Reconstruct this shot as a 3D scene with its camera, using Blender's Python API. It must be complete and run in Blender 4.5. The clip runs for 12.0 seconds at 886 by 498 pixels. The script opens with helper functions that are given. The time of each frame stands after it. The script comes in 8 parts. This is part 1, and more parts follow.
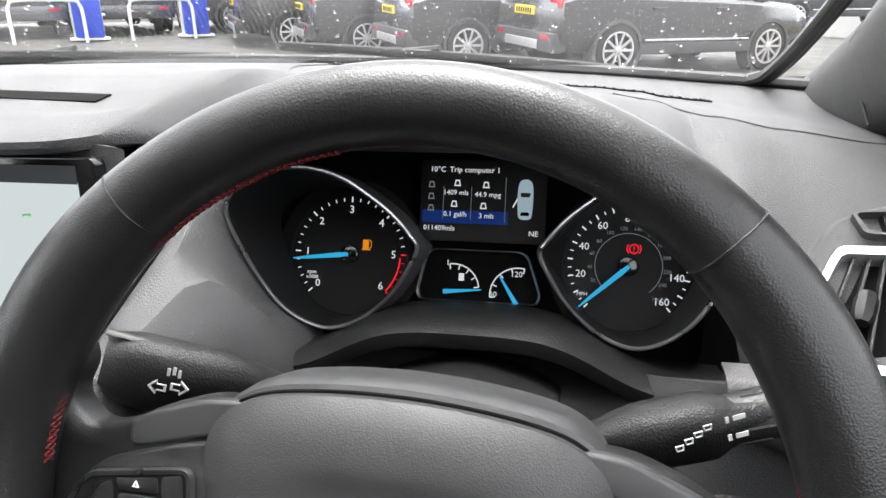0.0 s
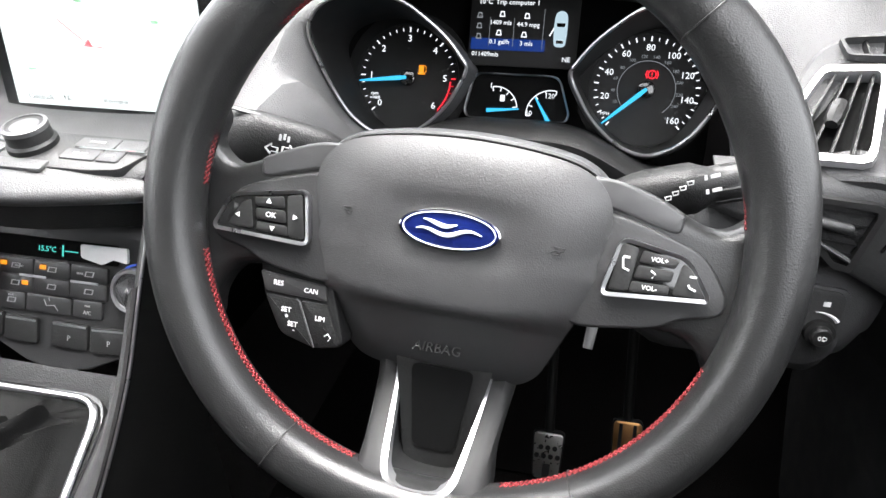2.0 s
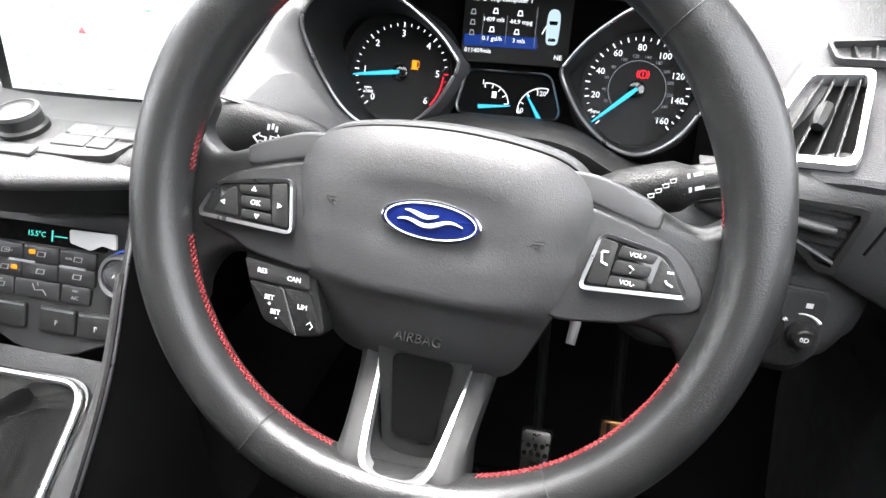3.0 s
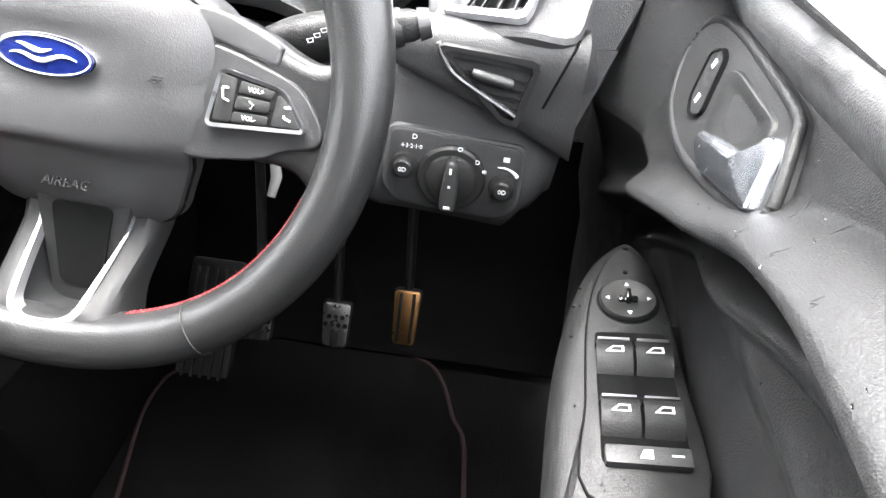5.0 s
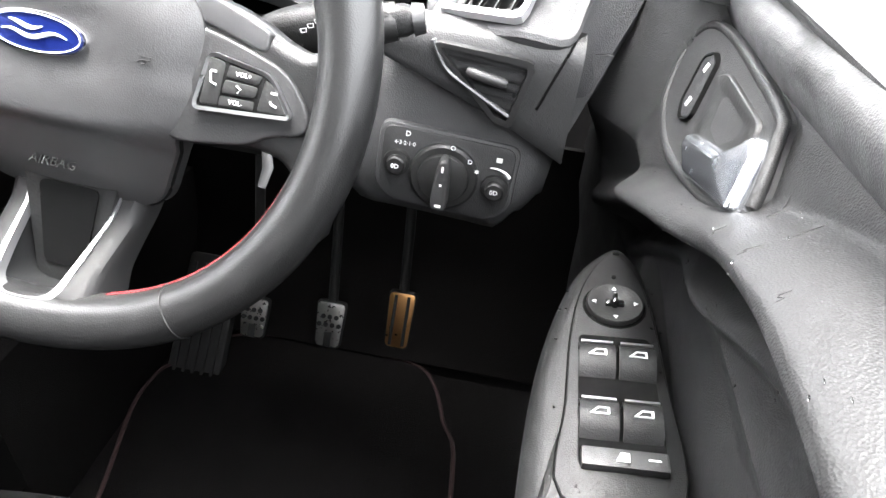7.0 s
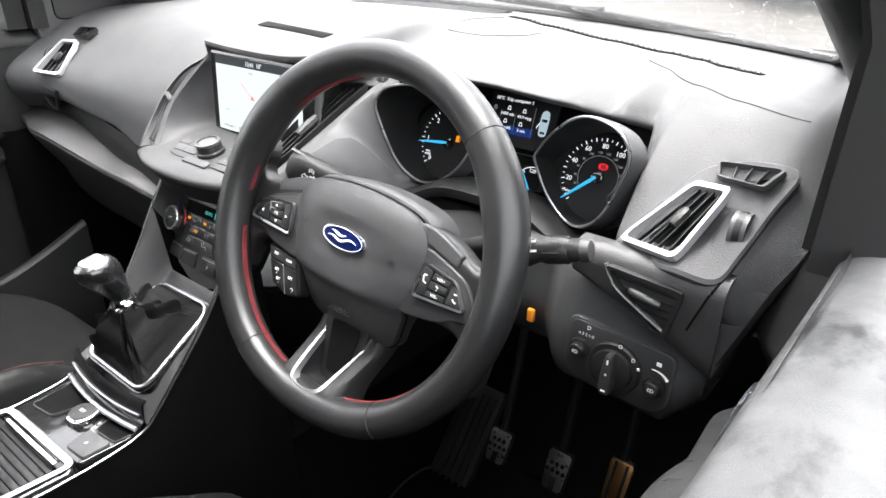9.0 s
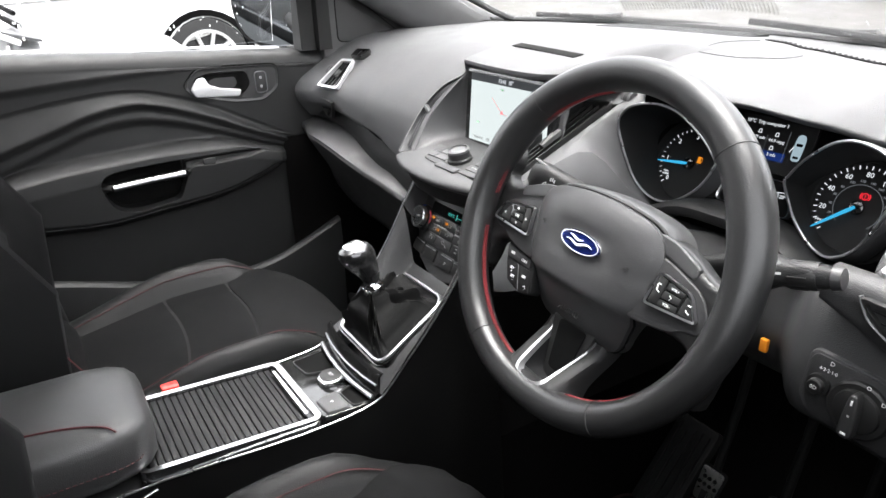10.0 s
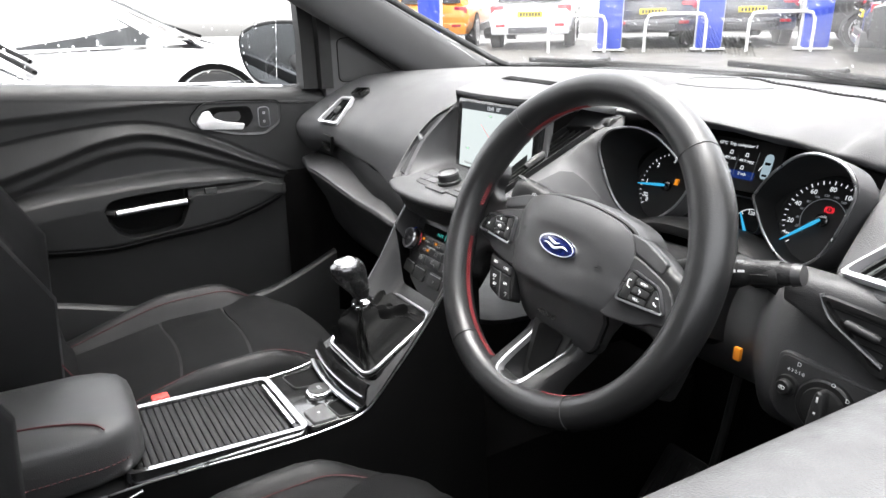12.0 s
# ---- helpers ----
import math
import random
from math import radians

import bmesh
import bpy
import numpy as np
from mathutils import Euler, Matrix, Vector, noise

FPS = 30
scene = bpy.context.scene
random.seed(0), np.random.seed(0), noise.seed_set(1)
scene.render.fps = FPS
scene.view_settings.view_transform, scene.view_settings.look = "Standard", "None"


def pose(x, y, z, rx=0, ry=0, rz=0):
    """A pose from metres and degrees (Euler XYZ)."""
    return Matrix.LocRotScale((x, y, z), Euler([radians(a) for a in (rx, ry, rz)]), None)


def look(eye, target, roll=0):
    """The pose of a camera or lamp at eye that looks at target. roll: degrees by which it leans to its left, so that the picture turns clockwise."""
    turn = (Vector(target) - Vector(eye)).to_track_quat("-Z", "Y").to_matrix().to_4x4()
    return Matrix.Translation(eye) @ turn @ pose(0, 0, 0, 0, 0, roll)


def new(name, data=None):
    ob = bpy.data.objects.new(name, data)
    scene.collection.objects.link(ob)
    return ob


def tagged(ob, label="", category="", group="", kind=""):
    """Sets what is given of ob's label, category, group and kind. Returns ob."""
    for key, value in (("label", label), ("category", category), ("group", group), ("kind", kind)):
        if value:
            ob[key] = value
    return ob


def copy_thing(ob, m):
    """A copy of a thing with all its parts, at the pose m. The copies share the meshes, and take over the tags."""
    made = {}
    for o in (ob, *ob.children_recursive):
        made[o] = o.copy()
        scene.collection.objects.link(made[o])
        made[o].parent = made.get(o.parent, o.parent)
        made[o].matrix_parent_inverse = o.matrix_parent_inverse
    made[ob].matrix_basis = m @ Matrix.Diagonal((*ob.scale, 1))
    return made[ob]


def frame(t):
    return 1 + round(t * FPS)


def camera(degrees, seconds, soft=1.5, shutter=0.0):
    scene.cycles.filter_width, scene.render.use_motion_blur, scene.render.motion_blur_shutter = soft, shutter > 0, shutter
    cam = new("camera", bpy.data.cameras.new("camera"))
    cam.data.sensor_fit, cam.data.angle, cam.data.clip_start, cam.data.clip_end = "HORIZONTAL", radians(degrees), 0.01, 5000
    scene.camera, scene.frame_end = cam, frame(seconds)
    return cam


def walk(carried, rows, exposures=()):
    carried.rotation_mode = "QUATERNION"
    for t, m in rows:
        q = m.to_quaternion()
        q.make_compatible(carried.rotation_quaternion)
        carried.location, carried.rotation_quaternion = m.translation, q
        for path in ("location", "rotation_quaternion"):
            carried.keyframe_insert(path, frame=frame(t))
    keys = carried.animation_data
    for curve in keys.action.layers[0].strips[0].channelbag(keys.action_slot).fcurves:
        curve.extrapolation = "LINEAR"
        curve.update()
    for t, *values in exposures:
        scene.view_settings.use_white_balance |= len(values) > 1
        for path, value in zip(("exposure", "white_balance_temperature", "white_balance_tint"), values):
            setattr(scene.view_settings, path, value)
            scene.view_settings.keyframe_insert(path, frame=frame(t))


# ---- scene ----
cam = camera(67.0, 12.0)
PATH = [
    (0, (0.061, 0.087, 1.321), (-0.284, 1.942, 0.658), -0.9),
    (0.5, (0.076, 0.018, 1.324), (-0.198, 1.865, 0.607), -0.6),
    (1, (0.071, -0.031, 1.311), (-0.309, 1.772, 0.532), -0.8),
    (1.5, (0.071, -0.033, 1.304), (-0.33, 1.703, 0.393), -1.0),
    (2, (0.072, -0.035, 1.297), (-0.334, 1.678, 0.348), -0.3),
    (2.5, (0.075, -0.035, 1.297), (-0.346, 1.671, 0.342), -0.0),
    (2.7, (0.074, -0.038, 1.296), (-0.354, 1.671, 0.35), 0.3),
    (4.3, (0.209, -0.033, 1.284), (0.06, 1.661, 0.232), 7.4),
    (4.5, (0.22, -0.037, 1.281), (0.103, 1.613, 0.155), 6.9),
    (5, (0.243, -0.039, 1.277), (0.139, 1.572, 0.095), 5.5),
    (5.5, (0.253, -0.034, 1.273), (0.123, 1.569, 0.084), 4.8),
    (6, (0.254, -0.037, 1.267), (0.122, 1.58, 0.098), 6.0),
    (6.5, (0.254, -0.04, 1.265), (0.138, 1.592, 0.115), 6.8),
    (6.7, (0.254, -0.041, 1.263), (0.137, 1.587, 0.109), 7.0),
    (8.3, (0.363, -0.043, 1.355), (-0.333, 1.474, 0.253), 2.3),
    (8.5, (0.387, -0.06, 1.367), (-0.517, 1.411, 0.359), 0.6),
    (9, (0.431, -0.098, 1.391), (-0.711, 1.304, 0.536), 0.4),
    (9.5, (0.446, -0.132, 1.399), (-0.926, 1.07, 0.579), -0.5),
    (10, (0.449, -0.149, 1.387), (-1.123, 0.811, 0.608), -1.5),
    (10.5, (0.463, -0.151, 1.364), (-1.144, 0.836, 0.699), 0.7),
    (11, (0.47, -0.144, 1.343), (-1.125, 0.87, 0.69), -0.2),
    (11.5, (0.474, -0.148, 1.348), (-1.126, 0.87, 0.713), -0.5),
    (12, (0.502, -0.161, 1.344), (-1.121, 0.83, 0.727), -0.5),
]
EXPOSURE = 3.2
walk(cam, [(t, look(eye, target, roll)) for t, eye, target, roll in PATH], [(0.0, 2.85), (1.0, 3.45), (2.5, 3.95), (4.5, 4.75), (6.5, 4.9), (8.5, 3.72), (10.0, 3.2), (12.0, 3.2)])

# ---- world and light: a bright overcast sky ----
world = bpy.data.worlds.new("overcast_sky")
scene.world = world
world.use_nodes = True
wn = world.node_tree
sky = wn.nodes.new("ShaderNodeTexSky")
sky.sky_type = "NISHITA"
sky.sun_disc = False
sky.sun_elevation, sky.sun_rotation = radians(82), radians(-22)
sky.air_density, sky.dust_density, sky.ozone_density = 1.0, 4.0, 1.0
greyer = wn.nodes.new("ShaderNodeHueSaturation")
greyer.inputs["Saturation"].default_value = 0.12
wn.links.new(sky.outputs[0], greyer.inputs["Color"])
wn.links.new(greyer.outputs[0], wn.nodes["Background"].inputs["Color"])
wn.nodes["Background"].inputs["Strength"].default_value = 0.15
sun_data = bpy.data.lights.new("sun", "SUN")
sun_data.energy, sun_data.angle, sun_data.color = 0.35, radians(40), (1.0, 0.98, 0.95)
sun = new("sun", sun_data)
sun.matrix_world = look((0, 0, 10), (0.5, -1.2, 0))

# ---- materials ----


def material(name, color, rough=0.5, metal=0.0, grain=None, bump=0.0, vary=0.0, vary_scale=6.0, spec=0.5, coat=0.0, wear=0.0):
    """A surface: base colour with slow variation, fine grain relief, and patches of other gloss."""
    m = bpy.data.materials.new(name)
    m.use_nodes = True
    nt = m.node_tree
    b = nt.nodes["Principled BSDF"]
    b.inputs["Base Color"].default_value = (*color, 1)
    b.inputs["Roughness"].default_value = rough
    b.inputs["Metallic"].default_value = metal
    b.inputs["Specular IOR Level"].default_value = spec
    if coat:
        b.inputs["Coat Weight"].default_value = coat
        b.inputs["Coat Roughness"].default_value = 0.06
    co = nt.nodes.new("ShaderNodeTexCoord")
    if vary:
        n = nt.nodes.new("ShaderNodeTexNoise")
        n.inputs["Scale"].default_value = vary_scale
        n.inputs["Detail"].default_value = 5
        nt.links.new(co.outputs["Object"], n.inputs["Vector"])
        mix = nt.nodes.new("ShaderNodeMix")
        mix.data_type = "RGBA"
        lo = tuple(max(0, c * (1 - vary)) for c in color)
        hi = tuple(min(1, c * (1 + vary)) for c in color)
        mix.inputs[6].default_value, mix.inputs[7].default_value = (*lo, 1), (*hi, 1)
        nt.links.new(n.outputs[0], mix.inputs[0])
        nt.links.new(mix.outputs[2], b.inputs["Base Color"])
        r = nt.nodes.new("ShaderNodeMapRange")
        r.inputs[3].default_value, r.inputs[4].default_value = max(0, rough - 0.09 - wear), min(1, rough + 0.09 + wear)
        n2 = nt.nodes.new("ShaderNodeTexNoise")
        n2.inputs["Scale"].default_value = vary_scale * 4.3
        n2.inputs["Detail"].default_value = 6
        nt.links.new(co.outputs["Object"], n2.inputs["Vector"])
        nt.links.new(n2.outputs[0], r.inputs[0])
        nt.links.new(r.outputs[0], b.inputs["Roughness"])
    if grain:
        v = nt.nodes.new("ShaderNodeTexVoronoi")
        v.inputs["Scale"].default_value = grain
        nt.links.new(co.outputs["Object"], v.inputs["Vector"])
        bp = nt.nodes.new("ShaderNodeBump")
        bp.inputs["Strength"].default_value = bump
        bp.inputs["Distance"].default_value = 0.0006
        nt.links.new(v.outputs["Distance"], bp.inputs["Height"])
        nt.links.new(bp.outputs[0], b.inputs["Normal"])
    return m


def glowing(name, color, strength=1.0):
    m = bpy.data.materials.new(name)
    m.use_nodes = True
    b = m.node_tree.nodes["Principled BSDF"]
    b.inputs["Base Color"].default_value = (0.01, 0.01, 0.01, 1)
    b.inputs["Emission Color"].default_value = (*color, 1)
    b.inputs["Emission Strength"].default_value = strength / 2**EXPOSURE
    b.inputs["Specular IOR Level"].default_value = 0.05
    return m


def glass(name, tint=(1, 1, 1), rough=0.0):
    m = bpy.data.materials.new(name)
    m.use_nodes = True
    b = m.node_tree.nodes["Principled BSDF"]
    b.inputs["Base Color"].default_value = (*tint, 1)
    b.inputs["Roughness"].default_value = rough
    b.inputs["Transmission Weight"].default_value = 1.0
    b.inputs["IOR"].default_value = 1.45
    return m


DASH = material("charcoal_grained_plastic", (0.062, 0.062, 0.064), 0.58, grain=900, bump=0.5, vary=0.12, vary_scale=5, spec=0.4)
DASH_LOW = material("dark_hard_plastic", (0.024, 0.024, 0.0245), 0.46, grain=1000, bump=0.3, vary=0.12)
LEATHER = material("black_grained_leather", (0.012, 0.012, 0.0122), 0.33, grain=1100, bump=0.2, vary=0.15, vary_scale=9, wear=0.03)
PAD = material("black_soft_grain_pad", (0.033, 0.033, 0.0336), 0.45, grain=1250, bump=0.20, vary=0.10)
SPOKE = material("satin_grey_plastic", (0.095, 0.095, 0.097), 0.36, metal=0.3, vary=0.08, vary_scale=12)
FASCIA = material("dark_satin_plastic", (0.022, 0.022, 0.0225), 0.40, grain=900, bump=0.15, vary=0.1, vary_scale=14)
BLACK = material("matt_black_plastic", (0.008, 0.008, 0.008), 0.5, grain=500, bump=0.2, vary=0.2)
GLOSS = material("piano_black_gloss", (0.008, 0.008, 0.008), 0.12, coat=0.5, vary=0.2)
SEAT_LEATHER = material("black_seat_leather", (0.0045, 0.0045, 0.0047), 0.50, grain=900, bump=0.3, vary=0.25, vary_scale=7, spec=0.18)
TRIM_BLACK = material("black_moulded_trim", (0.0075, 0.0075, 0.0077), 0.5, grain=900, bump=0.4, vary=0.18, vary_scale=6, spec=0.28)
LOWER_GREY = material("dark_grey_hard_plastic", (0.040, 0.040, 0.041), 0.5, grain=900, bump=0.4, vary=0.12)
DASH_MID = material("mid_grey_hard_plastic", (0.024, 0.024, 0.0245), 0.46, grain=900, bump=0.4, vary=0.12)
DIAL_BLACK = material("matt_dial_black", (0.009, 0.009, 0.0092), 0.6, spec=0.25, vary=0.2)
# near-black for joints and gaps, and for shade painted into hollows
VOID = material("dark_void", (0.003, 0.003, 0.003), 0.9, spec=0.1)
CHROME = material("bright_chrome", (0.82, 0.82, 0.83), 0.12, metal=1.0, vary=0.03, vary_scale=20)
SATIN = material("satin_silver", (0.45, 0.45, 0.46), 0.3, metal=1.0, vary=0.06, vary_scale=20)
BRUSHED = material("scuffed_steel", (0.55, 0.54, 0.52), 0.32, metal=1.0, vary=0.15, vary_scale=40, wear=0.1)
FRAME_SILVER = material("painted_silver", (0.42, 0.42, 0.43), 0.38, metal=0.6, vary=0.05)
RED = material("red_thread", (0.15, 0.010, 0.013), 0.75, vary=0.2, vary_scale=60)
SUEDE = material("black_suede", (0.0052, 0.0052, 0.0054), 0.95, grain=900, bump=0.4, vary=0.75, vary_scale=10, spec=0.10)
CARPET = material("black_carpet", (0.0035, 0.0032, 0.0032), 1.0, grain=900, bump=1.0, vary=0.3, vary_scale=20, spec=0.05)
RUBBER = material("black_rubber", (0.012, 0.012, 0.012), 0.6, vary=0.2, spec=0.3)
WHITE_INK = material("white_ink", (0.75, 0.75, 0.75), 0.5)
GREY_INK = material("grey_ink", (0.33, 0.33, 0.33), 0.5)
DARK_INK = material("dark_ink", (0.012, 0.012, 0.012), 0.6)
BLUE_ENAMEL = material("blue_enamel", (0.004, 0.008, 0.055), 0.15, coat=0.8, vary=0.05)
GLOW_WHITE = glowing("lit_white", (0.9, 0.95, 1.0), 0.95)
GLOW_DIM = glowing("lit_grey", (0.6, 0.65, 0.7), 0.3)
GLOW_BLUE = glowing("lit_needle_blue", (0.05, 0.55, 0.95), 0.85)
GLOW_RED = glowing("lit_red", (1.0, 0.03, 0.05), 1.0)
GLOW_ORANGE = glowing("lit_orange", (1.0, 0.33, 0.02), 0.9)
GLOW_TEAL = glowing("lit_teal", (0.1, 0.75, 0.65), 0.7)
GLOW_MAP = glowing("lit_map_white", (0.84, 0.93, 0.93), 0.95)
GLOW_NAVY = glowing("lit_navy", (0.01, 0.05, 0.30), 0.5)
AMBER = material("amber_plastic", (0.75, 0.25, 0.02), 0.4)
CLEAR = glass("clear_glass")

# ---- tools for building meshes ----


def face(c, tilt=0.0, yaw=0.0, roll=0.0):
    """A frame on a panel at c whose top leans ahead by tilt degrees: local x right, y up the panel, z out of it towards the cabin."""
    a = radians(tilt)
    m = Matrix(((1, 0, 0), (0, math.sin(a), -math.cos(a)), (0, math.cos(a), math.sin(a)))).to_4x4()
    return Matrix.Translation(c) @ pose(0, 0, 0, 0, 0, yaw) @ m @ pose(0, 0, 0, 0, 0, roll)


def part(name, bm, mat, parent=None, label="", smooth=True, angle=40):
    me = bpy.data.meshes.new(name)
    bmesh.ops.recalc_face_normals(bm, faces=bm.faces)
    if smooth:
        for f in bm.faces:
            f.smooth = True
        for e in bm.edges:
            if len(e.link_faces) == 2 and e.calc_face_angle(0) > radians(angle):
                e.smooth = False
    bm.to_mesh(me)
    bm.free()
    for m in mat if isinstance(mat, (list, tuple)) else (mat,):
        me.materials.append(m)
    ob = new(name, me)
    if parent is not None:
        ob.parent = parent
    if label:
        ob["label"] = label
    return ob


def thing(name, label, category, at=(0, 0, 0), group="", kind=""):
    """An empty at a thing's base; parts are built in the world's metres and hung under it."""
    ob = new(name)
    ob.empty_display_size = 0.05
    return tagged(ob, label, category, group, kind)


def spline(pts, n=6, closed=True):
    """A smooth curve through the points (Catmull-Rom)."""
    pts = [Vector(p) for p in pts]
    out, k = [], len(pts)
    for i in range(k if closed else k - 1):
        p0, p1 = pts[i - 1] if closed or i else pts[0], pts[i]
        p2 = pts[(i + 1) % k]
        p3 = pts[(i + 2) % k] if closed or i + 2 < k else pts[-1]
        for j in range(n):
            t = j / n
            out.append(0.5 * ((2 * p1) + (p2 - p0) * t + (2 * p0 - 5 * p1 + 4 * p2 - p3) * t * t + (3 * p1 - p0 - 3 * p2 + p3) * t * t * t))
    if not closed:
        out.append(pts[-1])
    return out


def rounded(pts, r, n=5):
    """A closed polygon with its corners rounded by r."""
    pts = [Vector(p) for p in pts]
    out = []
    for i, p in enumerate(pts):
        a, b = pts[i - 1] - p, pts[(i + 1) % len(pts)] - p
        ra = min(r, a.length * 0.45, b.length * 0.45)
        p0, p2 = p + a.normalized() * ra, p + b.normalized() * ra
        for j in range(n + 1):
            t = j / n
            out.append(p0 * (1 - t) ** 2 + p * 2 * t * (1 - t) + p2 * t * t)
    return out


def rect(w, h, x=0.0, y=0.0):
    return [(x - w / 2, y - h / 2), (x + w / 2, y - h / 2), (x + w / 2, y + h / 2), (x - w / 2, y + h / 2)]


def scaled(outline, s, grow=0.0):
    """The outline pulled towards its middle: by a factor s, then inwards by -grow metres."""
    c = sum((Vector(p[:2]) for p in outline), Vector((0, 0))) / len(outline)
    out = []
    for p in outline:
        d = Vector(p[:2]) - c
        out.append(c + d * s + (d.normalized() * grow if d.length else d))
    return out


def inset(outline, d):
    """The outline moved inwards by d along its own normals."""
    pts = [Vector(p[:2]) for p in outline]
    n = len(pts)
    area = sum(a.x * b.y - b.x * a.y for a, b in zip(pts, pts[1:] + pts[:1]))
    out = []
    for i, p in enumerate(pts):
        t = pts[(i + 1) % n] - pts[i - 1]
        nrm = Vector((-t.y, t.x)).normalized() if t.length > 1e-9 else Vector((0, 0))
        out.append(p + nrm * (d if area > 0 else -d))
    return out


def slab(bm, outline, z0, z1, m=Matrix(), bevel=0.0, top=1.0, dome=0.0):
    """A flat piece with the given outline from z0 to z1 of the frame m; its front edge is chamfered."""
    rings, n = [], len(outline)
    levels = [(z0, 0.0), (z1 - bevel, 0.0)] + ([(z1 - bevel * 0.62, -bevel * 0.08), (z1 - bevel * 0.3, -bevel * 0.3), (z1 - bevel * 0.08, -bevel * 0.62), (z1, -bevel)] if bevel > 0.002 else [(z1 - bevel * 0.3, -bevel * 0.3), (z1, -bevel)] if bevel else [])
    for z, g in levels:
        o = inset(outline, -g) if g else [Vector(p[:2]) for p in outline]
        rings.append([bm.verts.new(m @ Vector((p.x, p.y, z))) for p in o])
    for a, b in zip(rings, rings[1:]):
        for i in range(n):
            bm.faces.new((a[i], a[(i + 1) % n], b[(i + 1) % n], b[i]))
    bm.faces.new(rings[0][::-1])
    if dome:
        c = sum((Vector(p[:2]) for p in outline), Vector((0, 0))) / n
        last = rings[-1]
        for k, f in ((1, 0.72), (2, 0.4)):
            ring = [bm.verts.new(m @ Vector((c.x + (p.x - c.x) * f, c.y + (p.y - c.y) * f, z1 + dome * (1 - f * f)))) for p in inset(outline, bevel)]
            for i in range(n):
                bm.faces.new((last[i], last[(i + 1) % n], ring[(i + 1) % n], ring[i]))
            last = ring
        tip = bm.verts.new(m @ Vector((c.x, c.y, z1 + dome)))
        for i in range(n):
            bm.faces.new((last[i], last[(i + 1) % n], tip))
    else:
        bm.faces.new(rings[-1])


def band(bm, outer, inner, z0, z1, m=Matrix(), zi=None):
    """A frame between two outlines of as many points, from z0 to z1; its inner edge may end at the height zi."""
    n = len(outer)
    zi = z1 if zi is None else zi
    q = [[bm.verts.new(m @ Vector((p[0], p[1], z))) for p in o] for o, z in ((outer, z0), (outer, z1), (inner, zi), (inner, z0))]
    for a, b in ((0, 1), (1, 2), (2, 3), (3, 0)):
        for i in range(n):
            bm.faces.new((q[a][i], q[a][(i + 1) % n], q[b][(i + 1) % n], q[b][i]))


def box(bm, c, s, bevel=0.0, m=Matrix(), seg=2):
    r = bmesh.ops.create_cube(bm, size=1.0, matrix=m @ Matrix.Translation(c) @ Matrix.Diagonal((*s, 1)))
    if bevel:
        es = {e for v in r["verts"] for e in v.link_edges}
        bmesh.ops.bevel(bm, geom=list(es), offset=bevel, segments=seg, affect="EDGES", profile=0.6)


def sweep(bm, pts, radius, closed=False, seg=10, flat=1.0, up=None, caps=True):
    """A tube along points; radius may be a list; flat squeezes it along the given up direction."""
    pts = [Vector(p) for p in pts]
    n = len(pts)
    rings = []
    for i, p in enumerate(pts):
        a = pts[i - 1] if closed or i else pts[0]
        b = pts[(i + 1) % n] if closed or i < n - 1 else pts[-1]
        t = (b - a).normalized()
        ref = Vector(up) if up is not None else (Vector((0, 0, 1)) if abs(t.z) < 0.9 else Vector((1, 0, 0)))
        s = t.cross(ref).normalized()
        u = s.cross(t).normalized()
        r = radius[i] if isinstance(radius, (list, tuple)) else radius
        rings.append([bm.verts.new(p + s * (r * math.cos(k)) + u * (r * flat * math.sin(k))) for k in (2 * math.pi * j / seg for j in range(seg))])
    for i in range(n if closed else n - 1):
        a, b = rings[i], rings[(i + 1) % n]
        for j in range(seg):
            bm.faces.new((a[j], a[(j + 1) % seg], b[(j + 1) % seg], b[j]))
    if not closed and caps:
        bm.faces.new(rings[0][::-1])
        bm.faces.new(rings[-1])


def lathe(bm, profile, m=Matrix(), seg=32):
    """A turned piece about local z: profile of (radius, height)."""
    rings = []
    for r, z in profile:
        rings.append([bm.verts.new(m @ Vector((r * math.cos(a), r * math.sin(a), z))) for a in (2 * math.pi * j / seg for j in range(seg))])
    for a, b in zip(rings, rings[1:]):
        for j in range(seg):
            bm.faces.new((a[j], a[(j + 1) % seg], b[(j + 1) % seg], b[j]))
    bm.faces.new(rings[0][::-1])
    bm.faces.new(rings[-1])


def sheet(bm, rows, thick=0.0, closed=False):
    """A skin through rows of points; thick gives it a back."""
    g = [[bm.verts.new(p) for p in row] for row in rows]
    fs = []
    for a, b in zip(g, g[1:]):
        k = len(a)
        for j in range(k if closed else k - 1):
            fs.append(bm.faces.new((a[j], a[(j + 1) % k], b[(j + 1) % k], b[j])))
    if thick:
        bmesh.ops.recalc_face_normals(bm, faces=fs)
        bmesh.ops.solidify(bm, geom=fs, thickness=thick)
    return g


def lerp_rows(stations, xs, n=5):
    """Profiles given at stations [(x, [(y, z), ...]), ...] carried smoothly over xs; each profile is rounded off by a spline."""
    out = []
    sx = [s[0] for s in stations]
    for x in xs:
        i = max(0, min(len(sx) - 2, next((k for k in range(len(sx) - 1) if x <= sx[k + 1]), len(sx) - 2)))
        t = max(0.0, min(1.0, (x - sx[i]) / (sx[i + 1] - sx[i])))
        t = t * t * (3 - 2 * t)
        prof = [Vector(a).lerp(Vector(b), t) for a, b in zip(stations[i][1], stations[i + 1][1])]
        out.append((x, spline(prof, n, closed=False)))
    return out


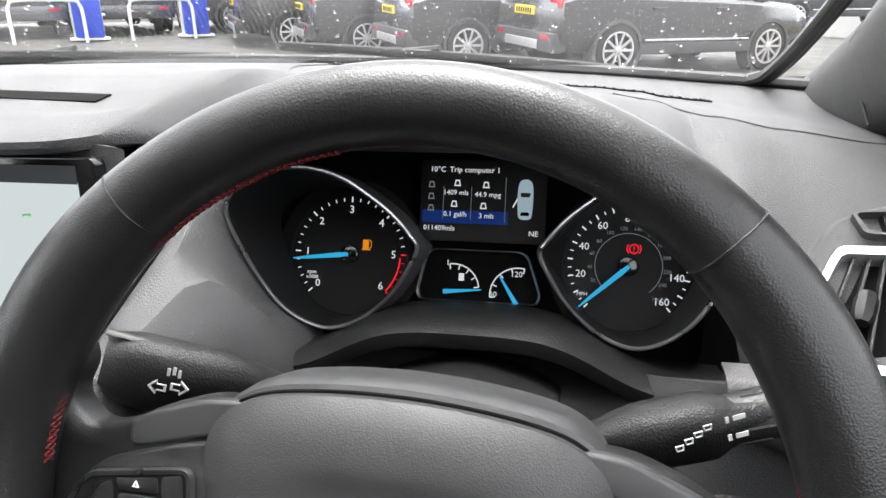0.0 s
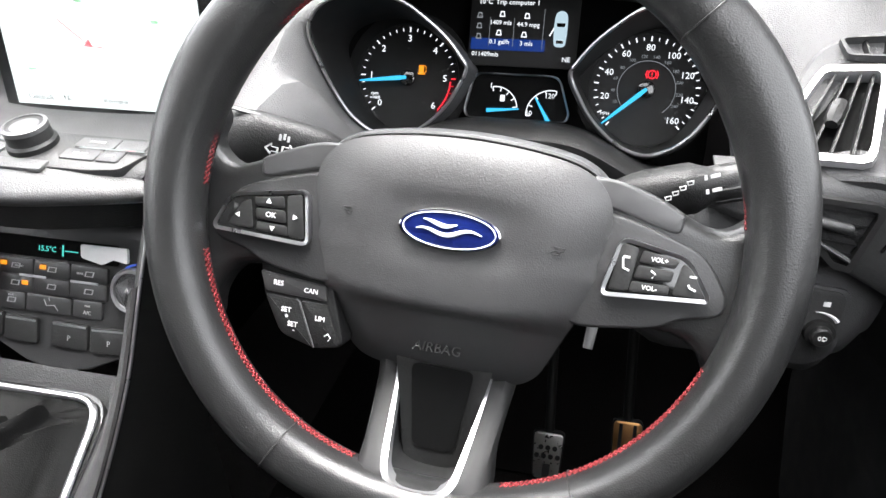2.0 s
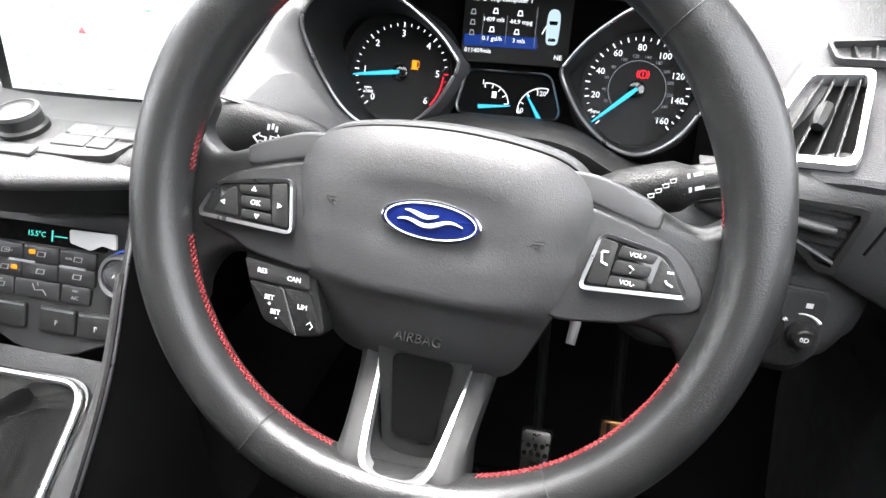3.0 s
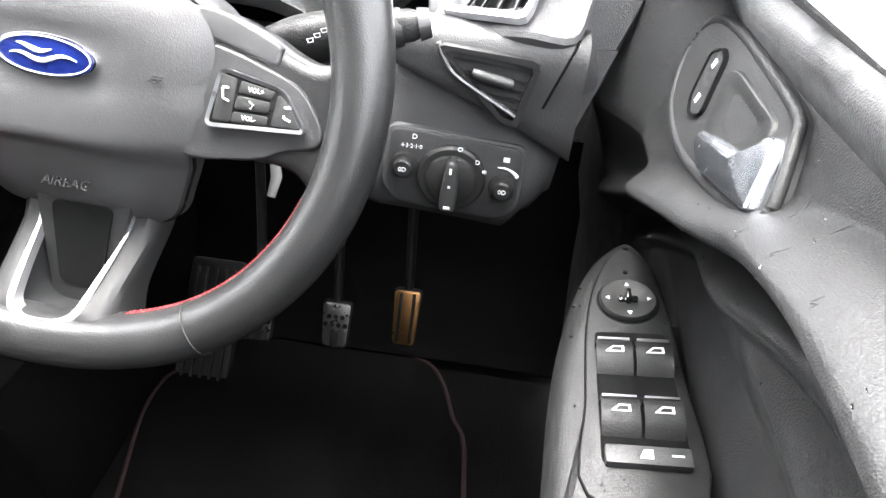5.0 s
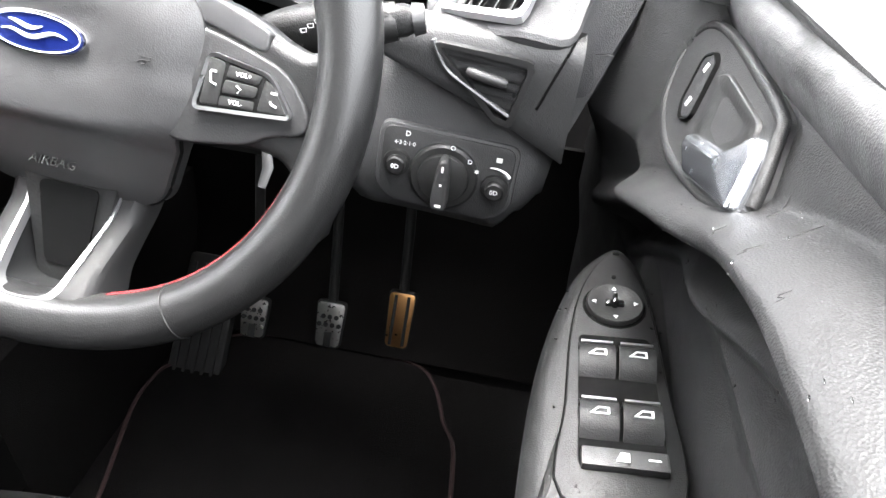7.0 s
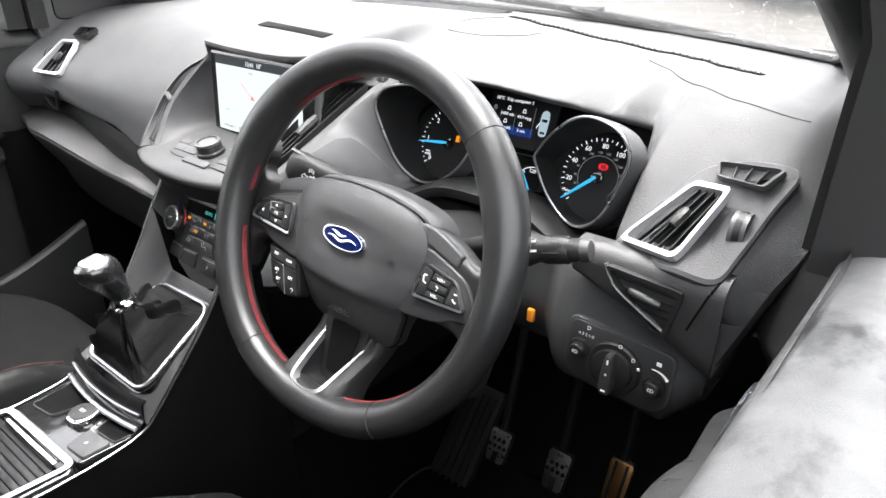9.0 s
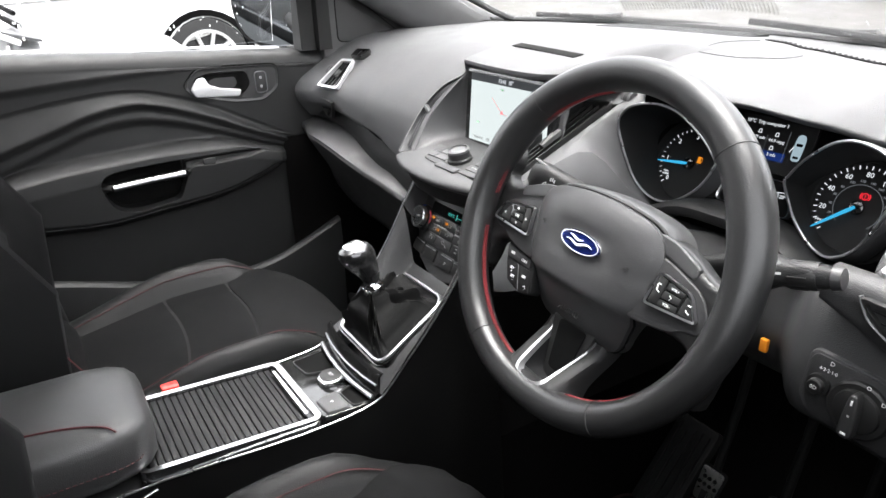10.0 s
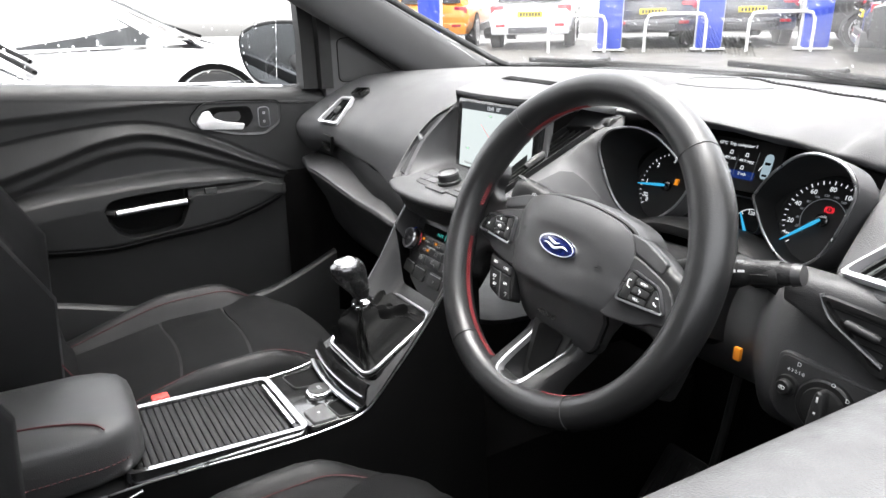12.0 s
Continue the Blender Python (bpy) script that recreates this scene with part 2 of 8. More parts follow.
def words(body, size, m, mat, parent, name="lettering", align="CENTER", depth=0.0002):
    """Flat lettering in the built-in font, turned into a mesh."""
    cu = bpy.data.curves.new(name, "FONT")
    cu.body, cu.size, cu.align_x, cu.align_y, cu.extrude, cu.resolution_u = body, size, align, "CENTER", depth, 2
    tmp = bpy.data.objects.new(name, cu)
    me = bpy.data.meshes.new_from_object(tmp)
    bpy.data.objects.remove(tmp)
    bpy.data.curves.remove(cu)
    me.transform(m)
    me.materials.clear()
    me.materials.append(mat)
    ob = new(name, me)
    ob.parent = parent
    return ob


def frange(a, b, n):
    return [a + (b - a) * i / (n - 1) for i in range(n)]

# ---- the cabin shell ----
CX = -0.335  # the car's middle line
HEADLINER = material("black_headliner_cloth", (0.03, 0.03, 0.03), 0.95, grain=600, bump=0.3, vary=0.08)
PILLAR = material("dark_grey_pillar_trim", (0.048, 0.048, 0.049), 0.6, grain=500, bump=0.3, vary=0.1)
FRIT = material("black_glass_edge", (0.006, 0.006, 0.006), 0.4)

bm = bmesh.new()
box(bm, (CX, -0.65, 0.43), (1.50, 3.2, 0.04))
box(bm, (CX, 1.03, 0.84), (1.50, 0.04, 0.80), m=Matrix())
part("cabin_floor", bm, CARPET, None)
tagged(bpy.data.objects["cabin_floor"], "black carpeted car floor and bulkhead", "floor", kind="structure")

# toe board, sloping up under the dashboard
bm = bmesh.new()
sheet(bm, [[(x, 0.765, 0.450), (x, 0.80, 0.475), (x, 0.87, 0.62), (x, 0.915, 0.82)] for x in frange(CX - 0.74, CX + 0.74, 3)], 0.02)
tagged(part("toe_board", bm, CARPET), "black carpeted sloping toe board", "floor", kind="structure")

# transmission tunnel under the console
bm = bmesh.new()
sheet(bm, [[(CX - 0.112, y, 0.45), (CX - 0.104, y, 0.62), (CX - 0.095, y, 0.70), (CX + 0.095, y, 0.70), (CX + 0.104, y, 0.62), (CX + 0.112, y, 0.45)] for y in (-1.2, 0.0, 0.9)], 0.02)
tagged(part("tunnel", bm, CARPET), "black carpeted transmission tunnel", "floor", kind="structure")

# roof, with its lining
bm = bmesh.new()
rows = []
for y, z, w in ((0.06, 1.585, 0.52), (-0.3, 1.64, 0.56), (-1.0, 1.66, 0.57), (-1.8, 1.62, 0.55), (-2.2, 1.55, 0.50)):
    rows.append([(CX + w * math.sin(a) / math.sin(1.2), y, z - 0.10 * (1 - math.cos(a))) for a in frange(-1.2, 1.2, 13)])
sheet(bm, rows, 0.03)
tagged(part("roof", bm, HEADLINER), "black cloth roof lining of a car", "ceiling", kind="structure")

# tailgate wall and rear corners, unseen, closing the cabin behind against leaking light
bm = bmesh.new()
box(bm, (CX, -2.24, 1.0), (1.50, 0.04, 1.12))
for s in (-1, 1):
    box(bm, (CX + s * 0.74, -1.62, 1.0), (0.06, 1.25, 1.12))
    sweep(bm, [(CX + s * 0.74, -1.02, 0.5), (CX + s * 0.73, -1.02, 1.18), (CX + s * 0.56, -0.98, 1.60)], 0.055, flat=0.7)
    sheet(bm, [[(CX + s * 0.745, y, 1.10), (CX + s * 0.735, y, 1.25), (CX + s * 0.68, y, 1.45), (CX + s * 0.52, y, 1.64)] for y in (-0.50, -1.2, -2.24)], 0.02)
    sweep(bm, [(CX + s * 0.74, -2.2, 1.1), (CX + s * 0.55, -2.15, 1.56)], 0.09)
tagged(part("rear_body_wall", bm, PILLAR), "unseen dark closing of the rear sides and tailgate", "wall", kind="structure")

# windscreen pillars, from the dashboard's ends up to the roof
for s, nm in ((1, "a_pillar_1"), (-1, "a_pillar_2")):
    bm = bmesh.new()
    path = spline([(CX + s * 0.695, 0.95, 1.195), (CX + s * 0.688, 0.86, 1.226), (CX + s * 0.683, 0.75, 1.277), (CX + s * 0.672, 0.62, 1.345), (CX + s * 0.655, 0.49, 1.414), (CX + s * 0.60, 0.24, 1.532), (CX + s * 0.54, 0.02, 1.60)], 6, closed=False)
    sweep(bm, path, 0.040, seg=24, flat=1.62, up=(0, 0.5, 1))
    pil = tagged(part(nm, bm, PILLAR), "dark grey textured windscreen pillar trim", "pillar", kind="structure")
    bm = bmesh.new()
    foot = [(CX + s * 0.655, 0.985, 1.243 - 0.010 * s), (CX + s * 0.655, 0.90, 1.250 - 0.008 * s), (CX + s * 0.652, 0.82, 1.262), (CX + s * 0.650, 0.76, 1.255), (CX + s * 0.652, 0.72, 1.225)]
    sweep(bm, spline(foot, 5, closed=False), 0.0016, seg=6)
    part("foot_joint", bm, BLACK, pil)
    # the fixed quarter piece behind the pillar, with a sunk grille panel
    bm = bmesh.new()
    q = [(0.80, 1.175), (0.455, 1.19), (0.455, 1.40), (0.50, 1.405), (0.64, 1.315)]
    xq = CX + s * (0.715 if s < 0 else 0.700)
    mq = Matrix(((0, 0, -s, xq), (1, 0, 0, 0), (0, 1, 0, 0), (0, 0, 0, 1)))
    slab(bm, rounded(q, 0.02), -0.02, 0.012, mq, bevel=0.004)
    tri = part("quarter_trim_1" if s > 0 else "quarter_trim_2", bm, PILLAR)
    tagged(tri, "dark trim triangle with a speaker cover at the door's front corner", "trim", kind="structure")
    cover = rounded([(0.665, 1.232), (0.492, 1.232), (0.490, 1.330), (0.532, 1.334)], 0.014)
    bm = bmesh.new()
    slab(bm, cover, 0.006, 0.0145, mq, bevel=0.002)
    part("speaker_cover", bm, DASH_LOW, tri)
    bm = bmesh.new()
    sweep(bm, [mq @ Vector((p.x, p.y, 0.0125)) for p in cover], 0.0016, closed=True, seg=6)
    part("cover_joint", bm, VOID, tri)
    # rubber run of the door glass, standing on the sill
    bm = bmesh.new()
    zf = 1.17 if s > 0 else 1.218
    for y0, y1, d in ((0.445, 0.475, 0.016), (0.405, 0.440, 0.004)):
        rows = [[(xq - s * d, y1, zf), (xq - s * d, y0, zf), (xq + s * 0.045, y0, zf), (xq + s * 0.045, y1, zf)], [(xq - s * (d - 0.004), y1, 1.33), (xq - s * (d - 0.004), y0, 1.33), (xq + s * 0.035, y0, 1.33), (xq + s * 0.035, y1, 1.33)], [(xq - s * (d + 0.03), y1 - 0.02, 1.45), (xq - s * (d + 0.03), y0 - 0.02, 1.45), (xq, y0 - 0.02, 1.45), (xq, y1 - 0.02, 1.45)], [(xq - s * (d + 0.12), y1 - 0.25, 1.585), (xq - s * (d + 0.12), y0 - 0.25, 1.585), (xq - s * 0.08, y0 - 0.25, 1.585), (xq - s * 0.08, y1 - 0.25, 1.585)]]
        sheet(bm, rows, closed=True)
    part("window_post", bm, RUBBER, tri)

# windscreen: one curved pane with a black edge


def screen_point(u, v):
    """u across from -1 to 1, v from the base to the top."""
    x = CX + u * (0.665 - 0.12 * v)
    bow = 1 - u * u
    yb = 0.895 + 0.105 * bow
    return Vector((x, yb - (yb - 0.075) * v, 1.250 + 0.014 * bow - 0.010 * u + 0.325 * v + 0.03 * math.sin(math.pi * v)))


bm = bmesh.new()
sheet(bm, [[screen_point(u, v) for u in frange(-1, 1, 25)] for v in frange(0, 1, 9)], 0.004)
ws = tagged(part("windshield", bm, CLEAR), "curved clear windscreen spotted with raindrops", "window", kind="structure")
ws.visible_shadow = False
bm = bmesh.new()
sweep(bm, [screen_point(u, 0.0) + Vector((0, 0.004, 0.002)) for u in frange(-1, 1, 25)], 0.008, seg=8)
part("black_edge", bm, FRIT, ws)
for sg in (-1, 1):
    bm = bmesh.new()
    sweep(bm, [screen_point(sg * (0.90 + 0.075 * min(1.0, f * 2.2) ** 0.6), 0.0 + 0.9 * f ** 1.4) + Vector((0, 0.004, 0.002)) for f in frange(0, 1, 20)], 0.009, seg=8)
    part("black_edge", bm, FRIT, ws)

# ---- the dashboard ----
dash = thing("dashboard", "charcoal grained plastic dashboard with a soft padded top", "dashboard")
stations = [
    (-1.045, [(0.86, 1.245), (0.74, 1.253), (0.62, 1.250), (0.53, 1.235), (0.430, 1.182), (0.384, 1.148), (0.382, 1.115), (0.41, 1.075)]),
    (-0.93, [(0.89, 1.253), (0.76, 1.259), (0.63, 1.252), (0.52, 1.221), (0.422, 1.168), (0.402, 1.142), (0.408, 1.112), (0.44, 1.095)]),
    (-0.78, [(0.91, 1.259), (0.78, 1.265), (0.63, 1.258), (0.52, 1.225), (0.44, 1.155), (0.43, 1.095), (0.44, 1.078), (0.475, 1.07)]),
    (-0.60, [(0.925, 1.264), (0.78, 1.270), (0.63, 1.265), (0.53, 1.235), (0.445, 1.155), (0.43, 1.055), (0.44, 1.035), (0.475, 1.03)]),
    (-0.50, [(0.93, 1.266), (0.78, 1.272), (0.64, 1.267), (0.54, 1.245), (0.46, 1.18), (0.43, 1.07), (0.44, 1.05), (0.475, 1.04)]),
    (-0.435, [(0.935, 1.267), (0.78, 1.273), (0.64, 1.270), (0.54, 1.258), (0.48, 1.238), (0.465, 1.222), (0.48, 1.212), (0.51, 1.205)]),
    (-0.40, [(0.935, 1.267), (0.78, 1.273), (0.64, 1.271), (0.54, 1.264), (0.48, 1.250), (0.465, 1.240), (0.48, 1.232), (0.51, 1.225)]),
    (-0.30, [(0.93, 1.267), (0.78, 1.273), (0.64, 1.271), (0.56, 1.264), (0.52, 1.250), (0.51, 1.240), (0.52, 1.232), (0.54, 1.225)]),
    (-0.25, [(0.93, 1.267), (0.78, 1.273), (0.66, 1.270), (0.605, 1.261), (0.570, 1.250), (0.558, 1.241), (0.562, 1.234), (0.58, 1.228)]),
    (-0.185, [(0.915, 1.265), (0.77, 1.270), (0.66, 1.268), (0.605, 1.259), (0.570, 1.247), (0.556, 1.237), (0.556, 1.229), (0.57, 1.222)]),
    (-0.13, [(0.9, 1.263), (0.77, 1.264), (0.65, 1.267), (0.57, 1.261), (0.505, 1.249), (0.495, 1.242), (0.53, 1.232), (0.60, 1.225)]),
    (0.00, [(0.87, 1.257), (0.78, 1.255), (0.65, 1.263), (0.57, 1.258), (0.508, 1.249), (0.498, 1.242), (0.53, 1.232), (0.60, 1.220)]),
    (0.085, [(0.85, 1.251), (0.80, 1.248), (0.66, 1.256), (0.58, 1.249), (0.526, 1.239), (0.516, 1.232), (0.54, 1.222), (0.60, 1.210)]),
    (0.128, [(0.85, 1.251), (0.80, 1.244), (0.67, 1.250), (0.60, 1.238), (0.560, 1.225), (0.550, 1.218), (0.57, 1.208), (0.61, 1.200)]),
    (0.160, [(0.85, 1.251), (0.81, 1.238), (0.68, 1.243), (0.62, 1.229), (0.595, 1.214), (0.588, 1.206), (0.594, 1.199), (0.61, 1.194)]),
    (0.171, [(0.85, 1.251), (0.81, 1.237), (0.67, 1.241), (0.605, 1.222), (0.575, 1.202), (0.560, 1.186), (0.550, 1.170), (0.545, 1.150)]),
    (0.182, [(0.84, 1.245), (0.81, 1.235), (0.66, 1.240), (0.59, 1.217), (0.535, 1.180), (0.492, 1.135), (0.480, 1.115), (0.482, 1.09)]),
    (0.225, [(0.84, 1.242), (0.81, 1.231), (0.65, 1.233), (0.58, 1.203), (0.525, 1.162), (0.472, 1.120), (0.460, 1.103), (0.465, 1.085)]),
    (0.30, [(0.84, 1.237), (0.80, 1.226), (0.64, 1.223), (0.565, 1.198), (0.510, 1.163), (0.455, 1.118), (0.446, 1.100), (0.458, 1.08)]),
    (0.345, [(0.84, 1.232), (0.79, 1.215), (0.65, 1.207), (0.555, 1.178), (0.51, 1.142), (0.475, 1.09), (0.47, 1.07), (0.48, 1.05)]),
]


def tuck(x, z):
    """The dashboard's end beside the driver's door draws in towards the floor."""
    g = 0.345
    for (z1, g1), (z2, g2) in (((1.14, 0.345), (1.104, 0.327)), ((1.104, 0.327), (1.06, 0.311)), ((1.06, 0.311), (1.02, 0.296)), ((1.02, 0.296), (0.94, 0.280))):
        if z < z1:
            g = g1 + (g2 - g1) * min(1.0, (z1 - z) / (z1 - z2))
    return x if x < 0.24 else 0.24 + (x - 0.24) * (g - 0.24) / 0.105


def to_glass(x, prof):
    """The profile with its far end carried up to the foot of the windscreen."""
    p = screen_point(max(-0.985, min(0.985, (x - CX) / 0.665)), 0.0)
    return [(p.y + 0.010, p.z - 0.004)] + prof[1:]


stations = [(x, to_glass(x, prof)) for x, prof in stations]
bm = bmesh.new()
xs = sorted(set(frange(-1.045, 0.345, 90) + frange(0.12, 0.23, 30) + [s[0] for s in stations]))
sheet(bm, [[(tuck(x, p[1]), p[0], p[1]) for p in prof] for x, prof in lerp_rows(stations, xs, 5)], 0.004)
part("upper_pad", bm, DASH, dash)


def pad_z(x, y):
    """The height of the padded top at a place on the plan."""
    prof = lerp_rows(stations, [x], 5)[0][1]
    for a, b in zip(prof, prof[1:]):
        if b[0] <= y <= a[0]:
            return b[1] + (a[1] - b[1]) * (y - b[0]) / max(1e-6, a[0] - b[0])
    return prof[0][1]


def seam(pts, name="panel_seam", r=0.0009, n=6):
    """A fine joint line laid on the padded top."""
    bm = bmesh.new()
    sweep(bm, [(p.x, p.y, pad_z(p.x, p.y) + 0.0003) for p in spline([(x, y, 0) for x, y in pts], n, closed=False)], r, seg=5)
    return part(name, bm, BLACK, dash)


seam([(-0.20, 0.70), (-0.185, 0.665), (-0.15, 0.655), (-0.11, 0.655)])
seam([(-0.20, 0.70), (-0.215, 0.76), (-0.21, 0.84)])
seam([(-0.11, 0.655), (-0.085, 0.70), (-0.09, 0.76)])
seam([(0.10, 0.70), (0.16, 0.665), (0.23, 0.645), (0.30, 0.64)], r=0.0007)

# the brow that overhangs the screen, hollowed on top round a slot
brow_front = spline([(-0.424, 0.431, 0), (-0.36, 0.420, 0), (-0.30, 0.415, 0), (-0.245, 0.418, 0), (-0.220, 0.436, 0), (-0.206, 0.478, 0), (-0.194, 0.530, 0), (-0.172, 0.575, 0)], 8, closed=False)


def brow_z(x, y, yf):
    hollow = smooth_step(-0.416 - 0.10 * (y - 0.45), -0.402 - 0.10 * (y - 0.45), x) * smooth_step(-0.205 - 0.3 * max(0.0, y - 0.5), -0.235 - 0.3 * max(0.0, y - 0.5), x) * smooth_step(yf + 0.038, yf + 0.055, y) * smooth_step(0.74, 0.68, y)
    return 1.2555 + 0.026 * min(1.0, max(0.0, (y - yf) / 0.15)) ** 0.75 - 0.0016 * hollow - 0.016 * smooth_step(0.60, 0.78, y) - 0.016 * smooth_step(-0.214, -0.190, x) * smooth_step(0.14, 0.0, y - yf)


def smooth_step(a, b, x):
    t = max(0.0, min(1.0, (x - a) / (b - a)))
    return t * t * (3 - 2 * t)


bm = bmesh.new()
rows = []
for p in brow_front:
    back = 0.79
    low_lip = 0.016 * smooth_step(-0.214, -0.190, p.x)
    row = [(p.x + 0.004, p.y + 0.030, 1.2440 - low_lip), (p.x, p.y + 0.004, 1.2475 - low_lip), (p.x, p.y, 1.2515 - low_lip)]
    row += [(p.x - 0.03 * f * (p.x < -0.3), p.y + (back - p.y) * f, brow_z(p.x, p.y + (back - p.y) * f, p.y)) for f in frange(0, 1, 46)]
    rows.append(row)
rows.insert(0, [(x - 0.002, y + 0.004, min(z, 1.247) - 0.012) for x, y, z in rows[0]])
sheet(bm, rows)
part("screen_brow", bm, DASH, dash)


# lower dash on the driver's side, around the column
low = [
    (-0.20, [(0.50, 1.13), (0.475, 1.10), (0.47, 1.02), (0.50, 0.96), (0.60, 0.93), (0.86, 0.93)]),
    (-0.10, [(0.54, 1.068), (0.51, 1.05), (0.50, 1.00), (0.53, 0.95), (0.62, 0.93), (0.86, 0.93)]),
    (0.10, [(0.54, 1.068), (0.51, 1.05), (0.50, 1.00), (0.53, 0.95), (0.62, 0.93), (0.86, 0.93)]),
    (0.150, [(0.482, 1.10), (0.468, 1.06), (0.460, 0.990), (0.478, 0.952), (0.55, 0.950), (0.72, 0.95)]),
    (0.28, [(0.478, 1.105), (0.466, 1.06), (0.454, 0.990), (0.468, 0.952), (0.52, 0.950), (0.66, 0.96)]),
    (0.312, [(0.480, 1.105), (0.467, 1.05), (0.458, 1.000), (0.472, 0.968), (0.54, 0.965), (0.66, 0.97)]),
    (0.345, [(0.485, 1.105), (0.474, 1.05), (0.466, 1.010), (0.482, 0.985), (0.55, 0.980), (0.68, 0.98)]),
]
bm = bmesh.new()
sheet(bm, [[(tuck(x, p[1]), p[0], p[1]) for p in prof] for x, prof in lerp_rows(low, frange(-0.20, 0.345, 60), 5)], 0.01)
part("lower_panel", bm, LOWER_GREY, dash)

# passenger side: dark strip and glovebox
strip = [
    (-1.045, [(0.420, 1.10), (0.420, 1.085), (0.440, 1.070)]),
    (-0.93, [(0.436, 1.110), (0.433, 1.090), (0.437, 1.070)]),
    (-0.70, [(0.441, 1.066), (0.433, 1.04), (0.434, 1.017)]),
    (-0.52, [(0.443, 1.045), (0.433, 1.01), (0.433, 0.974)]),
]
bm = bmesh.new()
sheet(bm, [[(x, p[0], p[1]) for p in prof] for x, prof in lerp_rows(strip, frange(-1.045, -0.5, 14), 4)], 0.008)
part("trim_strip", bm, TRIM_BLACK, dash)
bm = bmesh.new()
for px, pz in ((-0.770, 1.056), (-0.752, 1.052)):
    o = [Vector((px + x, pz + z)) for x, z in ((-0.006, -0.010), (0.006, -0.013), (0.006, 0.010), (-0.006, 0.013))]
    band(bm, o, inset(o, 0.0008), 0.0, 0.0006, Matrix(((1, 0, 0, 0), (0, 0, -1, 0.4305), (0, 1, 0, 0), (0, 0, 0, 1))))
part("switch_outline", bm, FASCIA, dash)
lid = [
    (-1.045, [(0.445, 1.074), (0.395, 1.062), (0.387, 1.055), (0.391, 1.040), (0.43, 0.97), (0.47, 0.88), (0.60, 0.78), (0.86, 0.78)]),
    (-0.93, [(0.440, 1.071), (0.372, 1.057), (0.364, 1.050), (0.368, 1.035), (0.42, 0.95), (0.47, 0.86), (0.60, 0.78), (0.86, 0.78)]),
    (-0.70, [(0.436, 1.019), (0.399, 1.013), (0.392, 1.007), (0.396, 0.993), (0.44, 0.92), (0.48, 0.84), (0.60, 0.78), (0.86, 0.78)]),
    (-0.60, [(0.435, 0.996), (0.415, 0.993), (0.408, 0.987), (0.411, 0.973), (0.45, 0.90), (0.48, 0.83), (0.60, 0.78), (0.86, 0.78)]),
    (-0.50, [(0.435, 0.973), (0.426, 0.971), (0.420, 0.966), (0.423, 0.952), (0.46, 0.88), (0.49, 0.82), (0.60, 0.78), (0.86, 0.78)]),
]
bm = bmesh.new()
sheet(bm, [[(x, p[0], p[1]) for p in prof] for x, prof in lerp_rows(lid, frange(-1.045, -0.49, 30), 4)], 0.01)
part("glovebox_lid", bm, DASH_LOW, dash)

# release catch and badge outlines on the dark strip
bm = bmesh.new()
sweep(bm, [(-0.668 + 0.036 * f, 0.4315, 1.030 - 0.020 * f - 0.008 * math.sin(math.pi * f)) for f in frange(0, 1, 8)], 0.0022, seg=6)
part("glovebox_catch", bm, SATIN, dash)

# end face of the dashboard beside the driver's door
bm = bmesh.new()
end_prof = [Vector((tuck(0.345, p[1]), p[0], p[1])) for p in lerp_rows(stations, [0.345], 5)[0][1][8:] + lerp_rows(low, [0.345], 5)[0][1][6:18]]
sheet(bm, [end_prof, [p + Vector((0.006, 0.012, 0)) for p in end_prof], [Vector((p.x + 0.008, max(p.y + 0.05, 0.66), p.z)) for p in end_prof]], 0.003)
part("end_face", bm, DASH, dash)

# ---- centre stack, vents and switches ----


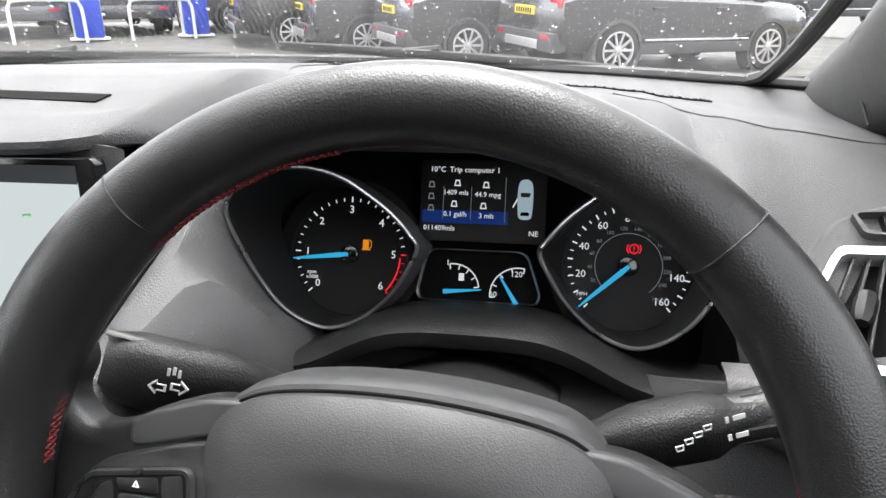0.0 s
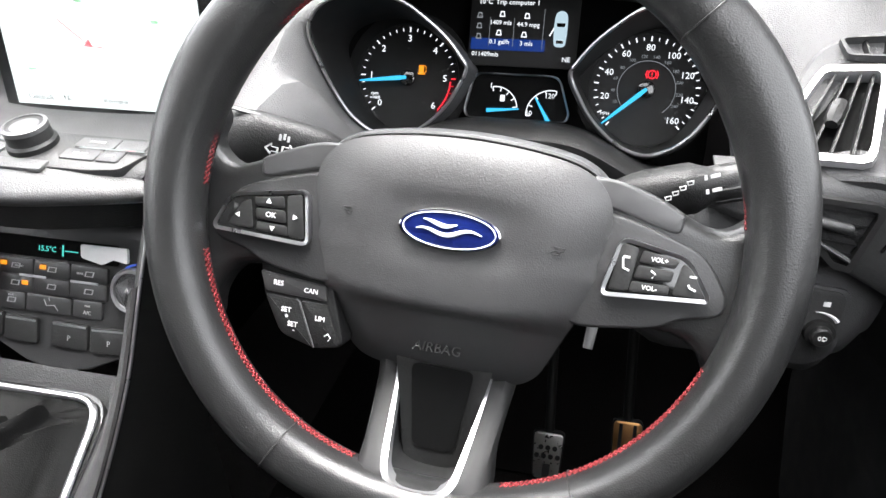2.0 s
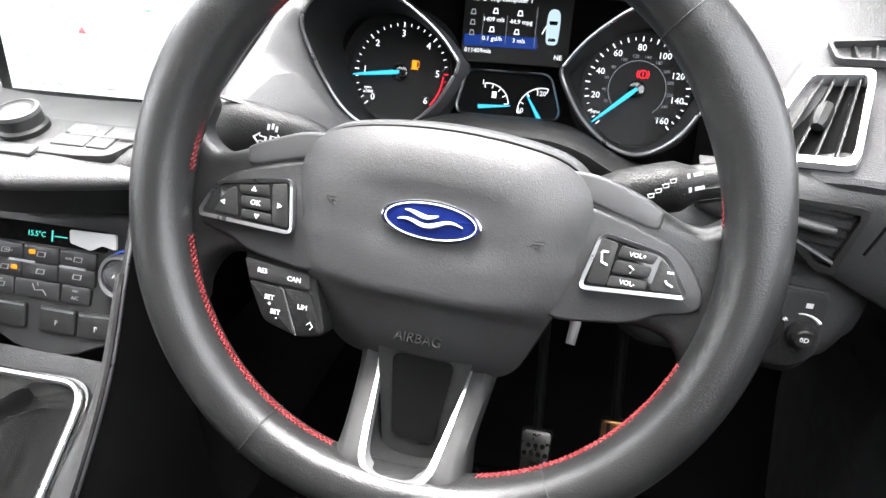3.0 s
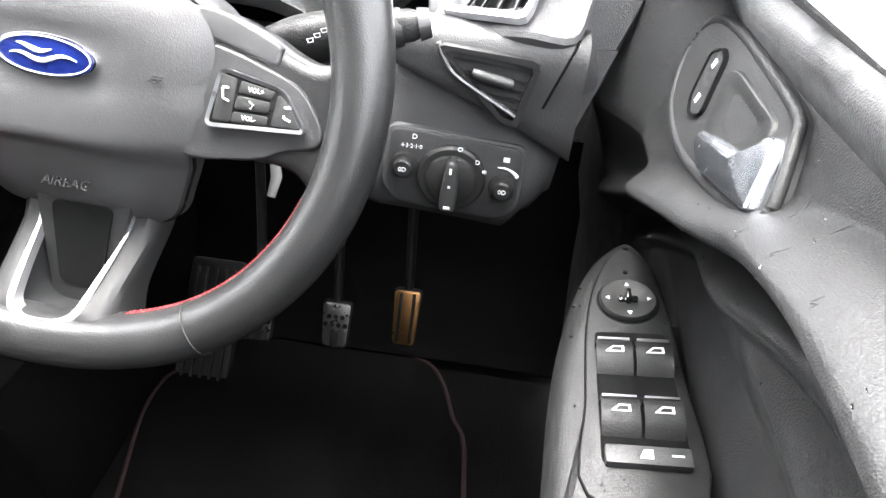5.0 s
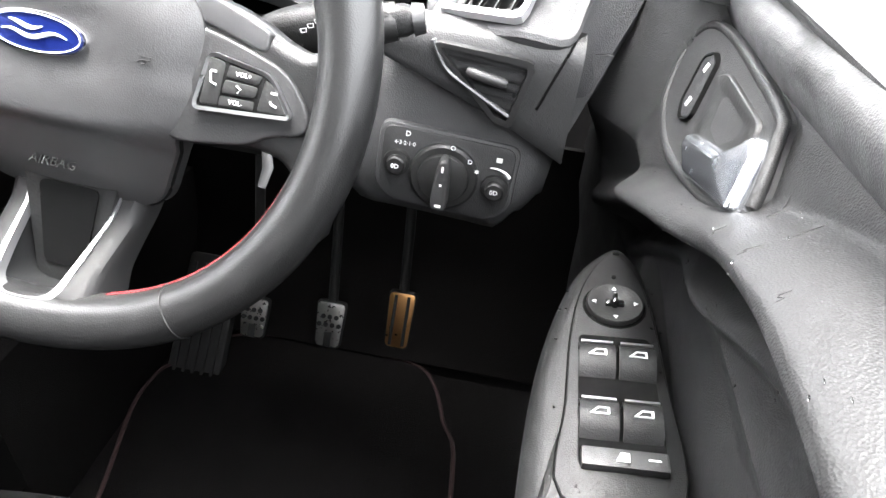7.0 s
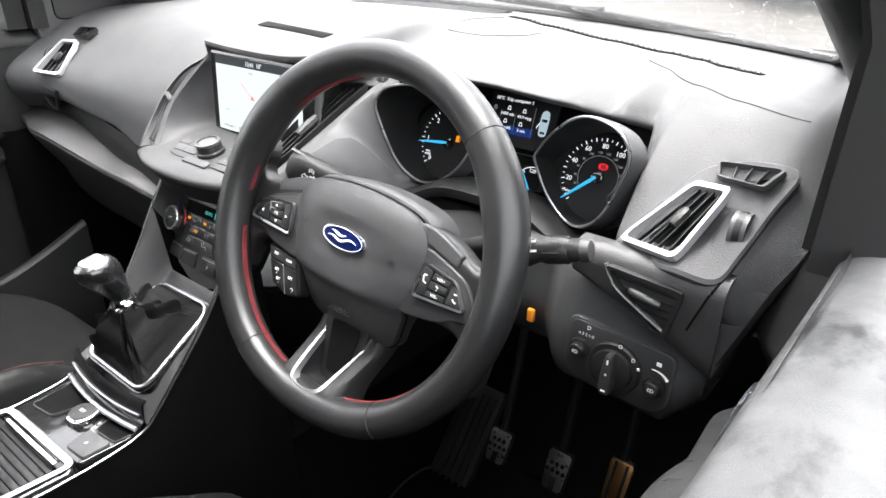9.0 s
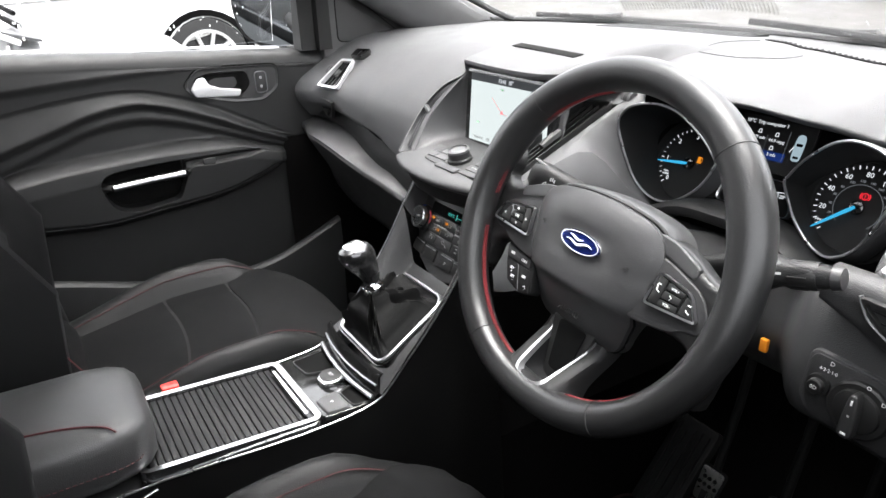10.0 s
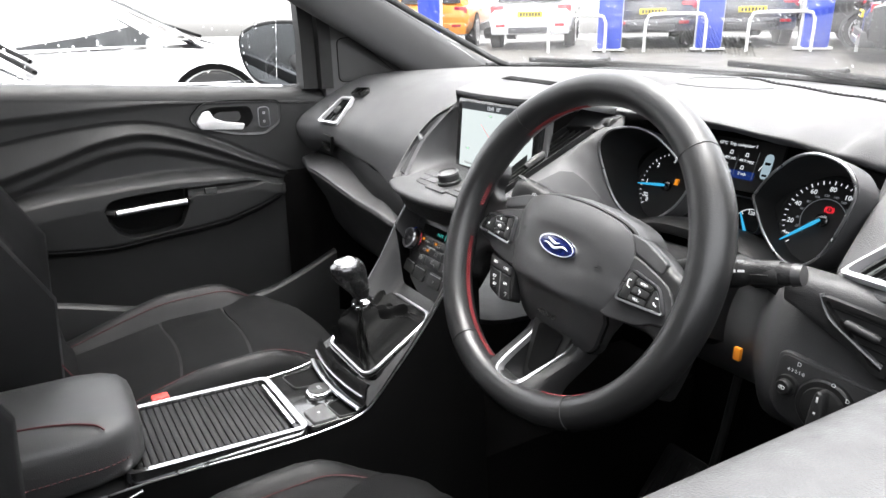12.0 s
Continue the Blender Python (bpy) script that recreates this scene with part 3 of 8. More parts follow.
def quad_vent(name, label, tl, tr, br, bl, slats, frame_mat, frame_w, along=True, parent=None, lift=0.010, deep=0.009, knob=True):
    """An air vent between four corners: a frame, tilted slats and a near-black sheet painting the recess's shade."""
    tl, tr, br, bl = (Vector(p) for p in (tl, tr, br, bl))
    nrm = (tr - tl).cross(bl - tl).normalized()
    if nrm.y > 0:
        nrm = -nrm
    root = parent if parent is not None else thing(name, label, "air vent")

    def at(u, v, h=0.0):
        return (tl * (1 - u) + tr * u) * (1 - v) + (bl * (1 - u) + br * u) * v + nrm * (h + lift)

    per = [(0.10, 0.0), (0.9, 0.0), (0.97, 0.03), (1, 0.12), (1, 0.88), (0.97, 0.97), (0.9, 1.0), (0.10, 1.0), (0.03, 0.97), (0, 0.88), (0, 0.12), (0.03, 0.03)]
    mid = at(0.5, 0.5)

    def inward(p, d):
        q = mid - p
        return p + q.normalized() * d

    bm = bmesh.new()
    o = [at(u, v) for u, v in per]
    i1 = [inward(p, frame_w) for p in o]
    rows = [[p - nrm * 0.004 for p in o], [p + nrm * 0.003 for p in o], [p + nrm * 0.003 for p in i1], [p - nrm * deep for p in i1]]
    g = sheet(bm, rows, closed=True)
    fr = part("vent_frame", bm, frame_mat, root)
    # flat near-black sheet: the shade deep in the vent, put into colour
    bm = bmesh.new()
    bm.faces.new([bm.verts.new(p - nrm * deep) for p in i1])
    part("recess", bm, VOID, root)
    for k in range(slats):
        f = (k + 1) / (slats + 1)
        bm = bmesh.new()
        a, b = (at(0.03, f, -0.0035), at(0.97, f, -0.0035)) if along else (at(f, 0.03, -0.0035), at(f, 0.97, -0.0035))
        a, b = inward(a, frame_w * 0.6), inward(b, frame_w * 0.6)
        side = nrm.cross(b - a).normalized()
        w = (nrm * 0.9 + side * 0.35).normalized() * 0.0030
        t = side * 0.0008
        vs = [bm.verts.new(p) for p in (a - w - t, b - w - t, b + w - t, a + w - t, a - w + t, b - w + t, b + w + t, a + w + t)]
        for q in ((0, 1, 2, 3), (7, 6, 5, 4), (0, 4, 5, 1), (1, 5, 6, 2), (2, 6, 7, 3), (3, 7, 4, 0)):
            bm.faces.new([vs[j] for j in q])
        part("slat", bm, TRIM_BLACK, root)
    if knob:
        bm = bmesh.new()
        c = at(0.5, 0.5, 0.0)
        d = (at(0.5, 0.62) - at(0.5, 0.38)) if not along else (at(0.62, 0.5) - at(0.38, 0.5))
        sweep(bm, [c - d * 0.5, c - d * 0.3, c + d * 0.3, c + d * 0.5], [0.0045, 0.0065, 0.0065, 0.0045], seg=8)
        part("vent_tab", bm, BLACK, root)
    return root


quad_vent("centre_air_vent", "black slatted air vent beside the screen", (-0.239, 0.503, 1.2065), (-0.187, 0.514, 1.211), (-0.194, 0.360, 1.138), (-0.226, 0.340, 1.128), 4, TRIM_BLACK, 0.003, along=False, lift=0.005, deep=0.010)
# the passenger's centre vent follows the curved flank of the screen pod
VENT_OUT = spline([Vector(p) for p in ((-0.436, 0.447, 1.232), (-0.478, 0.430, 1.212), (-0.506, 0.408, 1.178), (-0.518, 0.382, 1.135), (-0.512, 0.358, 1.106))], 6, closed=False)
VENT_IN = spline([Vector(p) for p in ((-0.422, 0.440, 1.232), (-0.452, 0.418, 1.203), (-0.468, 0.396, 1.168), (-0.466, 0.370, 1.128), (-0.456, 0.353, 1.110))], 6, closed=False)
cv = thing("centre_air_vent", "black slatted air vent beside the screen", "air vent")
bm = bmesh.new()
sheet(bm, [[o.lerp(i, f) + Vector((0, d, 0)) for f, d in ((0.0, 0.0), (0.14, -0.002), (0.22, 0.010), (0.80, 0.010), (0.88, -0.002), (1.0, 0.0))] for o, i in zip(VENT_OUT, VENT_IN)], 0.002)
part("vent_frame", bm, DASH, cv)
# near-black backing sheet paints the shade behind these slats
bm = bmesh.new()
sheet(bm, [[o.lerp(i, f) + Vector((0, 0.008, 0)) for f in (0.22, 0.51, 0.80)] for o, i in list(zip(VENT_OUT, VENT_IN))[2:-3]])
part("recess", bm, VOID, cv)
for f in (0.34, 0.50, 0.66):
    bm = bmesh.new()
    sweep(bm, [o.lerp(i, f) + Vector((0, 0.001, 0)) for o, i in list(zip(VENT_OUT, VENT_IN))[3:-3]], 0.0022, seg=6)
    part("slat", bm, FASCIA, cv)
bm = bmesh.new()
o, i = VENT_OUT[12], VENT_IN[12]
sweep(bm, [o.lerp(i, 0.18), o.lerp(i, 0.84)], 0.005, seg=8)
part("vent_tab", bm, DASH_LOW, cv)
bm = bmesh.new()
sheet(bm, [[o, o + Vector((-0.010, 0.022, 0.0)), o + Vector((-0.012, 0.060, -0.002))] for o in VENT_OUT], 0.003)
part("vent_flank", bm, DASH, cv)
# the driver's end vents sit in one raised plate
vp = thing("vent_plate", "charcoal plate holding two air vents and a thumbwheel", "vent trim")
bm = bmesh.new()
plate_o = [Vector(p) for p in ((0.184, 0.468, 1.113), (0.206, 0.505, 1.148), (0.230, 0.543, 1.180), (0.252, 0.556, 1.191), (0.285, 0.556, 1.199), (0.320, 0.546, 1.197), (0.312, 0.510, 1.170), (0.302, 0.468, 1.138), (0.292, 0.442, 1.119), (0.258, 0.437, 1.121), (0.220, 0.452, 1.115))]
loop_o = spline(plate_o, 4)
pc = sum(plate_o, Vector()) / len(plate_o)
pn = Vector((0.12, -0.58, 0.80)).normalized()
rows = [[p - pn * 0.022 for p in loop_o], [p + pn * 0.001 for p in loop_o], [p.lerp(pc, 0.05) + pn * 0.004 for p in loop_o], [p.lerp(pc, 0.30) + pn * 0.003 for p in loop_o], [p.lerp(pc, 0.75) - pn * 0.003 for p in loop_o]]
sheet(bm, rows, closed=True)
part("plate", bm, DASH, vp)
quad_vent("side_air_vent", "slatted air vent in a broad silver frame", (0.236, 0.530, 1.172), (0.276, 0.513, 1.178), (0.258, 0.440, 1.128), (0.192, 0.467, 1.120), 4, FRAME_SILVER, 0.0065, along=False, lift=0.005)
quad_vent("demist_vent", "small demist air vent above the side vent", (0.247, 0.551, 1.189), (0.311, 0.541, 1.196), (0.300, 0.517, 1.183), (0.252, 0.536, 1.179), 3, DASH, 0.003, along=False, knob=False, lift=0.006, deep=0.006)
bm = bmesh.new()
rows = []
for x in frange(0.158, 0.304, 50):
    zl = np.interp(x, (0.158, 0.194, 0.234, 0.256, 0.304), (1.0925, 1.079, 1.062, 1.052, 1.027))
    rows.append([(x, y, z) for y, z in [(0.462, 1.124), (0.450, 1.1225), (0.4425, 1.1185), (0.4385, 1.112), (0.437, 1.105)] + [(0.437 + 0.001 * f, 1.105 + (zl + 0.003 - 1.105) * f) for f in (0.25, 0.5, 0.75, 1.0)] + [(0.440, zl), (0.448, zl - 0.001), (0.490, zl + 0.002)]])
sheet(bm, rows, 0.002)
vm = tagged(part("vent_module", bm, DASH_MID), "dark grey housing round the lower air vent", "vent trim")
bm = bmesh.new()
sweep(bm, spline([(0.306, 0.498, 1.156), (0.2995, 0.468, 1.132), (0.2945, 0.443, 1.119), (0.2895, 0.4370, 1.107), (0.283, 0.4370, 1.088), (0.277, 0.4375, 1.070)], 4, closed=False), 0.0011, seg=6)
part("panel_seam", bm, VOID, vm)
quad_vent("lower_air_vent", "black slatted lower air vent", (0.192, 0.4470, 1.112), (0.272, 0.4470, 1.107), (0.260, 0.4475, 1.054), (0.247, 0.4475, 1.056), 5, BLACK, 0.006, lift=0.0125, deep=0.007, knob=False)
bm = bmesh.new()
sweep(bm, [(0.222, 0.4315, 1.0935), (0.225, 0.4310, 1.093), (0.249, 0.4310, 1.0885), (0.252, 0.4315, 1.088)], [0.003, 0.004, 0.004, 0.003], seg=10)
part("vent_tab", bm, DASH_LOW, bpy.data.objects["lower_air_vent"])
bm = bmesh.new()
sweep(bm, spline([(0.195, 0.4345, 1.112), (0.2005, 0.4340, 1.101), (0.2085, 0.4340, 1.0905), (0.230, 0.4340, 1.0775), (0.257, 0.4345, 1.0625)], 4, closed=False), 0.0031, flat=0.6, seg=8)
part("silver_strip", bm, SPOKE, bpy.data.objects["lower_air_vent"])
quad_vent("side_air_vent", "slatted air vent in a silver frame at the passenger end", (-0.942, 0.462, 1.198), (-0.894, 0.470, 1.200), (-0.876, 0.416, 1.146), (-0.940, 0.396, 1.148), 4, FRAME_SILVER, 0.0065, along=False, lift=0.009)
quad_vent("demist_vent", "small demist air vent above the passenger vent", (-0.955, 0.503, 1.216), (-0.895, 0.508, 1.219), (-0.892, 0.482, 1.207), (-0.938, 0.478, 1.204), 2, GLOSS, 0.004, along=False, knob=False, lift=0.006)
quad_vent("lower_air_vent", "small black three-cornered air vent", (-0.985, 0.418, 1.134), (-0.880, 0.412, 1.130), (-0.925, 0.428, 1.086), (-0.955, 0.428, 1.088), 2, BLACK, 0.005, lift=0.012, knob=False)
for x, y, z, r in ((0.291, 0.495, 1.152, 0.017), (-0.955, 0.440, 1.178, 0.016), (-0.183, 0.534, 1.218, 0.009)):
    wh = thing("vent_thumbwheel", "ribbed silver thumbwheel of an air vent", "vent wheel")
    bm = bmesh.new()
    sweep(bm, [(x - 0.007, y, z), (x + 0.007, y, z)], r, seg=28)
    part("wheel", bm, SPOKE, wh)
    bm = bmesh.new()
    sweep(bm, [(x - 0.003, y, z), (x + 0.003, y, z)], r + 0.0005, seg=28)
    part("grip_ring", bm, BLACK, wh)

# screen pod with its shelf
stack = thing("centre_stack", "charcoal centre stack with a touch screen and a shelf of keys", "centre console")
bm = bmesh.new()
prow = [
    [(-0.422, 0.440, 1.245), (-0.416, 0.446, 1.25), (-0.33, 0.448, 1.25), (-0.222, 0.446, 1.25), (-0.206, 0.452, 1.245)],
    [(-0.460, 0.406, 1.188), (-0.430, 0.440, 1.19), (-0.33, 0.441, 1.19), (-0.224, 0.440, 1.19), (-0.208, 0.446, 1.19)],
    [(-0.468, 0.380, 1.145), (-0.430, 0.430, 1.140), (-0.33, 0.434, 1.137), (-0.226, 0.430, 1.140), (-0.214, 0.420, 1.145)],
    [(-0.460, 0.360, 1.118), (-0.430, 0.385, 1.124), (-0.33, 0.390, 1.124), (-0.236, 0.385, 1.124), (-0.228, 0.362, 1.122)],
    [(-0.480, 0.350, 1.110), (-0.420, 0.342, 1.113), (-0.345, 0.338, 1.114), (-0.275, 0.350, 1.114), (-0.246, 0.358, 1.110)],
    [(-0.498, 0.350, 1.103), (-0.428, 0.326, 1.106), (-0.345, 0.322, 1.106), (-0.280, 0.334, 1.107), (-0.238, 0.352, 1.104)],
    [(-0.500, 0.350, 1.099), (-0.428, 0.324, 1.102), (-0.345, 0.320, 1.102), (-0.280, 0.332, 1.103), (-0.236, 0.352, 1.101)],
    [(-0.498, 0.356, 1.096), (-0.428, 0.328, 1.099), (-0.345, 0.324, 1.099), (-0.280, 0.337, 1.100), (-0.240, 0.356, 1.098)],
]
cross = [spline([Vector(p) for p in r], 5, closed=False) for r in prow]
sheet(bm, [spline(list(c), 4, closed=False) for c in zip(*cross)], 0.004)
part("screen_pod", bm, LOWER_GREY, stack)
bm = bmesh.new()
under = []
for dy, dz, k in ((0.004, 0.002, 1.0), (0.007, -0.012, 0.98), (0.014, -0.026, 0.96), (0.045, -0.036, 0.95)):
    under.append(spline([Vector((CX + (x - CX) * k, y + dy, z + dz)) for x, y, z in prow[-1]], 5, closed=False))
sheet(bm, under, 0.003)
part("pod_underside", bm, TRIM_BLACK, stack)
S = face((-0.314, 0.433, 1.188), 4)
bm = bmesh.new()
slab(bm, rounded(rect(0.205, 0.112), 0.006), -0.012, 0.004, S, bevel=0.001)
scr = part("touch_screen", bm, GLOSS, stack, "lit touch screen with a pale map")
bm = bmesh.new()
box(bm, (0, -0.004, 0.0046), (0.180, 0.090, 0.0006), m=S)
part("map", bm, GLOW_MAP, scr, "pale map on the screen")
bm = bmesh.new()
box(bm, (0, 0.0455, 0.0048), (0.180, 0.011, 0.0006), m=S)
part("status_bar", bm, glowing("lit_dark_grey", (0.10, 0.11, 0.12), 0.5), scr)
T = S @ Matrix.Translation((0, 0, 0.0054))
words("13:41  10\u00b0", 0.0085, T @ Matrix.Translation((-0.005, 0.0452, 0)), GLOW_WHITE, scr)
for txt, u, sz in (("Controls", -0.066, 0.0068), ("NE", -0.040, 0.0062), ("Warrington", 0.005, 0.0048)):
    words(txt, sz, T @ Matrix.Translation((u, -0.0425, 0)), material("map_grey", (0.25, 0.25, 0.25), 0.6) if u < -0.05 else bpy.data.materials["map_grey"], scr)
bm = bmesh.new()
for pa in ([(-0.035, 0.020), (-0.022, 0.010), (-0.010, 0.001), (0.004, -0.001)],):
    sweep(bm, [T @ Vector((*p, 0)) for p in pa], 0.0003, seg=5)
slab(bm, [(-0.014, 0.0), (-0.0095, 0.0055), (-0.0065, -0.0005)], 0, 0.0004, T)
part("route_mark", bm, material("map_red", (0.75, 0.12, 0.14), 0.6), scr)
MAP_GREEN = material("map_green", (0.3, 0.65, 0.35), 0.6)
for u, v in ((0.052, 0.02), (-0.012, 0.034), (-0.068, -0.02)):
    bm = bmesh.new()
    box(bm, (u, v, 0), (0.006, 0.002, 0.0003), m=T)
    part("map_mark", bm, MAP_GREEN, scr)

# shelf keys and knob
K = Matrix.Translation((-0.335, 0.366, 1.122)) @ pose(0, 0, 0, 12, 0, 0)
bm = bmesh.new()
slab(bm, rounded([(-0.098, 0.024), (0.098, 0.024), (0.078, -0.018), (0.055, -0.022), (-0.055, -0.022), (-0.078, -0.018)], 0.006), -0.004, 0.003, K, bevel=0.001)
keys = part("key_panel", bm, DASH_MID, stack, "grey key panel with a round knob")
for u, v, w, h in ((-0.048, 0.0115, 0.034, 0.0135), (-0.078, 0.0115, 0.024, 0.0135), (0.042, 0.0115, 0.034, 0.0135), (0.0725, 0.0115, 0.025, 0.0135), (-0.044, -0.0045, 0.030, 0.0135), (-0.069, -0.0045, 0.018, 0.0135), (0.038, -0.0045, 0.030, 0.0135), (0.063, -0.0045, 0.018, 0.0135), (-0.006, -0.0225, 0.052, 0.0120)):
    bm = bmesh.new()
    slab(bm, rounded(rect(w, h, u, v), 0.002), 0.002, 0.0046, K, bevel=0.0008)
    part("key", bm, DASH, keys)
for u, w in ((-0.055, 0.05), (0.060, 0.055)):
    bm = bmesh.new()
    box(bm, (u, 0.0025, 0.0040), (w, 0.0014, 0.003), m=K)
    part("chrome_strip", bm, CHROME, keys)
for txt, u, v in (("SOURCE", 0.042, 0.0115), ("SOUND", 0.038, -0.0045), ("DISP", 0.063, -0.0045)):
    words(txt, 0.0036, K @ Matrix.Translation((u, v, 0.0049)), GREY_INK, keys)
bm = bmesh.new()
lathe(bm, [(0.0185, 0.0), (0.0185, 0.005), (0.0165, 0.007), (0.0160, 0.017), (0.0150, 0.0182), (0.0, 0.0175)], K @ Matrix.Translation((-0.010, 0.004, 0.002)), 36)
kn = part("volume_knob", bm, BLACK, stack, "round knob with a silver ring")
bm = bmesh.new()
lathe(bm, [(0.0166, 0.0150), (0.0166, 0.0185), (0.0140, 0.0194), (0.0136, 0.0180)], K @ Matrix.Translation((-0.010, 0.004, 0.002)), 36)
part("knob_ring", bm, SPOKE, kn)

# climate fascia: one dark shield with the display, keys, knobs and a row of switches
H = face((CX, 0.3440, 1.018), 24)
shield_half = [(0.0, -0.0735), (0.030, -0.067), (0.058, -0.0545), (0.073, -0.038), (0.083, -0.021), (0.0895, 0.004), (0.092, 0.030), (0.093, 0.052)]
shield = shield_half + [(-x, y) for x, y in shield_half[:0:-1]]
bm = bmesh.new()
slab(bm, shield, -0.03, 0.0, H, bevel=0.002)
hv = part("climate_panel", bm, FASCIA, stack, "dark climate panel with keys and two knobs")
bm = bmesh.new()
slab(bm, rounded(rect(0.118, 0.0165, -0.006, 0.0275), 0.003), -0.002, 0.0016, H)
cd = part("climate_display", bm, VOID, hv)
words("15.5\u00b0C", 0.0062, H @ Matrix.Translation((-0.012, 0.0268, 0.0020)), GLOW_TEAL, cd)
bm = bmesh.new()
box(bm, (0.003, 0.0268, 0.0020), (0.0012, 0.009, 0.0004), m=H)
box(bm, (0.011, 0.0268, 0.0020), (0.012, 0.0008, 0.0004), m=H)
part("display_bar", bm, GLOW_TEAL, cd)
rows_v = ((0.0105, 0.0136), (-0.0035, 0.0136), (-0.0180, 0.0146))
for r, (v0, hh) in enumerate(rows_v):
    for u0, ww in ((-0.041, 0.0341), (-0.0065, 0.0341), (0.028, 0.0341)) if r < 2 else ((-0.044, 0.0270), (-0.0085, 0.0430), (0.028, 0.0270)):
        bm = bmesh.new()
        slab(bm, rounded(rect(ww, hh, u0, v0), 0.0022), -0.001, 0.0024, H, bevel=0.001)
        part("key", bm, FASCIA, hv)
        if r == 2 and u0 > 0:
            continue
        bm = bmesh.new()
        if r == 2 and ww > 0.03:
            for pa in ([(-0.004, 0.004), (-0.0015, -0.001), (0.006, 0.0)], [(0.0005, 0.0055), (0.0015, 0.003)], [(0.006, 0.0), (0.0095, -0.004)]):
                sweep(bm, [H @ Vector((u0 + x, v0 + y, 0.0026)) for x, y in pa], 0.0004, seg=4)
        else:
            o = [Vector((x + u0, y + v0)) for x, y in ((-0.004, -0.002), (0.004, -0.002), (0.005, 0.0022), (-0.003, 0.0022))]
            band(bm, o, scaled(o, 0.75), 0.002, 0.0026, H)
        part("key_mark", bm, GREY_INK, hv)
for u in (-0.024, 0.024):
    bm = bmesh.new()
    box(bm, (u, 0.0036, 0.0022), (0.025, 0.0018, 0.0014), m=H)
    part("key_line", bm, SATIN, hv)
for u, v in ((-0.0145, 0.0120), (-0.031, -0.0025), (-0.052, 0.0120)):
    bm = bmesh.new()
    box(bm, (u, v, 0.0028), (0.0055, 0.0034, 0.0006), m=H)
    part("lit_mark", bm, GLOW_ORANGE, hv)
KNOB_RED = material("knob_red", (0.5, 0.03, 0.05), 0.5)
KNOB_BLUE = material("knob_blue", (0.02, 0.08, 0.55), 0.5)
for u in (-0.0755, 0.0755):
    KM = H @ Matrix.Translation((u, 0.0045, 0))
    bm = bmesh.new()
    lathe(bm, [(0.0205, 0.0), (0.0205, 0.003), (0.0170, 0.006), (0.0165, 0.015), (0.0140, 0.0155)], KM, 32)
    kk = part("temperature_knob", bm, BLACK, hv, "black knob with a silver ring")
    bm = bmesh.new()
    lathe(bm, [(0.0172, 0.009), (0.0174, 0.0155), (0.0160, 0.0172), (0.0138, 0.0170), (0.0134, 0.0155)], KM, 32)
    part("knob_ring", bm, SATIN, kk)
    words("A/C" if u > 0 else "OFF", 0.0058, KM @ Matrix.Translation((0, 0, 0.0160)), GREY_INK, kk)
    for a0, mt in ((165, KNOB_BLUE), (50, KNOB_RED)):
        bm = bmesh.new()
        sweep(bm, [KM @ Vector((0.0192 * math.cos(radians(a)), 0.0192 * math.sin(radians(a)), 0.0045)) for a in frange(a0, a0 - 65, 10)], 0.0012, seg=5)
        part("knob_scale", bm, mt, kk)
bm = bmesh.new()
slab(bm, rounded([(0.020, 0.034), (0.062, 0.0345), (0.063, 0.0225), (0.050, 0.0245), (0.040, 0.0195), (0.021, 0.0235)], 0.002), 0.001, 0.0034, H)
part("paper_tag", bm, WHITE_INK, hv, "torn scrap of white film")
for txt, u, v, sz in (("FRONT", -0.037, 0.0105, 0.0026), ("REAR", 0.0200, 0.0105, 0.0026), ("MAX", 0.028, -0.0150, 0.0024), ("A/C", 0.028, -0.0205, 0.0044), ("MAX", -0.044, -0.0140, 0.0024)):
    words(txt, sz, H @ Matrix.Translation((u, v, 0.0027)), GREY_INK, hv)
# switches in pairs below
for u0, wide in ((-0.066, 0.030), (-0.0335, 0.0325), (0.0125, 0.0345), (0.0490, 0.0345)):
    v0 = -0.0410 + (0.003 if u0 < -0.05 else 0.0)
    M2 = H @ Matrix.Translation((u0, v0, 0)) @ pose(0, 0, 0, 0, 0, 3 if u0 > 0.04 else (-5 if u0 < -0.05 else 0))
    bm = bmesh.new()
    slab(bm, rounded(rect(wide, 0.021), 0.003), -0.002, 0.0030, M2, bevel=0.0015)
    sw = part("switch", bm, BLACK, hv)
    bm = bmesh.new()
    box(bm, (0, 0.0082, 0.0026), (wide * 0.88, 0.0016, 0.0012), m=M2)
    part("switch_line", bm, SATIN, sw)
    if u0 > 0:
        words("P", 0.0062, M2 @ Matrix.Translation((0, -0.002, 0.0033)), GREY_INK, sw)

# slot in the hollow of the brow
# near-black sheet on the surface paints the slot's dark depth
bm = bmesh.new()
sheet(bm, [[(x, y + dy, brow_z(x, y + dy, 0.416) + 0.0010) for dy in (-0.009, 0.0, 0.009)] for x, y in ((x, 0.513 - 0.10 * (x + 0.404)) for x in frange(-0.400, -0.246, 14))], 0.001)
part("brow_slot", bm, VOID, dash)
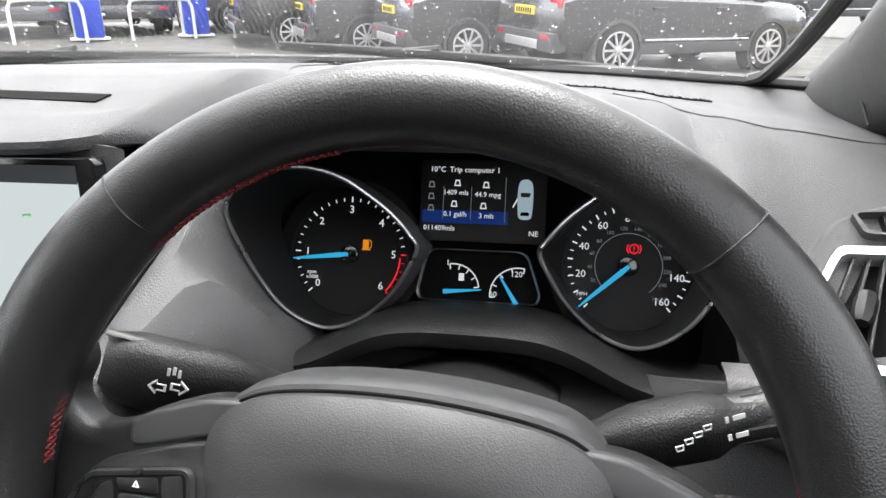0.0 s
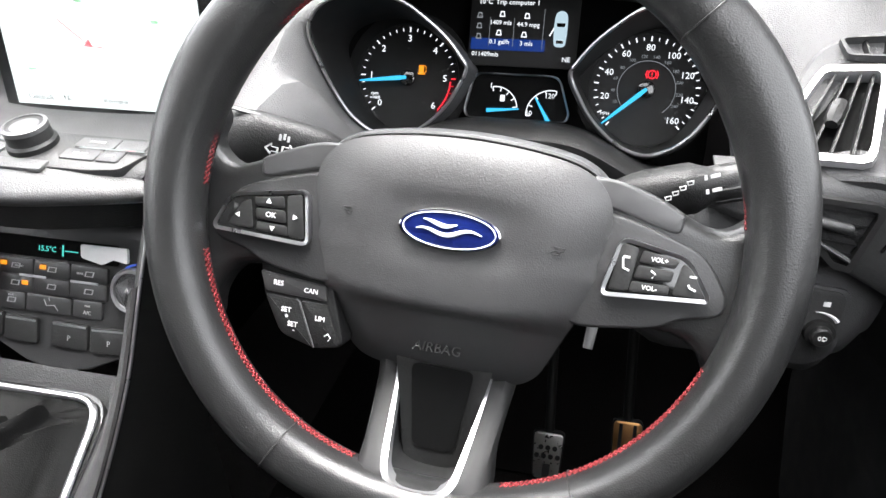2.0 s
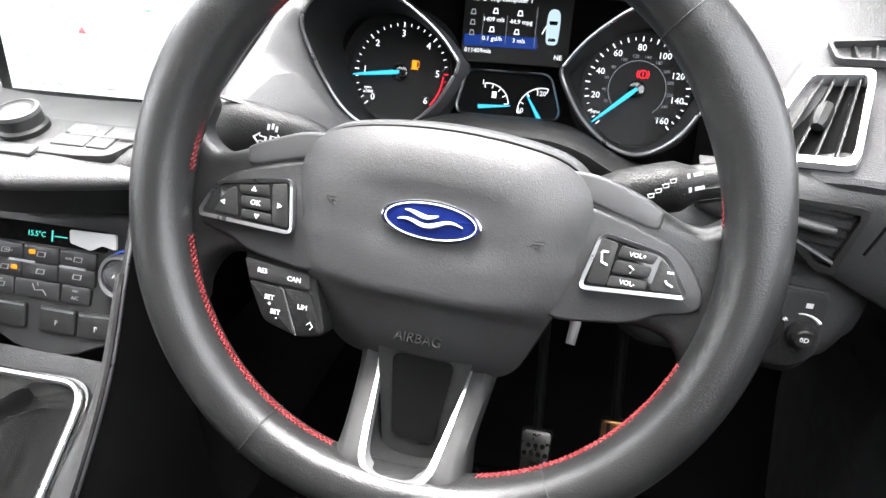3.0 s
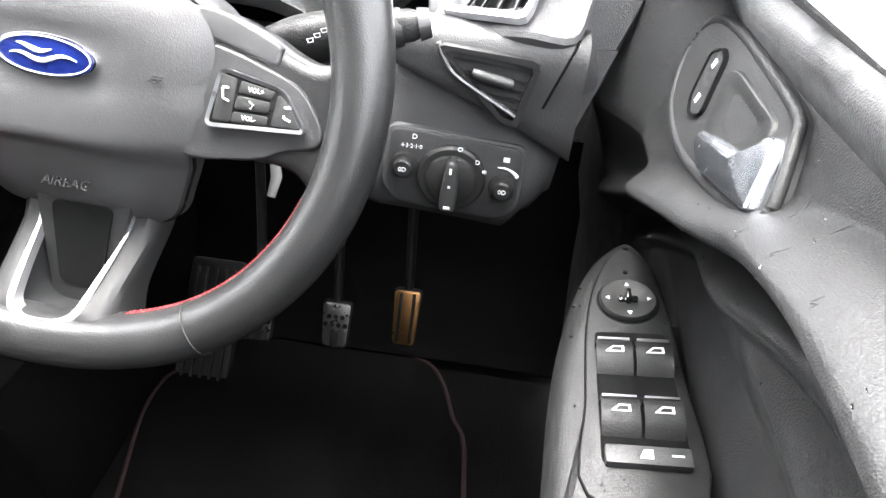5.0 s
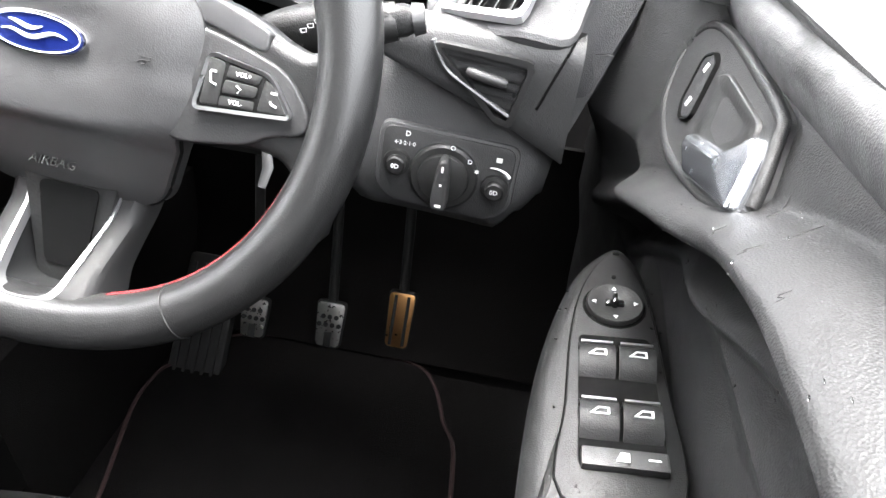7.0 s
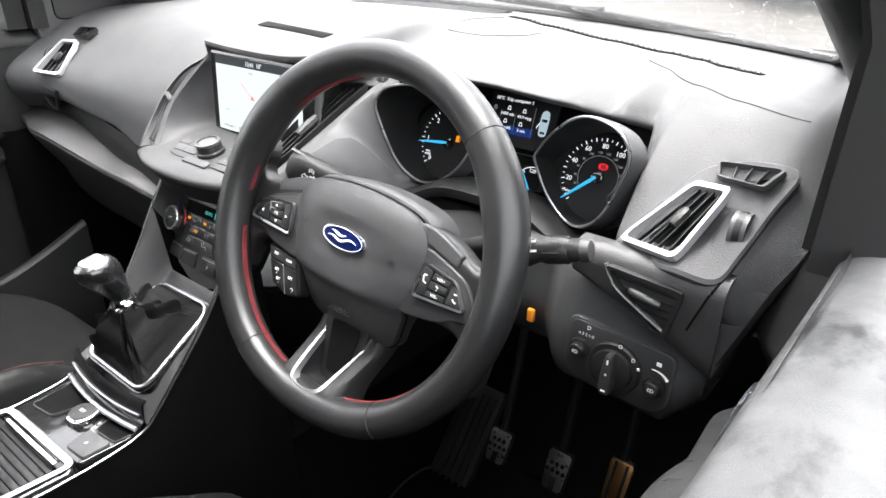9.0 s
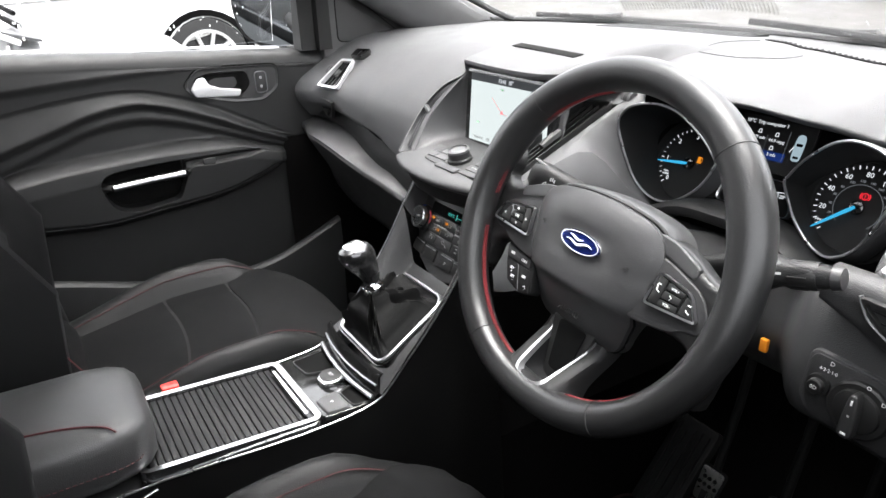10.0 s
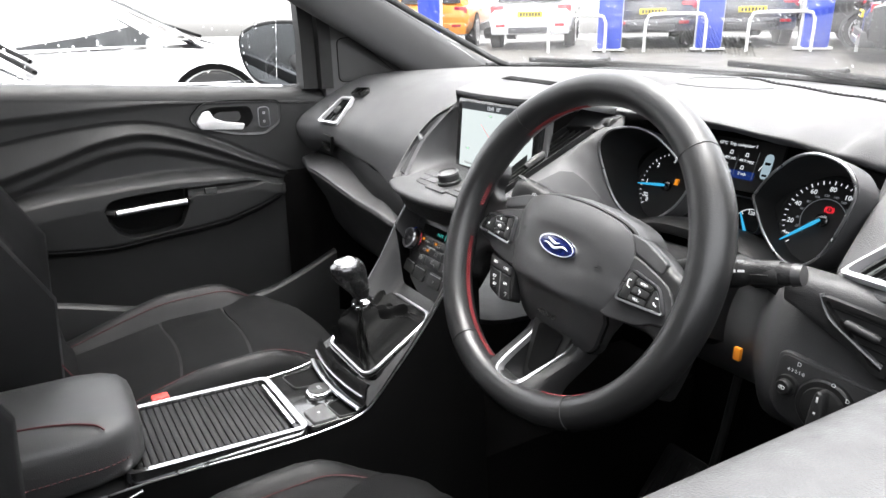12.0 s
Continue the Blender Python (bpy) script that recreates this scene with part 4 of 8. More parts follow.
# long ribbed demist slot below the windscreen on the driver's side
slot_line = spline([(-0.215, 0.868, 0), (-0.07, 0.826, 0), (0.07, 0.800, 0), (0.204, 0.808, 0)], 16, closed=False)
# darkness below the ribs is a near-black sheet laid on the pad
bm = bmesh.new()
sheet(bm, [[(p.x + dx, p.y + dy, pad_z(p.x + dx, p.y + dy) + 0.0012) for dx, dy in ((-0.002, -0.0055), (0.0, 0.0), (0.002, 0.0055))] for p in slot_line], 0.001)
slot = part("demist_slot", bm, VOID, dash)
for p in slot_line[1:-1]:
    bm = bmesh.new()
    box(bm, (p.x, p.y, pad_z(p.x, p.y) + 0.0018), (0.0022, 0.0105, 0.0018))
    part("slot_rib", bm, DASH_LOW, slot)
for k in range(46):
    bm = bmesh.new()
    x = -0.60 + 0.0075 * k
    box(bm, (x, 0.905, pad_z(x, 0.905) + 0.0005), (0.003, 0.07, 0.004))
    part("demist_rib", bm, BLACK, dash)

# headlight switch panel
P = face((0.216, 0.4475, 1.000), 3, roll=-1.0)
hl = thing("headlight_switch", "black headlight switch panel with a large round knob", "light switch")
po = rounded([(-0.056, 0.034), (0.053, 0.030), (0.052, -0.024), (0.036, -0.036), (-0.045, -0.032), (-0.058, -0.018)], 0.010)
bm = bmesh.new()
slab(bm, scaled(po, 1, 0.004), -0.02, 0.002, P, bevel=0.002)
part("panel_edge", bm, LOWER_GREY, hl)
bm = bmesh.new()
slab(bm, po, -0.02, 0.0035, P, bevel=0.001)
part("panel", bm, DASH_MID, hl)
bm = bmesh.new()
lathe(bm, [(0.0285, 0.0), (0.0285, 0.006), (0.0265, 0.008), (0.0215, 0.008), (0.0205, 0.011), (0.0195, 0.0115)], P @ Matrix.Translation((-0.003, -0.002, 0.002)), 40)
kb = part("rotary_knob", bm, BLACK, hl)
bm = bmesh.new()
slab(bm, spline([(0, 0.0215), (0.004, 0.018), (0.0062, 0.0), (0.0068, -0.018), (0.004, -0.024), (-0.004, -0.024), (-0.0068, -0.018), (-0.0062, 0.0), (-0.004, 0.018)], 4), 0.008, 0.022, P @ Matrix.Translation((-0.003, -0.002, 0.002)), bevel=0.003)
part("knob_grip", bm, DASH_LOW, kb)
bm = bmesh.new()
for v, w, h in ((0.014, 0.0018, 0.005), (-0.019, 0.005, 0.0022), (0.0, 0.002, 0.002)):
    box(bm, (-0.003, v - 0.002, 0.0242), (w, h, 0.0005), m=P)
part("knob_mark", bm, WHITE_INK, kb)
for u, v in ((-0.043, 0.003), (0.040, -0.005)):
    bm = bmesh.new()
    lathe(bm, [(0.0115, 0.0), (0.0110, 0.0045), (0.0080, 0.005), (0.0078, 0.010), (0.0066, 0.0112)], P @ Matrix.Translation((u, v, 0.003)), 28)
    bt = part("round_button", bm, BLACK, hl)
    words("0D", 0.0055, P @ Matrix.Translation((u, v, 0.0146)), WHITE_INK, bt)
for txt, u, v, sz in (("4\u00b73\u00b72\u00b71\u00b70", -0.038, 0.020, 0.0050), ("D", -0.036, 0.0285, 0.0062), ("O", 0.002, 0.0258, 0.0056), ("D", 0.017, 0.0165, 0.0056), ("*", 0.0235, 0.0075, 0.0085)):
    words(txt, sz, P @ Matrix.Translation((u, v, 0.0106 if -0.03 < u < 0.03 else 0.0038)), WHITE_INK, hl)
bm = bmesh.new()
sweep(bm, [P @ Vector((0.037 + 0.018 * math.cos(radians(a)), -0.006 + 0.018 * math.sin(radians(a)), 0.0038)) for a in frange(100, 40, 8)], [0.0004 + 0.0002 * k for k in range(8)], seg=5)
box(bm, (0.040, 0.0195, 0.0038), (0.005, 0.004, 0.0004), m=P)
part("dimmer_mark", bm, WHITE_INK, hl)


# ---- steering wheel ----
W = face((0.0, 0.290, 1.129), 21, roll=-2.8)
RIM = face((0.001, 0.2895, 1.1295), 21.5, yaw=1.5, roll=-2.8)
wheel = thing("steering_wheel", "black leather steering wheel with red stitching and grey spokes", "steering wheel")


def rim_point(a, r=0.1695, w=0.0):
    """A point on the rim at an angle in degrees; the foot of the rim is slightly flattened."""
    t = radians(a)
    flat = 1.0 - 0.03 * max(0.0, -math.sin(t)) ** 6
    return Vector((r * math.cos(t), r * math.sin(t) * flat, w))


bm = bmesh.new()
rings = []
for k in range(144):
    a = k * 2.5
    t = radians(a)
    up = math.sin(t)
    thumb = math.exp(-((a - 28) / 16) ** 2) + math.exp(-((a - 152) / 16) ** 2)
    ra, rb = 0.0165 + 0.002 * thumb, 0.0185 + 0.001 * thumb
    c = rim_point(a, 0.1695)
    e = Vector((math.cos(t), math.sin(t), 0))
    ring = []
    for j in range(18):
        s = 2 * math.pi * j / 18
        cx, cz = math.cos(s), math.sin(s)
        k2 = 1.0 / max(abs(cx) ** 2.4 + abs(cz) ** 2.4, 1e-6) ** (1 / 2.4)
        ring.append(bm.verts.new(RIM @ (c + e * (ra * cx * k2) + Vector((0, 0, rb * cz * k2)))))
    rings.append(ring)
for i in range(144):
    a, b = rings[i], rings[(i + 1) % 144]
    for j in range(18):
        bm.faces.new((a[j], a[(j + 1) % 18], b[(j + 1) % 18], b[j]))
part("rim", bm, LEATHER, wheel)

half = [(0.0, 0.051), (0.04, 0.0485), (0.068, 0.042), (0.083, 0.028), (0.0855, 0.006), (0.078, -0.030), (0.065, -0.066), (0.055, -0.087), (0.038, -0.0955), (0.0, -0.098)]
outline = spline(half + [(-x, y) for x, y in half[-2:0:-1]], 5)
bm = bmesh.new()
rows = []
for f in [0.0, 0.15, 0.25] + [0.30 + 0.02 * k for k in range(31)] + [0.93, 0.96, 0.98, 1.0, 1.004, 1.0]:
    row = []
    for p in outline:
        u, v = p.x * f, -0.012 + (p.y + 0.012) * f
        u -= 0.006 * smooth_step(-0.02, -0.07, v) * smooth_step(0.0, -0.05, u)
        fold = 1 / (1 + math.exp((v + 0.047 - 0.10 * u * u) / 0.0017))
        w = 0.008 + 0.004 * v / 0.05 - (0.014 if v > -0.012 else 0.012) * f ** 4 - 0.007 * fold - 0.40 * max(0.0, -0.045 - v) - 0.5 * u * u
        dimple = math.exp(-((u / 0.042) ** 4 + ((v - 0.001) / 0.019) ** 4))
        w -= 0.003 * dimple
        if f > 1.0:
            w -= 0.018
        row.append(W @ Vector((u, v, w)))
    rows.append(row)
rows[-1] = [W @ Vector((p.x * 0.9, p.y * 0.9, -0.06)) for p in outline]
sheet(bm, rows[1:], closed=True)
bm.verts.ensure_lookup_table()
bm.faces.new([bm.verts[i] for i in range(len(outline))])
part("airbag_pad", bm, PAD, wheel)
bm = bmesh.new()
sweep(bm, [r.lerp(q, 0.35) for r, q in zip(rows[-3], rows[-2])], 0.0014, closed=True, seg=6)
part("pad_gap", bm, VOID, wheel)
SPOKE_DARK = material("dark_satin_spoke", (0.050, 0.050, 0.051), 0.40, metal=0.2, vary=0.08, vary_scale=12)
# cover of the hub, showing as a band above the pad
bm = bmesh.new()
top = [p for p in outline if p.y > -0.012]
top.sort(key=lambda p: p.x)
rows = []
for p in top:
    g = smooth_step(-0.012, 0.034, p.y)
    n = Vector((p.x * 0.35, 0.06)).normalized()
    rows.append([W @ Vector((p.x + n.x * d * g, p.y + n.y * d * g, -0.004 - 0.5 * p.x * p.x + w)) for d, w in ((-0.004, -0.012), (0.0008, -0.0075), (0.0030, -0.0085), (0.0048, -0.0135), (0.0056, -0.024), (0.0050, -0.046))])
sheet(bm, rows)
part("hub_cover", bm, SPOKE_DARK, wheel, "satin grey hub cover")
WS = W @ Matrix.Translation((0, 0, -0.0055))  # the switch panels lie a little deeper than the rim's face
for s in (-1, 1):
    mir = Matrix.Diagonal((s, 1, 1, 1))
    bm = bmesh.new()
    slab(bm, spline([(0.166, 0.062), (0.156, 0.048), (0.159, 0.034), (0.154, 0.025), (0.143, 0.0195), (0.128, 0.0235), (0.112, 0.0315), (0.088, 0.0385), (0.066, 0.034), (0.055, 0.0), (0.062, -0.036), (0.100, -0.0400), (0.128, -0.0415), (0.141, -0.049), (0.149, -0.064), (0.151, -0.080), (0.166, -0.084), (0.170, -0.02), (0.170, 0.03)], 4), -0.026, -0.0050, WS @ mir, bevel=0.009)
    part("leather_yoke", bm, LEATHER, wheel)
    bm = bmesh.new()
    slab(bm, spline([(0.060, 0.0385), (0.084, 0.0395), (0.104, 0.0335), (0.1205, 0.0265), (0.1225, 0.0225), (0.1195, 0.0150), (0.100, 0.0195), (0.084, 0.0235), (0.056, 0.027)], 4), -0.010, -0.0036, WS @ mir, bevel=0.0022)
    part("spoke", bm, SPOKE_DARK, wheel, "satin grey spoke strip")
    bm = bmesh.new()
    slab(bm, spline([(0.060, 0.022), (0.086, 0.0215), (0.116, 0.0135), (0.135, 0.0055), (0.147, -0.009), (0.1505, -0.0195), (0.146, -0.0265), (0.130, -0.0305), (0.117, -0.037), (0.100, -0.0405), (0.070, -0.042), (0.060, -0.02)], 4), -0.010, -0.0030, WS @ mir, bevel=0.0022)
    part("switch_base", bm, FASCIA, wheel, "dark satin fascia round the switches")
    pod_o = rounded([(0.0885, 0.0108), (0.0850, -0.0228), (0.1470, -0.0205), (0.1480, -0.0165), (0.1375, 0.0028)] if s < 0 else [(0.0915, 0.0105), (0.0838, -0.0230), (0.1400, -0.0185), (0.1405, -0.0150), (0.1275, 0.0040)], 0.006)
    pod = bmesh.new()
    slab(pod, inset(pod_o, 0.0012), -0.004, 0.0014, WS @ mir, bevel=0.0006)
    pod = part("switch_pod", pod, GLOSS, wheel, "gloss black thumb switches")
    bm = bmesh.new()
    band(bm, pod_o, inset(pod_o, 0.0021), -0.002, 0.0024, WS @ mir, zi=0.0018)
    part("chrome_edge", bm, SATIN, pod)
    keys = [rounded([(0.092, 0.0075), (0.0885, -0.019), (0.099, -0.0185), (0.1015, 0.0055)], 0.002), rounded([(0.1035, 0.0048), (0.1022, -0.002), (0.121, -0.003), (0.123, 0.002)], 0.0015), rounded([(0.102, -0.0035), (0.1005, -0.011), (0.120, -0.0105), (0.121, -0.0042)], 0.002), rounded([(0.100, -0.0125), (0.099, -0.0185), (0.1195, -0.0175), (0.1198, -0.0122)], 0.0015), rounded([(0.1245, 0.001), (0.1215, -0.017), (0.139, -0.0165), (0.130, -0.002)], 0.002)]
    for k, o in enumerate(keys):
        bm = bmesh.new()
        slab(bm, o, 0.0, 0.0024 if k == 2 else 0.0020, WS @ mir, bevel=0.0006)
        part("key", bm, BLACK, pod)
    T = WS @ Matrix.Translation((0, 0, 0.0027))
    if s < 0:
        words("OK", 0.0046, T @ Matrix.Translation((-0.1105, -0.0072, 0)), WHITE_INK, pod)
        for u, v, r in ((-0.1125, 0.001, 0), (-0.109, -0.015, 180), (-0.132, -0.0095, 90), (-0.095, -0.0065, -90)):
            bm = bmesh.new()
            mm = T @ Matrix.Translation((u, v, 0)) @ pose(0, 0, 0, 0, 0, r)
            band(bm, [Vector((1.6, -1.2)) * 0.001, Vector((0, 1.6)) * 0.001, Vector((-1.6, -1.2)) * 0.001], [Vector((0.8, -0.75)) * 0.001, Vector((0, 0.7)) * 0.001, Vector((-0.8, -0.75)) * 0.001], -0.0004, 0.0002, mm)
            part("arrow_mark", bm, WHITE_INK, pod)
    else:
        words("VOL+", 0.0036, T @ Matrix.Translation((0.1125, 0.0006, 0)), WHITE_INK, pod)
        words("VOL-", 0.0036, T @ Matrix.Translation((0.1095, -0.0150, 0)), WHITE_INK, pod)
        for u, v in ((0.0955, -0.003), (0.1305, -0.0085)):
            bm = bmesh.new()
            sweep(bm, [T @ Vector((u - 0.0018, v - 0.0015 + 0.004 * (u < 0.11), 0)), T @ Vector((u - 0.001, v - 0.003, 0)), T @ Vector((u + 0.0022, v - 0.0042, 0))], 0.0006, seg=6)
            box(bm, (u, v + 0.003, 0), (0.0034, 0.0011, 0.0003), m=T)
            part("phone_mark", bm, WHITE_INK, pod)
        bm = bmesh.new()
        sweep(bm, [T @ Vector((0.109, -0.0055, 0)), T @ Vector((0.1115, -0.0072, 0)), T @ Vector((0.110, -0.0095, 0))], 0.0005, seg=6)
        part("voice_mark", bm, WHITE_INK, pod)

# cruise keys hanging under the left spoke
bm = bmesh.new()
slab(bm, rounded([(-0.1210, -0.030), (-0.074, -0.036), (-0.0600, -0.083), (-0.0790, -0.0875), (-0.1030, -0.0815), (-0.1165, -0.056)], 0.006), -0.03, -0.0135, W, bevel=0.002)
cruise = part("cruise_keys", bm, TRIM_BLACK, wheel, "black cruise control keys")
for o, mt in (([(-0.1185, -0.0430), (-0.0750, -0.0465), (-0.0730, -0.0560), (-0.1140, -0.0552)], FASCIA), ([(-0.1138, -0.0568), (-0.0922, -0.0580), (-0.0800, -0.0856), (-0.1015, -0.0798)], TRIM_BLACK), ([(-0.0902, -0.0580), (-0.0726, -0.0578), (-0.0625, -0.0822), (-0.0778, -0.0858)], TRIM_BLACK)):
    bm = bmesh.new()
    slab(bm, rounded(o, 0.002), -0.015, -0.0118, W, bevel=0.0008)
    part("key", bm, mt, cruise)
bm = bmesh.new()
sweep(bm, [W @ Vector((-0.0930, -0.0572, -0.0118)), W @ Vector((-0.0905, -0.0588, -0.0116)), W @ Vector((-0.0788, -0.0858, -0.0116))], 0.0005, seg=6)
part("key_line", bm, DASH, cruise)
T = W @ Matrix.Translation((0, 0, -0.0114))
for txt, u, v in (("RES", -0.1055, -0.0492), ("CAN", -0.0840, -0.0510), ("SET", -0.0990, -0.0650), ("+", -0.0985, -0.0690), ("SET", -0.0940, -0.0735), ("-", -0.0930, -0.0768), ("LIM", -0.0765, -0.0672)):
    words(txt, 0.0043, T @ Matrix.Translation((u, v, 0)), WHITE_INK, cruise)
bm = bmesh.new()
sweep(bm, [T @ Vector((-0.0725, -0.0775, 0)), T @ Vector((-0.0705, -0.0755, 0)), T @ Vector((-0.0685, -0.0780, 0)), T @ Vector((-0.0700, -0.0800, 0))], 0.0003, seg=4)
part("speed_mark", bm, WHITE_INK, cruise)

BRIGHT_TRIM = material("bright_satin_trim", (0.42, 0.42, 0.43), 0.34, metal=0.85, vary=0.04)
ARM_GREY = material("dark_satin_arm", (0.018, 0.018, 0.0184), 0.52, vary=0.08, vary_scale=12, spec=0.22)
# lower spoke: two satin arms round a chrome fork
def mirrored_curve(half):
    return spline(half + [(-x, y) for x, y in half[-2::-1]], 5, closed=False)


arm_out = mirrored_curve([(-0.046, -0.086), (-0.0435, -0.105), (-0.0395, -0.135), (-0.0405, -0.157), (-0.034, -0.169), (0.0, -0.174)])
arm_in = mirrored_curve([(-0.0315, -0.086), (-0.0290, -0.105), (-0.0248, -0.134), (-0.0215, -0.1455), (-0.0130, -0.1520), (0.0, -0.1535)])
rows = [[], [], [], [], [], []]
for o, i in zip(arm_out, arm_in):
    sink = 0.031 * smooth_step(-0.158, -0.082, o.y)
    for row, f, w in zip(rows, (0.0, 0.0, 0.15, 0.45, 1.0, 1.0), (-0.034, -0.016, -0.0095, -0.0065, -0.0075, -0.034)):
        p = o.lerp(i, f)
        rise = 0.0 if w < -0.03 else 0.0225 * max(0.0, min(1.0, (-0.105 - p.y) / 0.055))
        row.append(W @ Vector((p.x, p.y, w - sink + rise)))
bm = bmesh.new()
sheet(bm, rows)
part("lower_spoke", bm, ARM_GREY, wheel, "satin grey forked lower spoke")
bm = bmesh.new()
rows = [[], [], [], []]
for k, p in enumerate(arm_in):
    a, b = arm_in[max(0, k - 1)], arm_in[min(len(arm_in) - 1, k + 1)]
    t = (b - a).normalized()
    nin = Vector((-t.y, t.x)) * (0.0016 + 0.0026 * smooth_step(-0.090, -0.150, p.y))
    w = -0.0068 - 0.031 * smooth_step(-0.158, -0.082, p.y) + 0.0225 * max(0.0, min(1.0, (-0.105 - p.y) / 0.055))
    q = Vector((p.x, p.y)) + nin
    for row, pt, dw in zip(rows, (p, p, q, q), (-0.004, 0.0016, 0.0010, -0.008)):
        row.append(W @ Vector((pt.x, pt.y, w + dw)))
sheet(bm, rows)
part("chrome_fork", bm, BRIGHT_TRIM, wheel, "bright chrome fork trim")
bm = bmesh.new()
slab(bm, [(-0.031, -0.084), (-0.018, -0.154), (0.018, -0.154), (0.031, -0.084)], -0.040, -0.030, W)
part("fork_backing", bm, BLACK, wheel)
# no real opening: a near-black slab on the backing paints its darkness
bm = bmesh.new()
hole = rounded([(-0.020, -0.088), (-0.0135, -0.142), (0.0135, -0.142), (0.020, -0.088)], 0.006)
slab(bm, hole, -0.032, -0.0285, W)
part("fork_hollow", bm, VOID, wheel)

# seams across the rim and red cross-stitching on its inner side
for a in (47, 135, 238, 302):
    bm = bmesh.new()
    t = radians(a)
    e = Vector((math.cos(t), math.sin(t), 0))
    c = rim_point(a)
    loop = []
    for j in range(24):
        q = 2 * math.pi * j / 24
        cx, cz = math.cos(q), math.sin(q)
        k2 = 1.0 / (abs(cx) ** 2.4 + abs(cz) ** 2.4) ** (1 / 2.4)
        loop.append(RIM @ (c + e * (0.0170 * cx * k2) + Vector((0, 0, 0.0188 * cz * k2))))
    sweep(bm, loop, 0.0005, closed=True, seg=5)
    part("seam", bm, material("worn_seam", (0.012, 0.012, 0.012), 0.6) if a == 47 else bpy.data.materials["worn_seam"], wheel)
for a0, a1 in ((104, 176), (192, 253), (287, 338), (8, 40)):
    bm = bmesh.new()
    a = a0
    while a < a1:
        for d0, d1 in ((0.0, 1.15), (1.15, 0.0)):
            ends = []
            for aa, q in ((a + d0, 179), (a + d1, 195)):
                t = radians(aa)
                e = Vector((math.cos(t), math.sin(t), 0))
                ends.append(RIM @ (rim_point(aa) + e * (0.0170 * math.cos(radians(q))) + Vector((0, 0, 0.0215 * math.sin(radians(q))))))
            sweep(bm, ends, 0.00062, seg=4)
        a += 1.2
    part("stitching", bm, RED, wheel, "red cross-stitching")

# oval badge: plain shapes only
bm = bmesh.new()
ov = [(0.0288 * math.cos(t), 0.0116 * math.sin(t)) for t in frange(0, 2 * math.pi, 41)[:-1]]
slab(bm, ov, -0.004, 0.0075, W @ Matrix.Translation((0, 0.001, 0)), bevel=0.001)
badge = part("badge", bm, CHROME, wheel, "blue enamel oval badge with a chrome edge")
bm = bmesh.new()
slab(bm, scaled(ov, 1.0, -0.0014), 0.004, 0.0078, W @ Matrix.Translation((0, 0.001, 0)), dome=0.0008)
part("blue_field", bm, BLUE_ENAMEL, badge)
bm = bmesh.new()
sweep(bm, [W @ Vector((x * 0.90, 0.001 + y * 0.84, 0.0086)) for x, y in ov], 0.0004, closed=True, seg=5)
part("inner_ring", bm, WHITE_INK, badge)
bm = bmesh.new()
T = W @ Matrix.Translation((0, 0.001, 0.0088))
for dv, k0, k1 in ((0.0028, 0.10, 0.62), (-0.0020, 0.0, 1.0)):
    pl = [Vector((-0.0185 + 0.037 * f, dv + 0.0016 * math.sin(9.0 * f + 0.6) + 0.0016 * f, 0)) for f in frange(k0, k1, 30)]
    sweep(bm, [T @ p for p in pl], [0.0003 + 0.0010 * math.sin(math.pi * k / 29) for k in range(30)], seg=6)
part("white_flourish", bm, WHITE_INK, badge)
for s in (-1, 1):
    bm = bmesh.new()
    T = W @ Matrix.Translation((s * 0.0585, 0.0045 if s < 0 else -0.001, 0.0035))
    for pa in ([(-0.0045, 0.0008), (-0.0045, -0.0008), (0.0010, -0.0010), (0.0042, -0.0030), (0.0042, 0.0030), (0.0010, 0.0010), (-0.0045, 0.0008)], [(-0.0025, -0.0010), (-0.0015, -0.0028), (0.0005, -0.0028)]):
        sweep(bm, [T @ Vector((s * -p[0], p[1], 0)) for p in pa], 0.00035, seg=5)
    part("horn_mark", bm, DARK_INK, wheel)
words("AIRBAG", 0.0085, W @ Matrix.Translation((-0.003, -0.0735, -0.0166)) @ pose(0, 0, 0, -25, 0, 0), DARK_INK, wheel, depth=0.0004)

PALE_INK = material("pale_ink", (0.45, 0.45, 0.455), 0.6)
# column and its shroud
col = thing("steering_column", "black plastic steering column shroud with two stalks", "steering column")
bm = bmesh.new()
C0, CD = Vector((0, 0.325, 1.105)), Vector((0, 0.93, -0.36)).normalized()
rows = []
for d, w, h in ((0.0, 0.042, 0.038), (0.04, 0.050, 0.044), (0.12, 0.054, 0.050), (0.22, 0.058, 0.056), (0.30, 0.058, 0.056)):
    c = C0 + CD * d
    rows.append([c + Vector((w * math.cos(q) * 1.15 / max(abs(math.cos(q)), abs(math.sin(q)), 0.78), 0, h * math.sin(q) - (0.012 if math.sin(q) < 0 else 0))) for q in (2 * math.pi * j / 28 for j in range(28))])
sheet(bm, rows, 0.004, closed=True)
part("shroud", bm, TRIM_BLACK, col)
bm = bmesh.new()
sweep(bm, [(0, 0.335, 1.105), (0, 0.40, 1.08)], 0.035, seg=20)
part("hub", bm, BLACK, col)
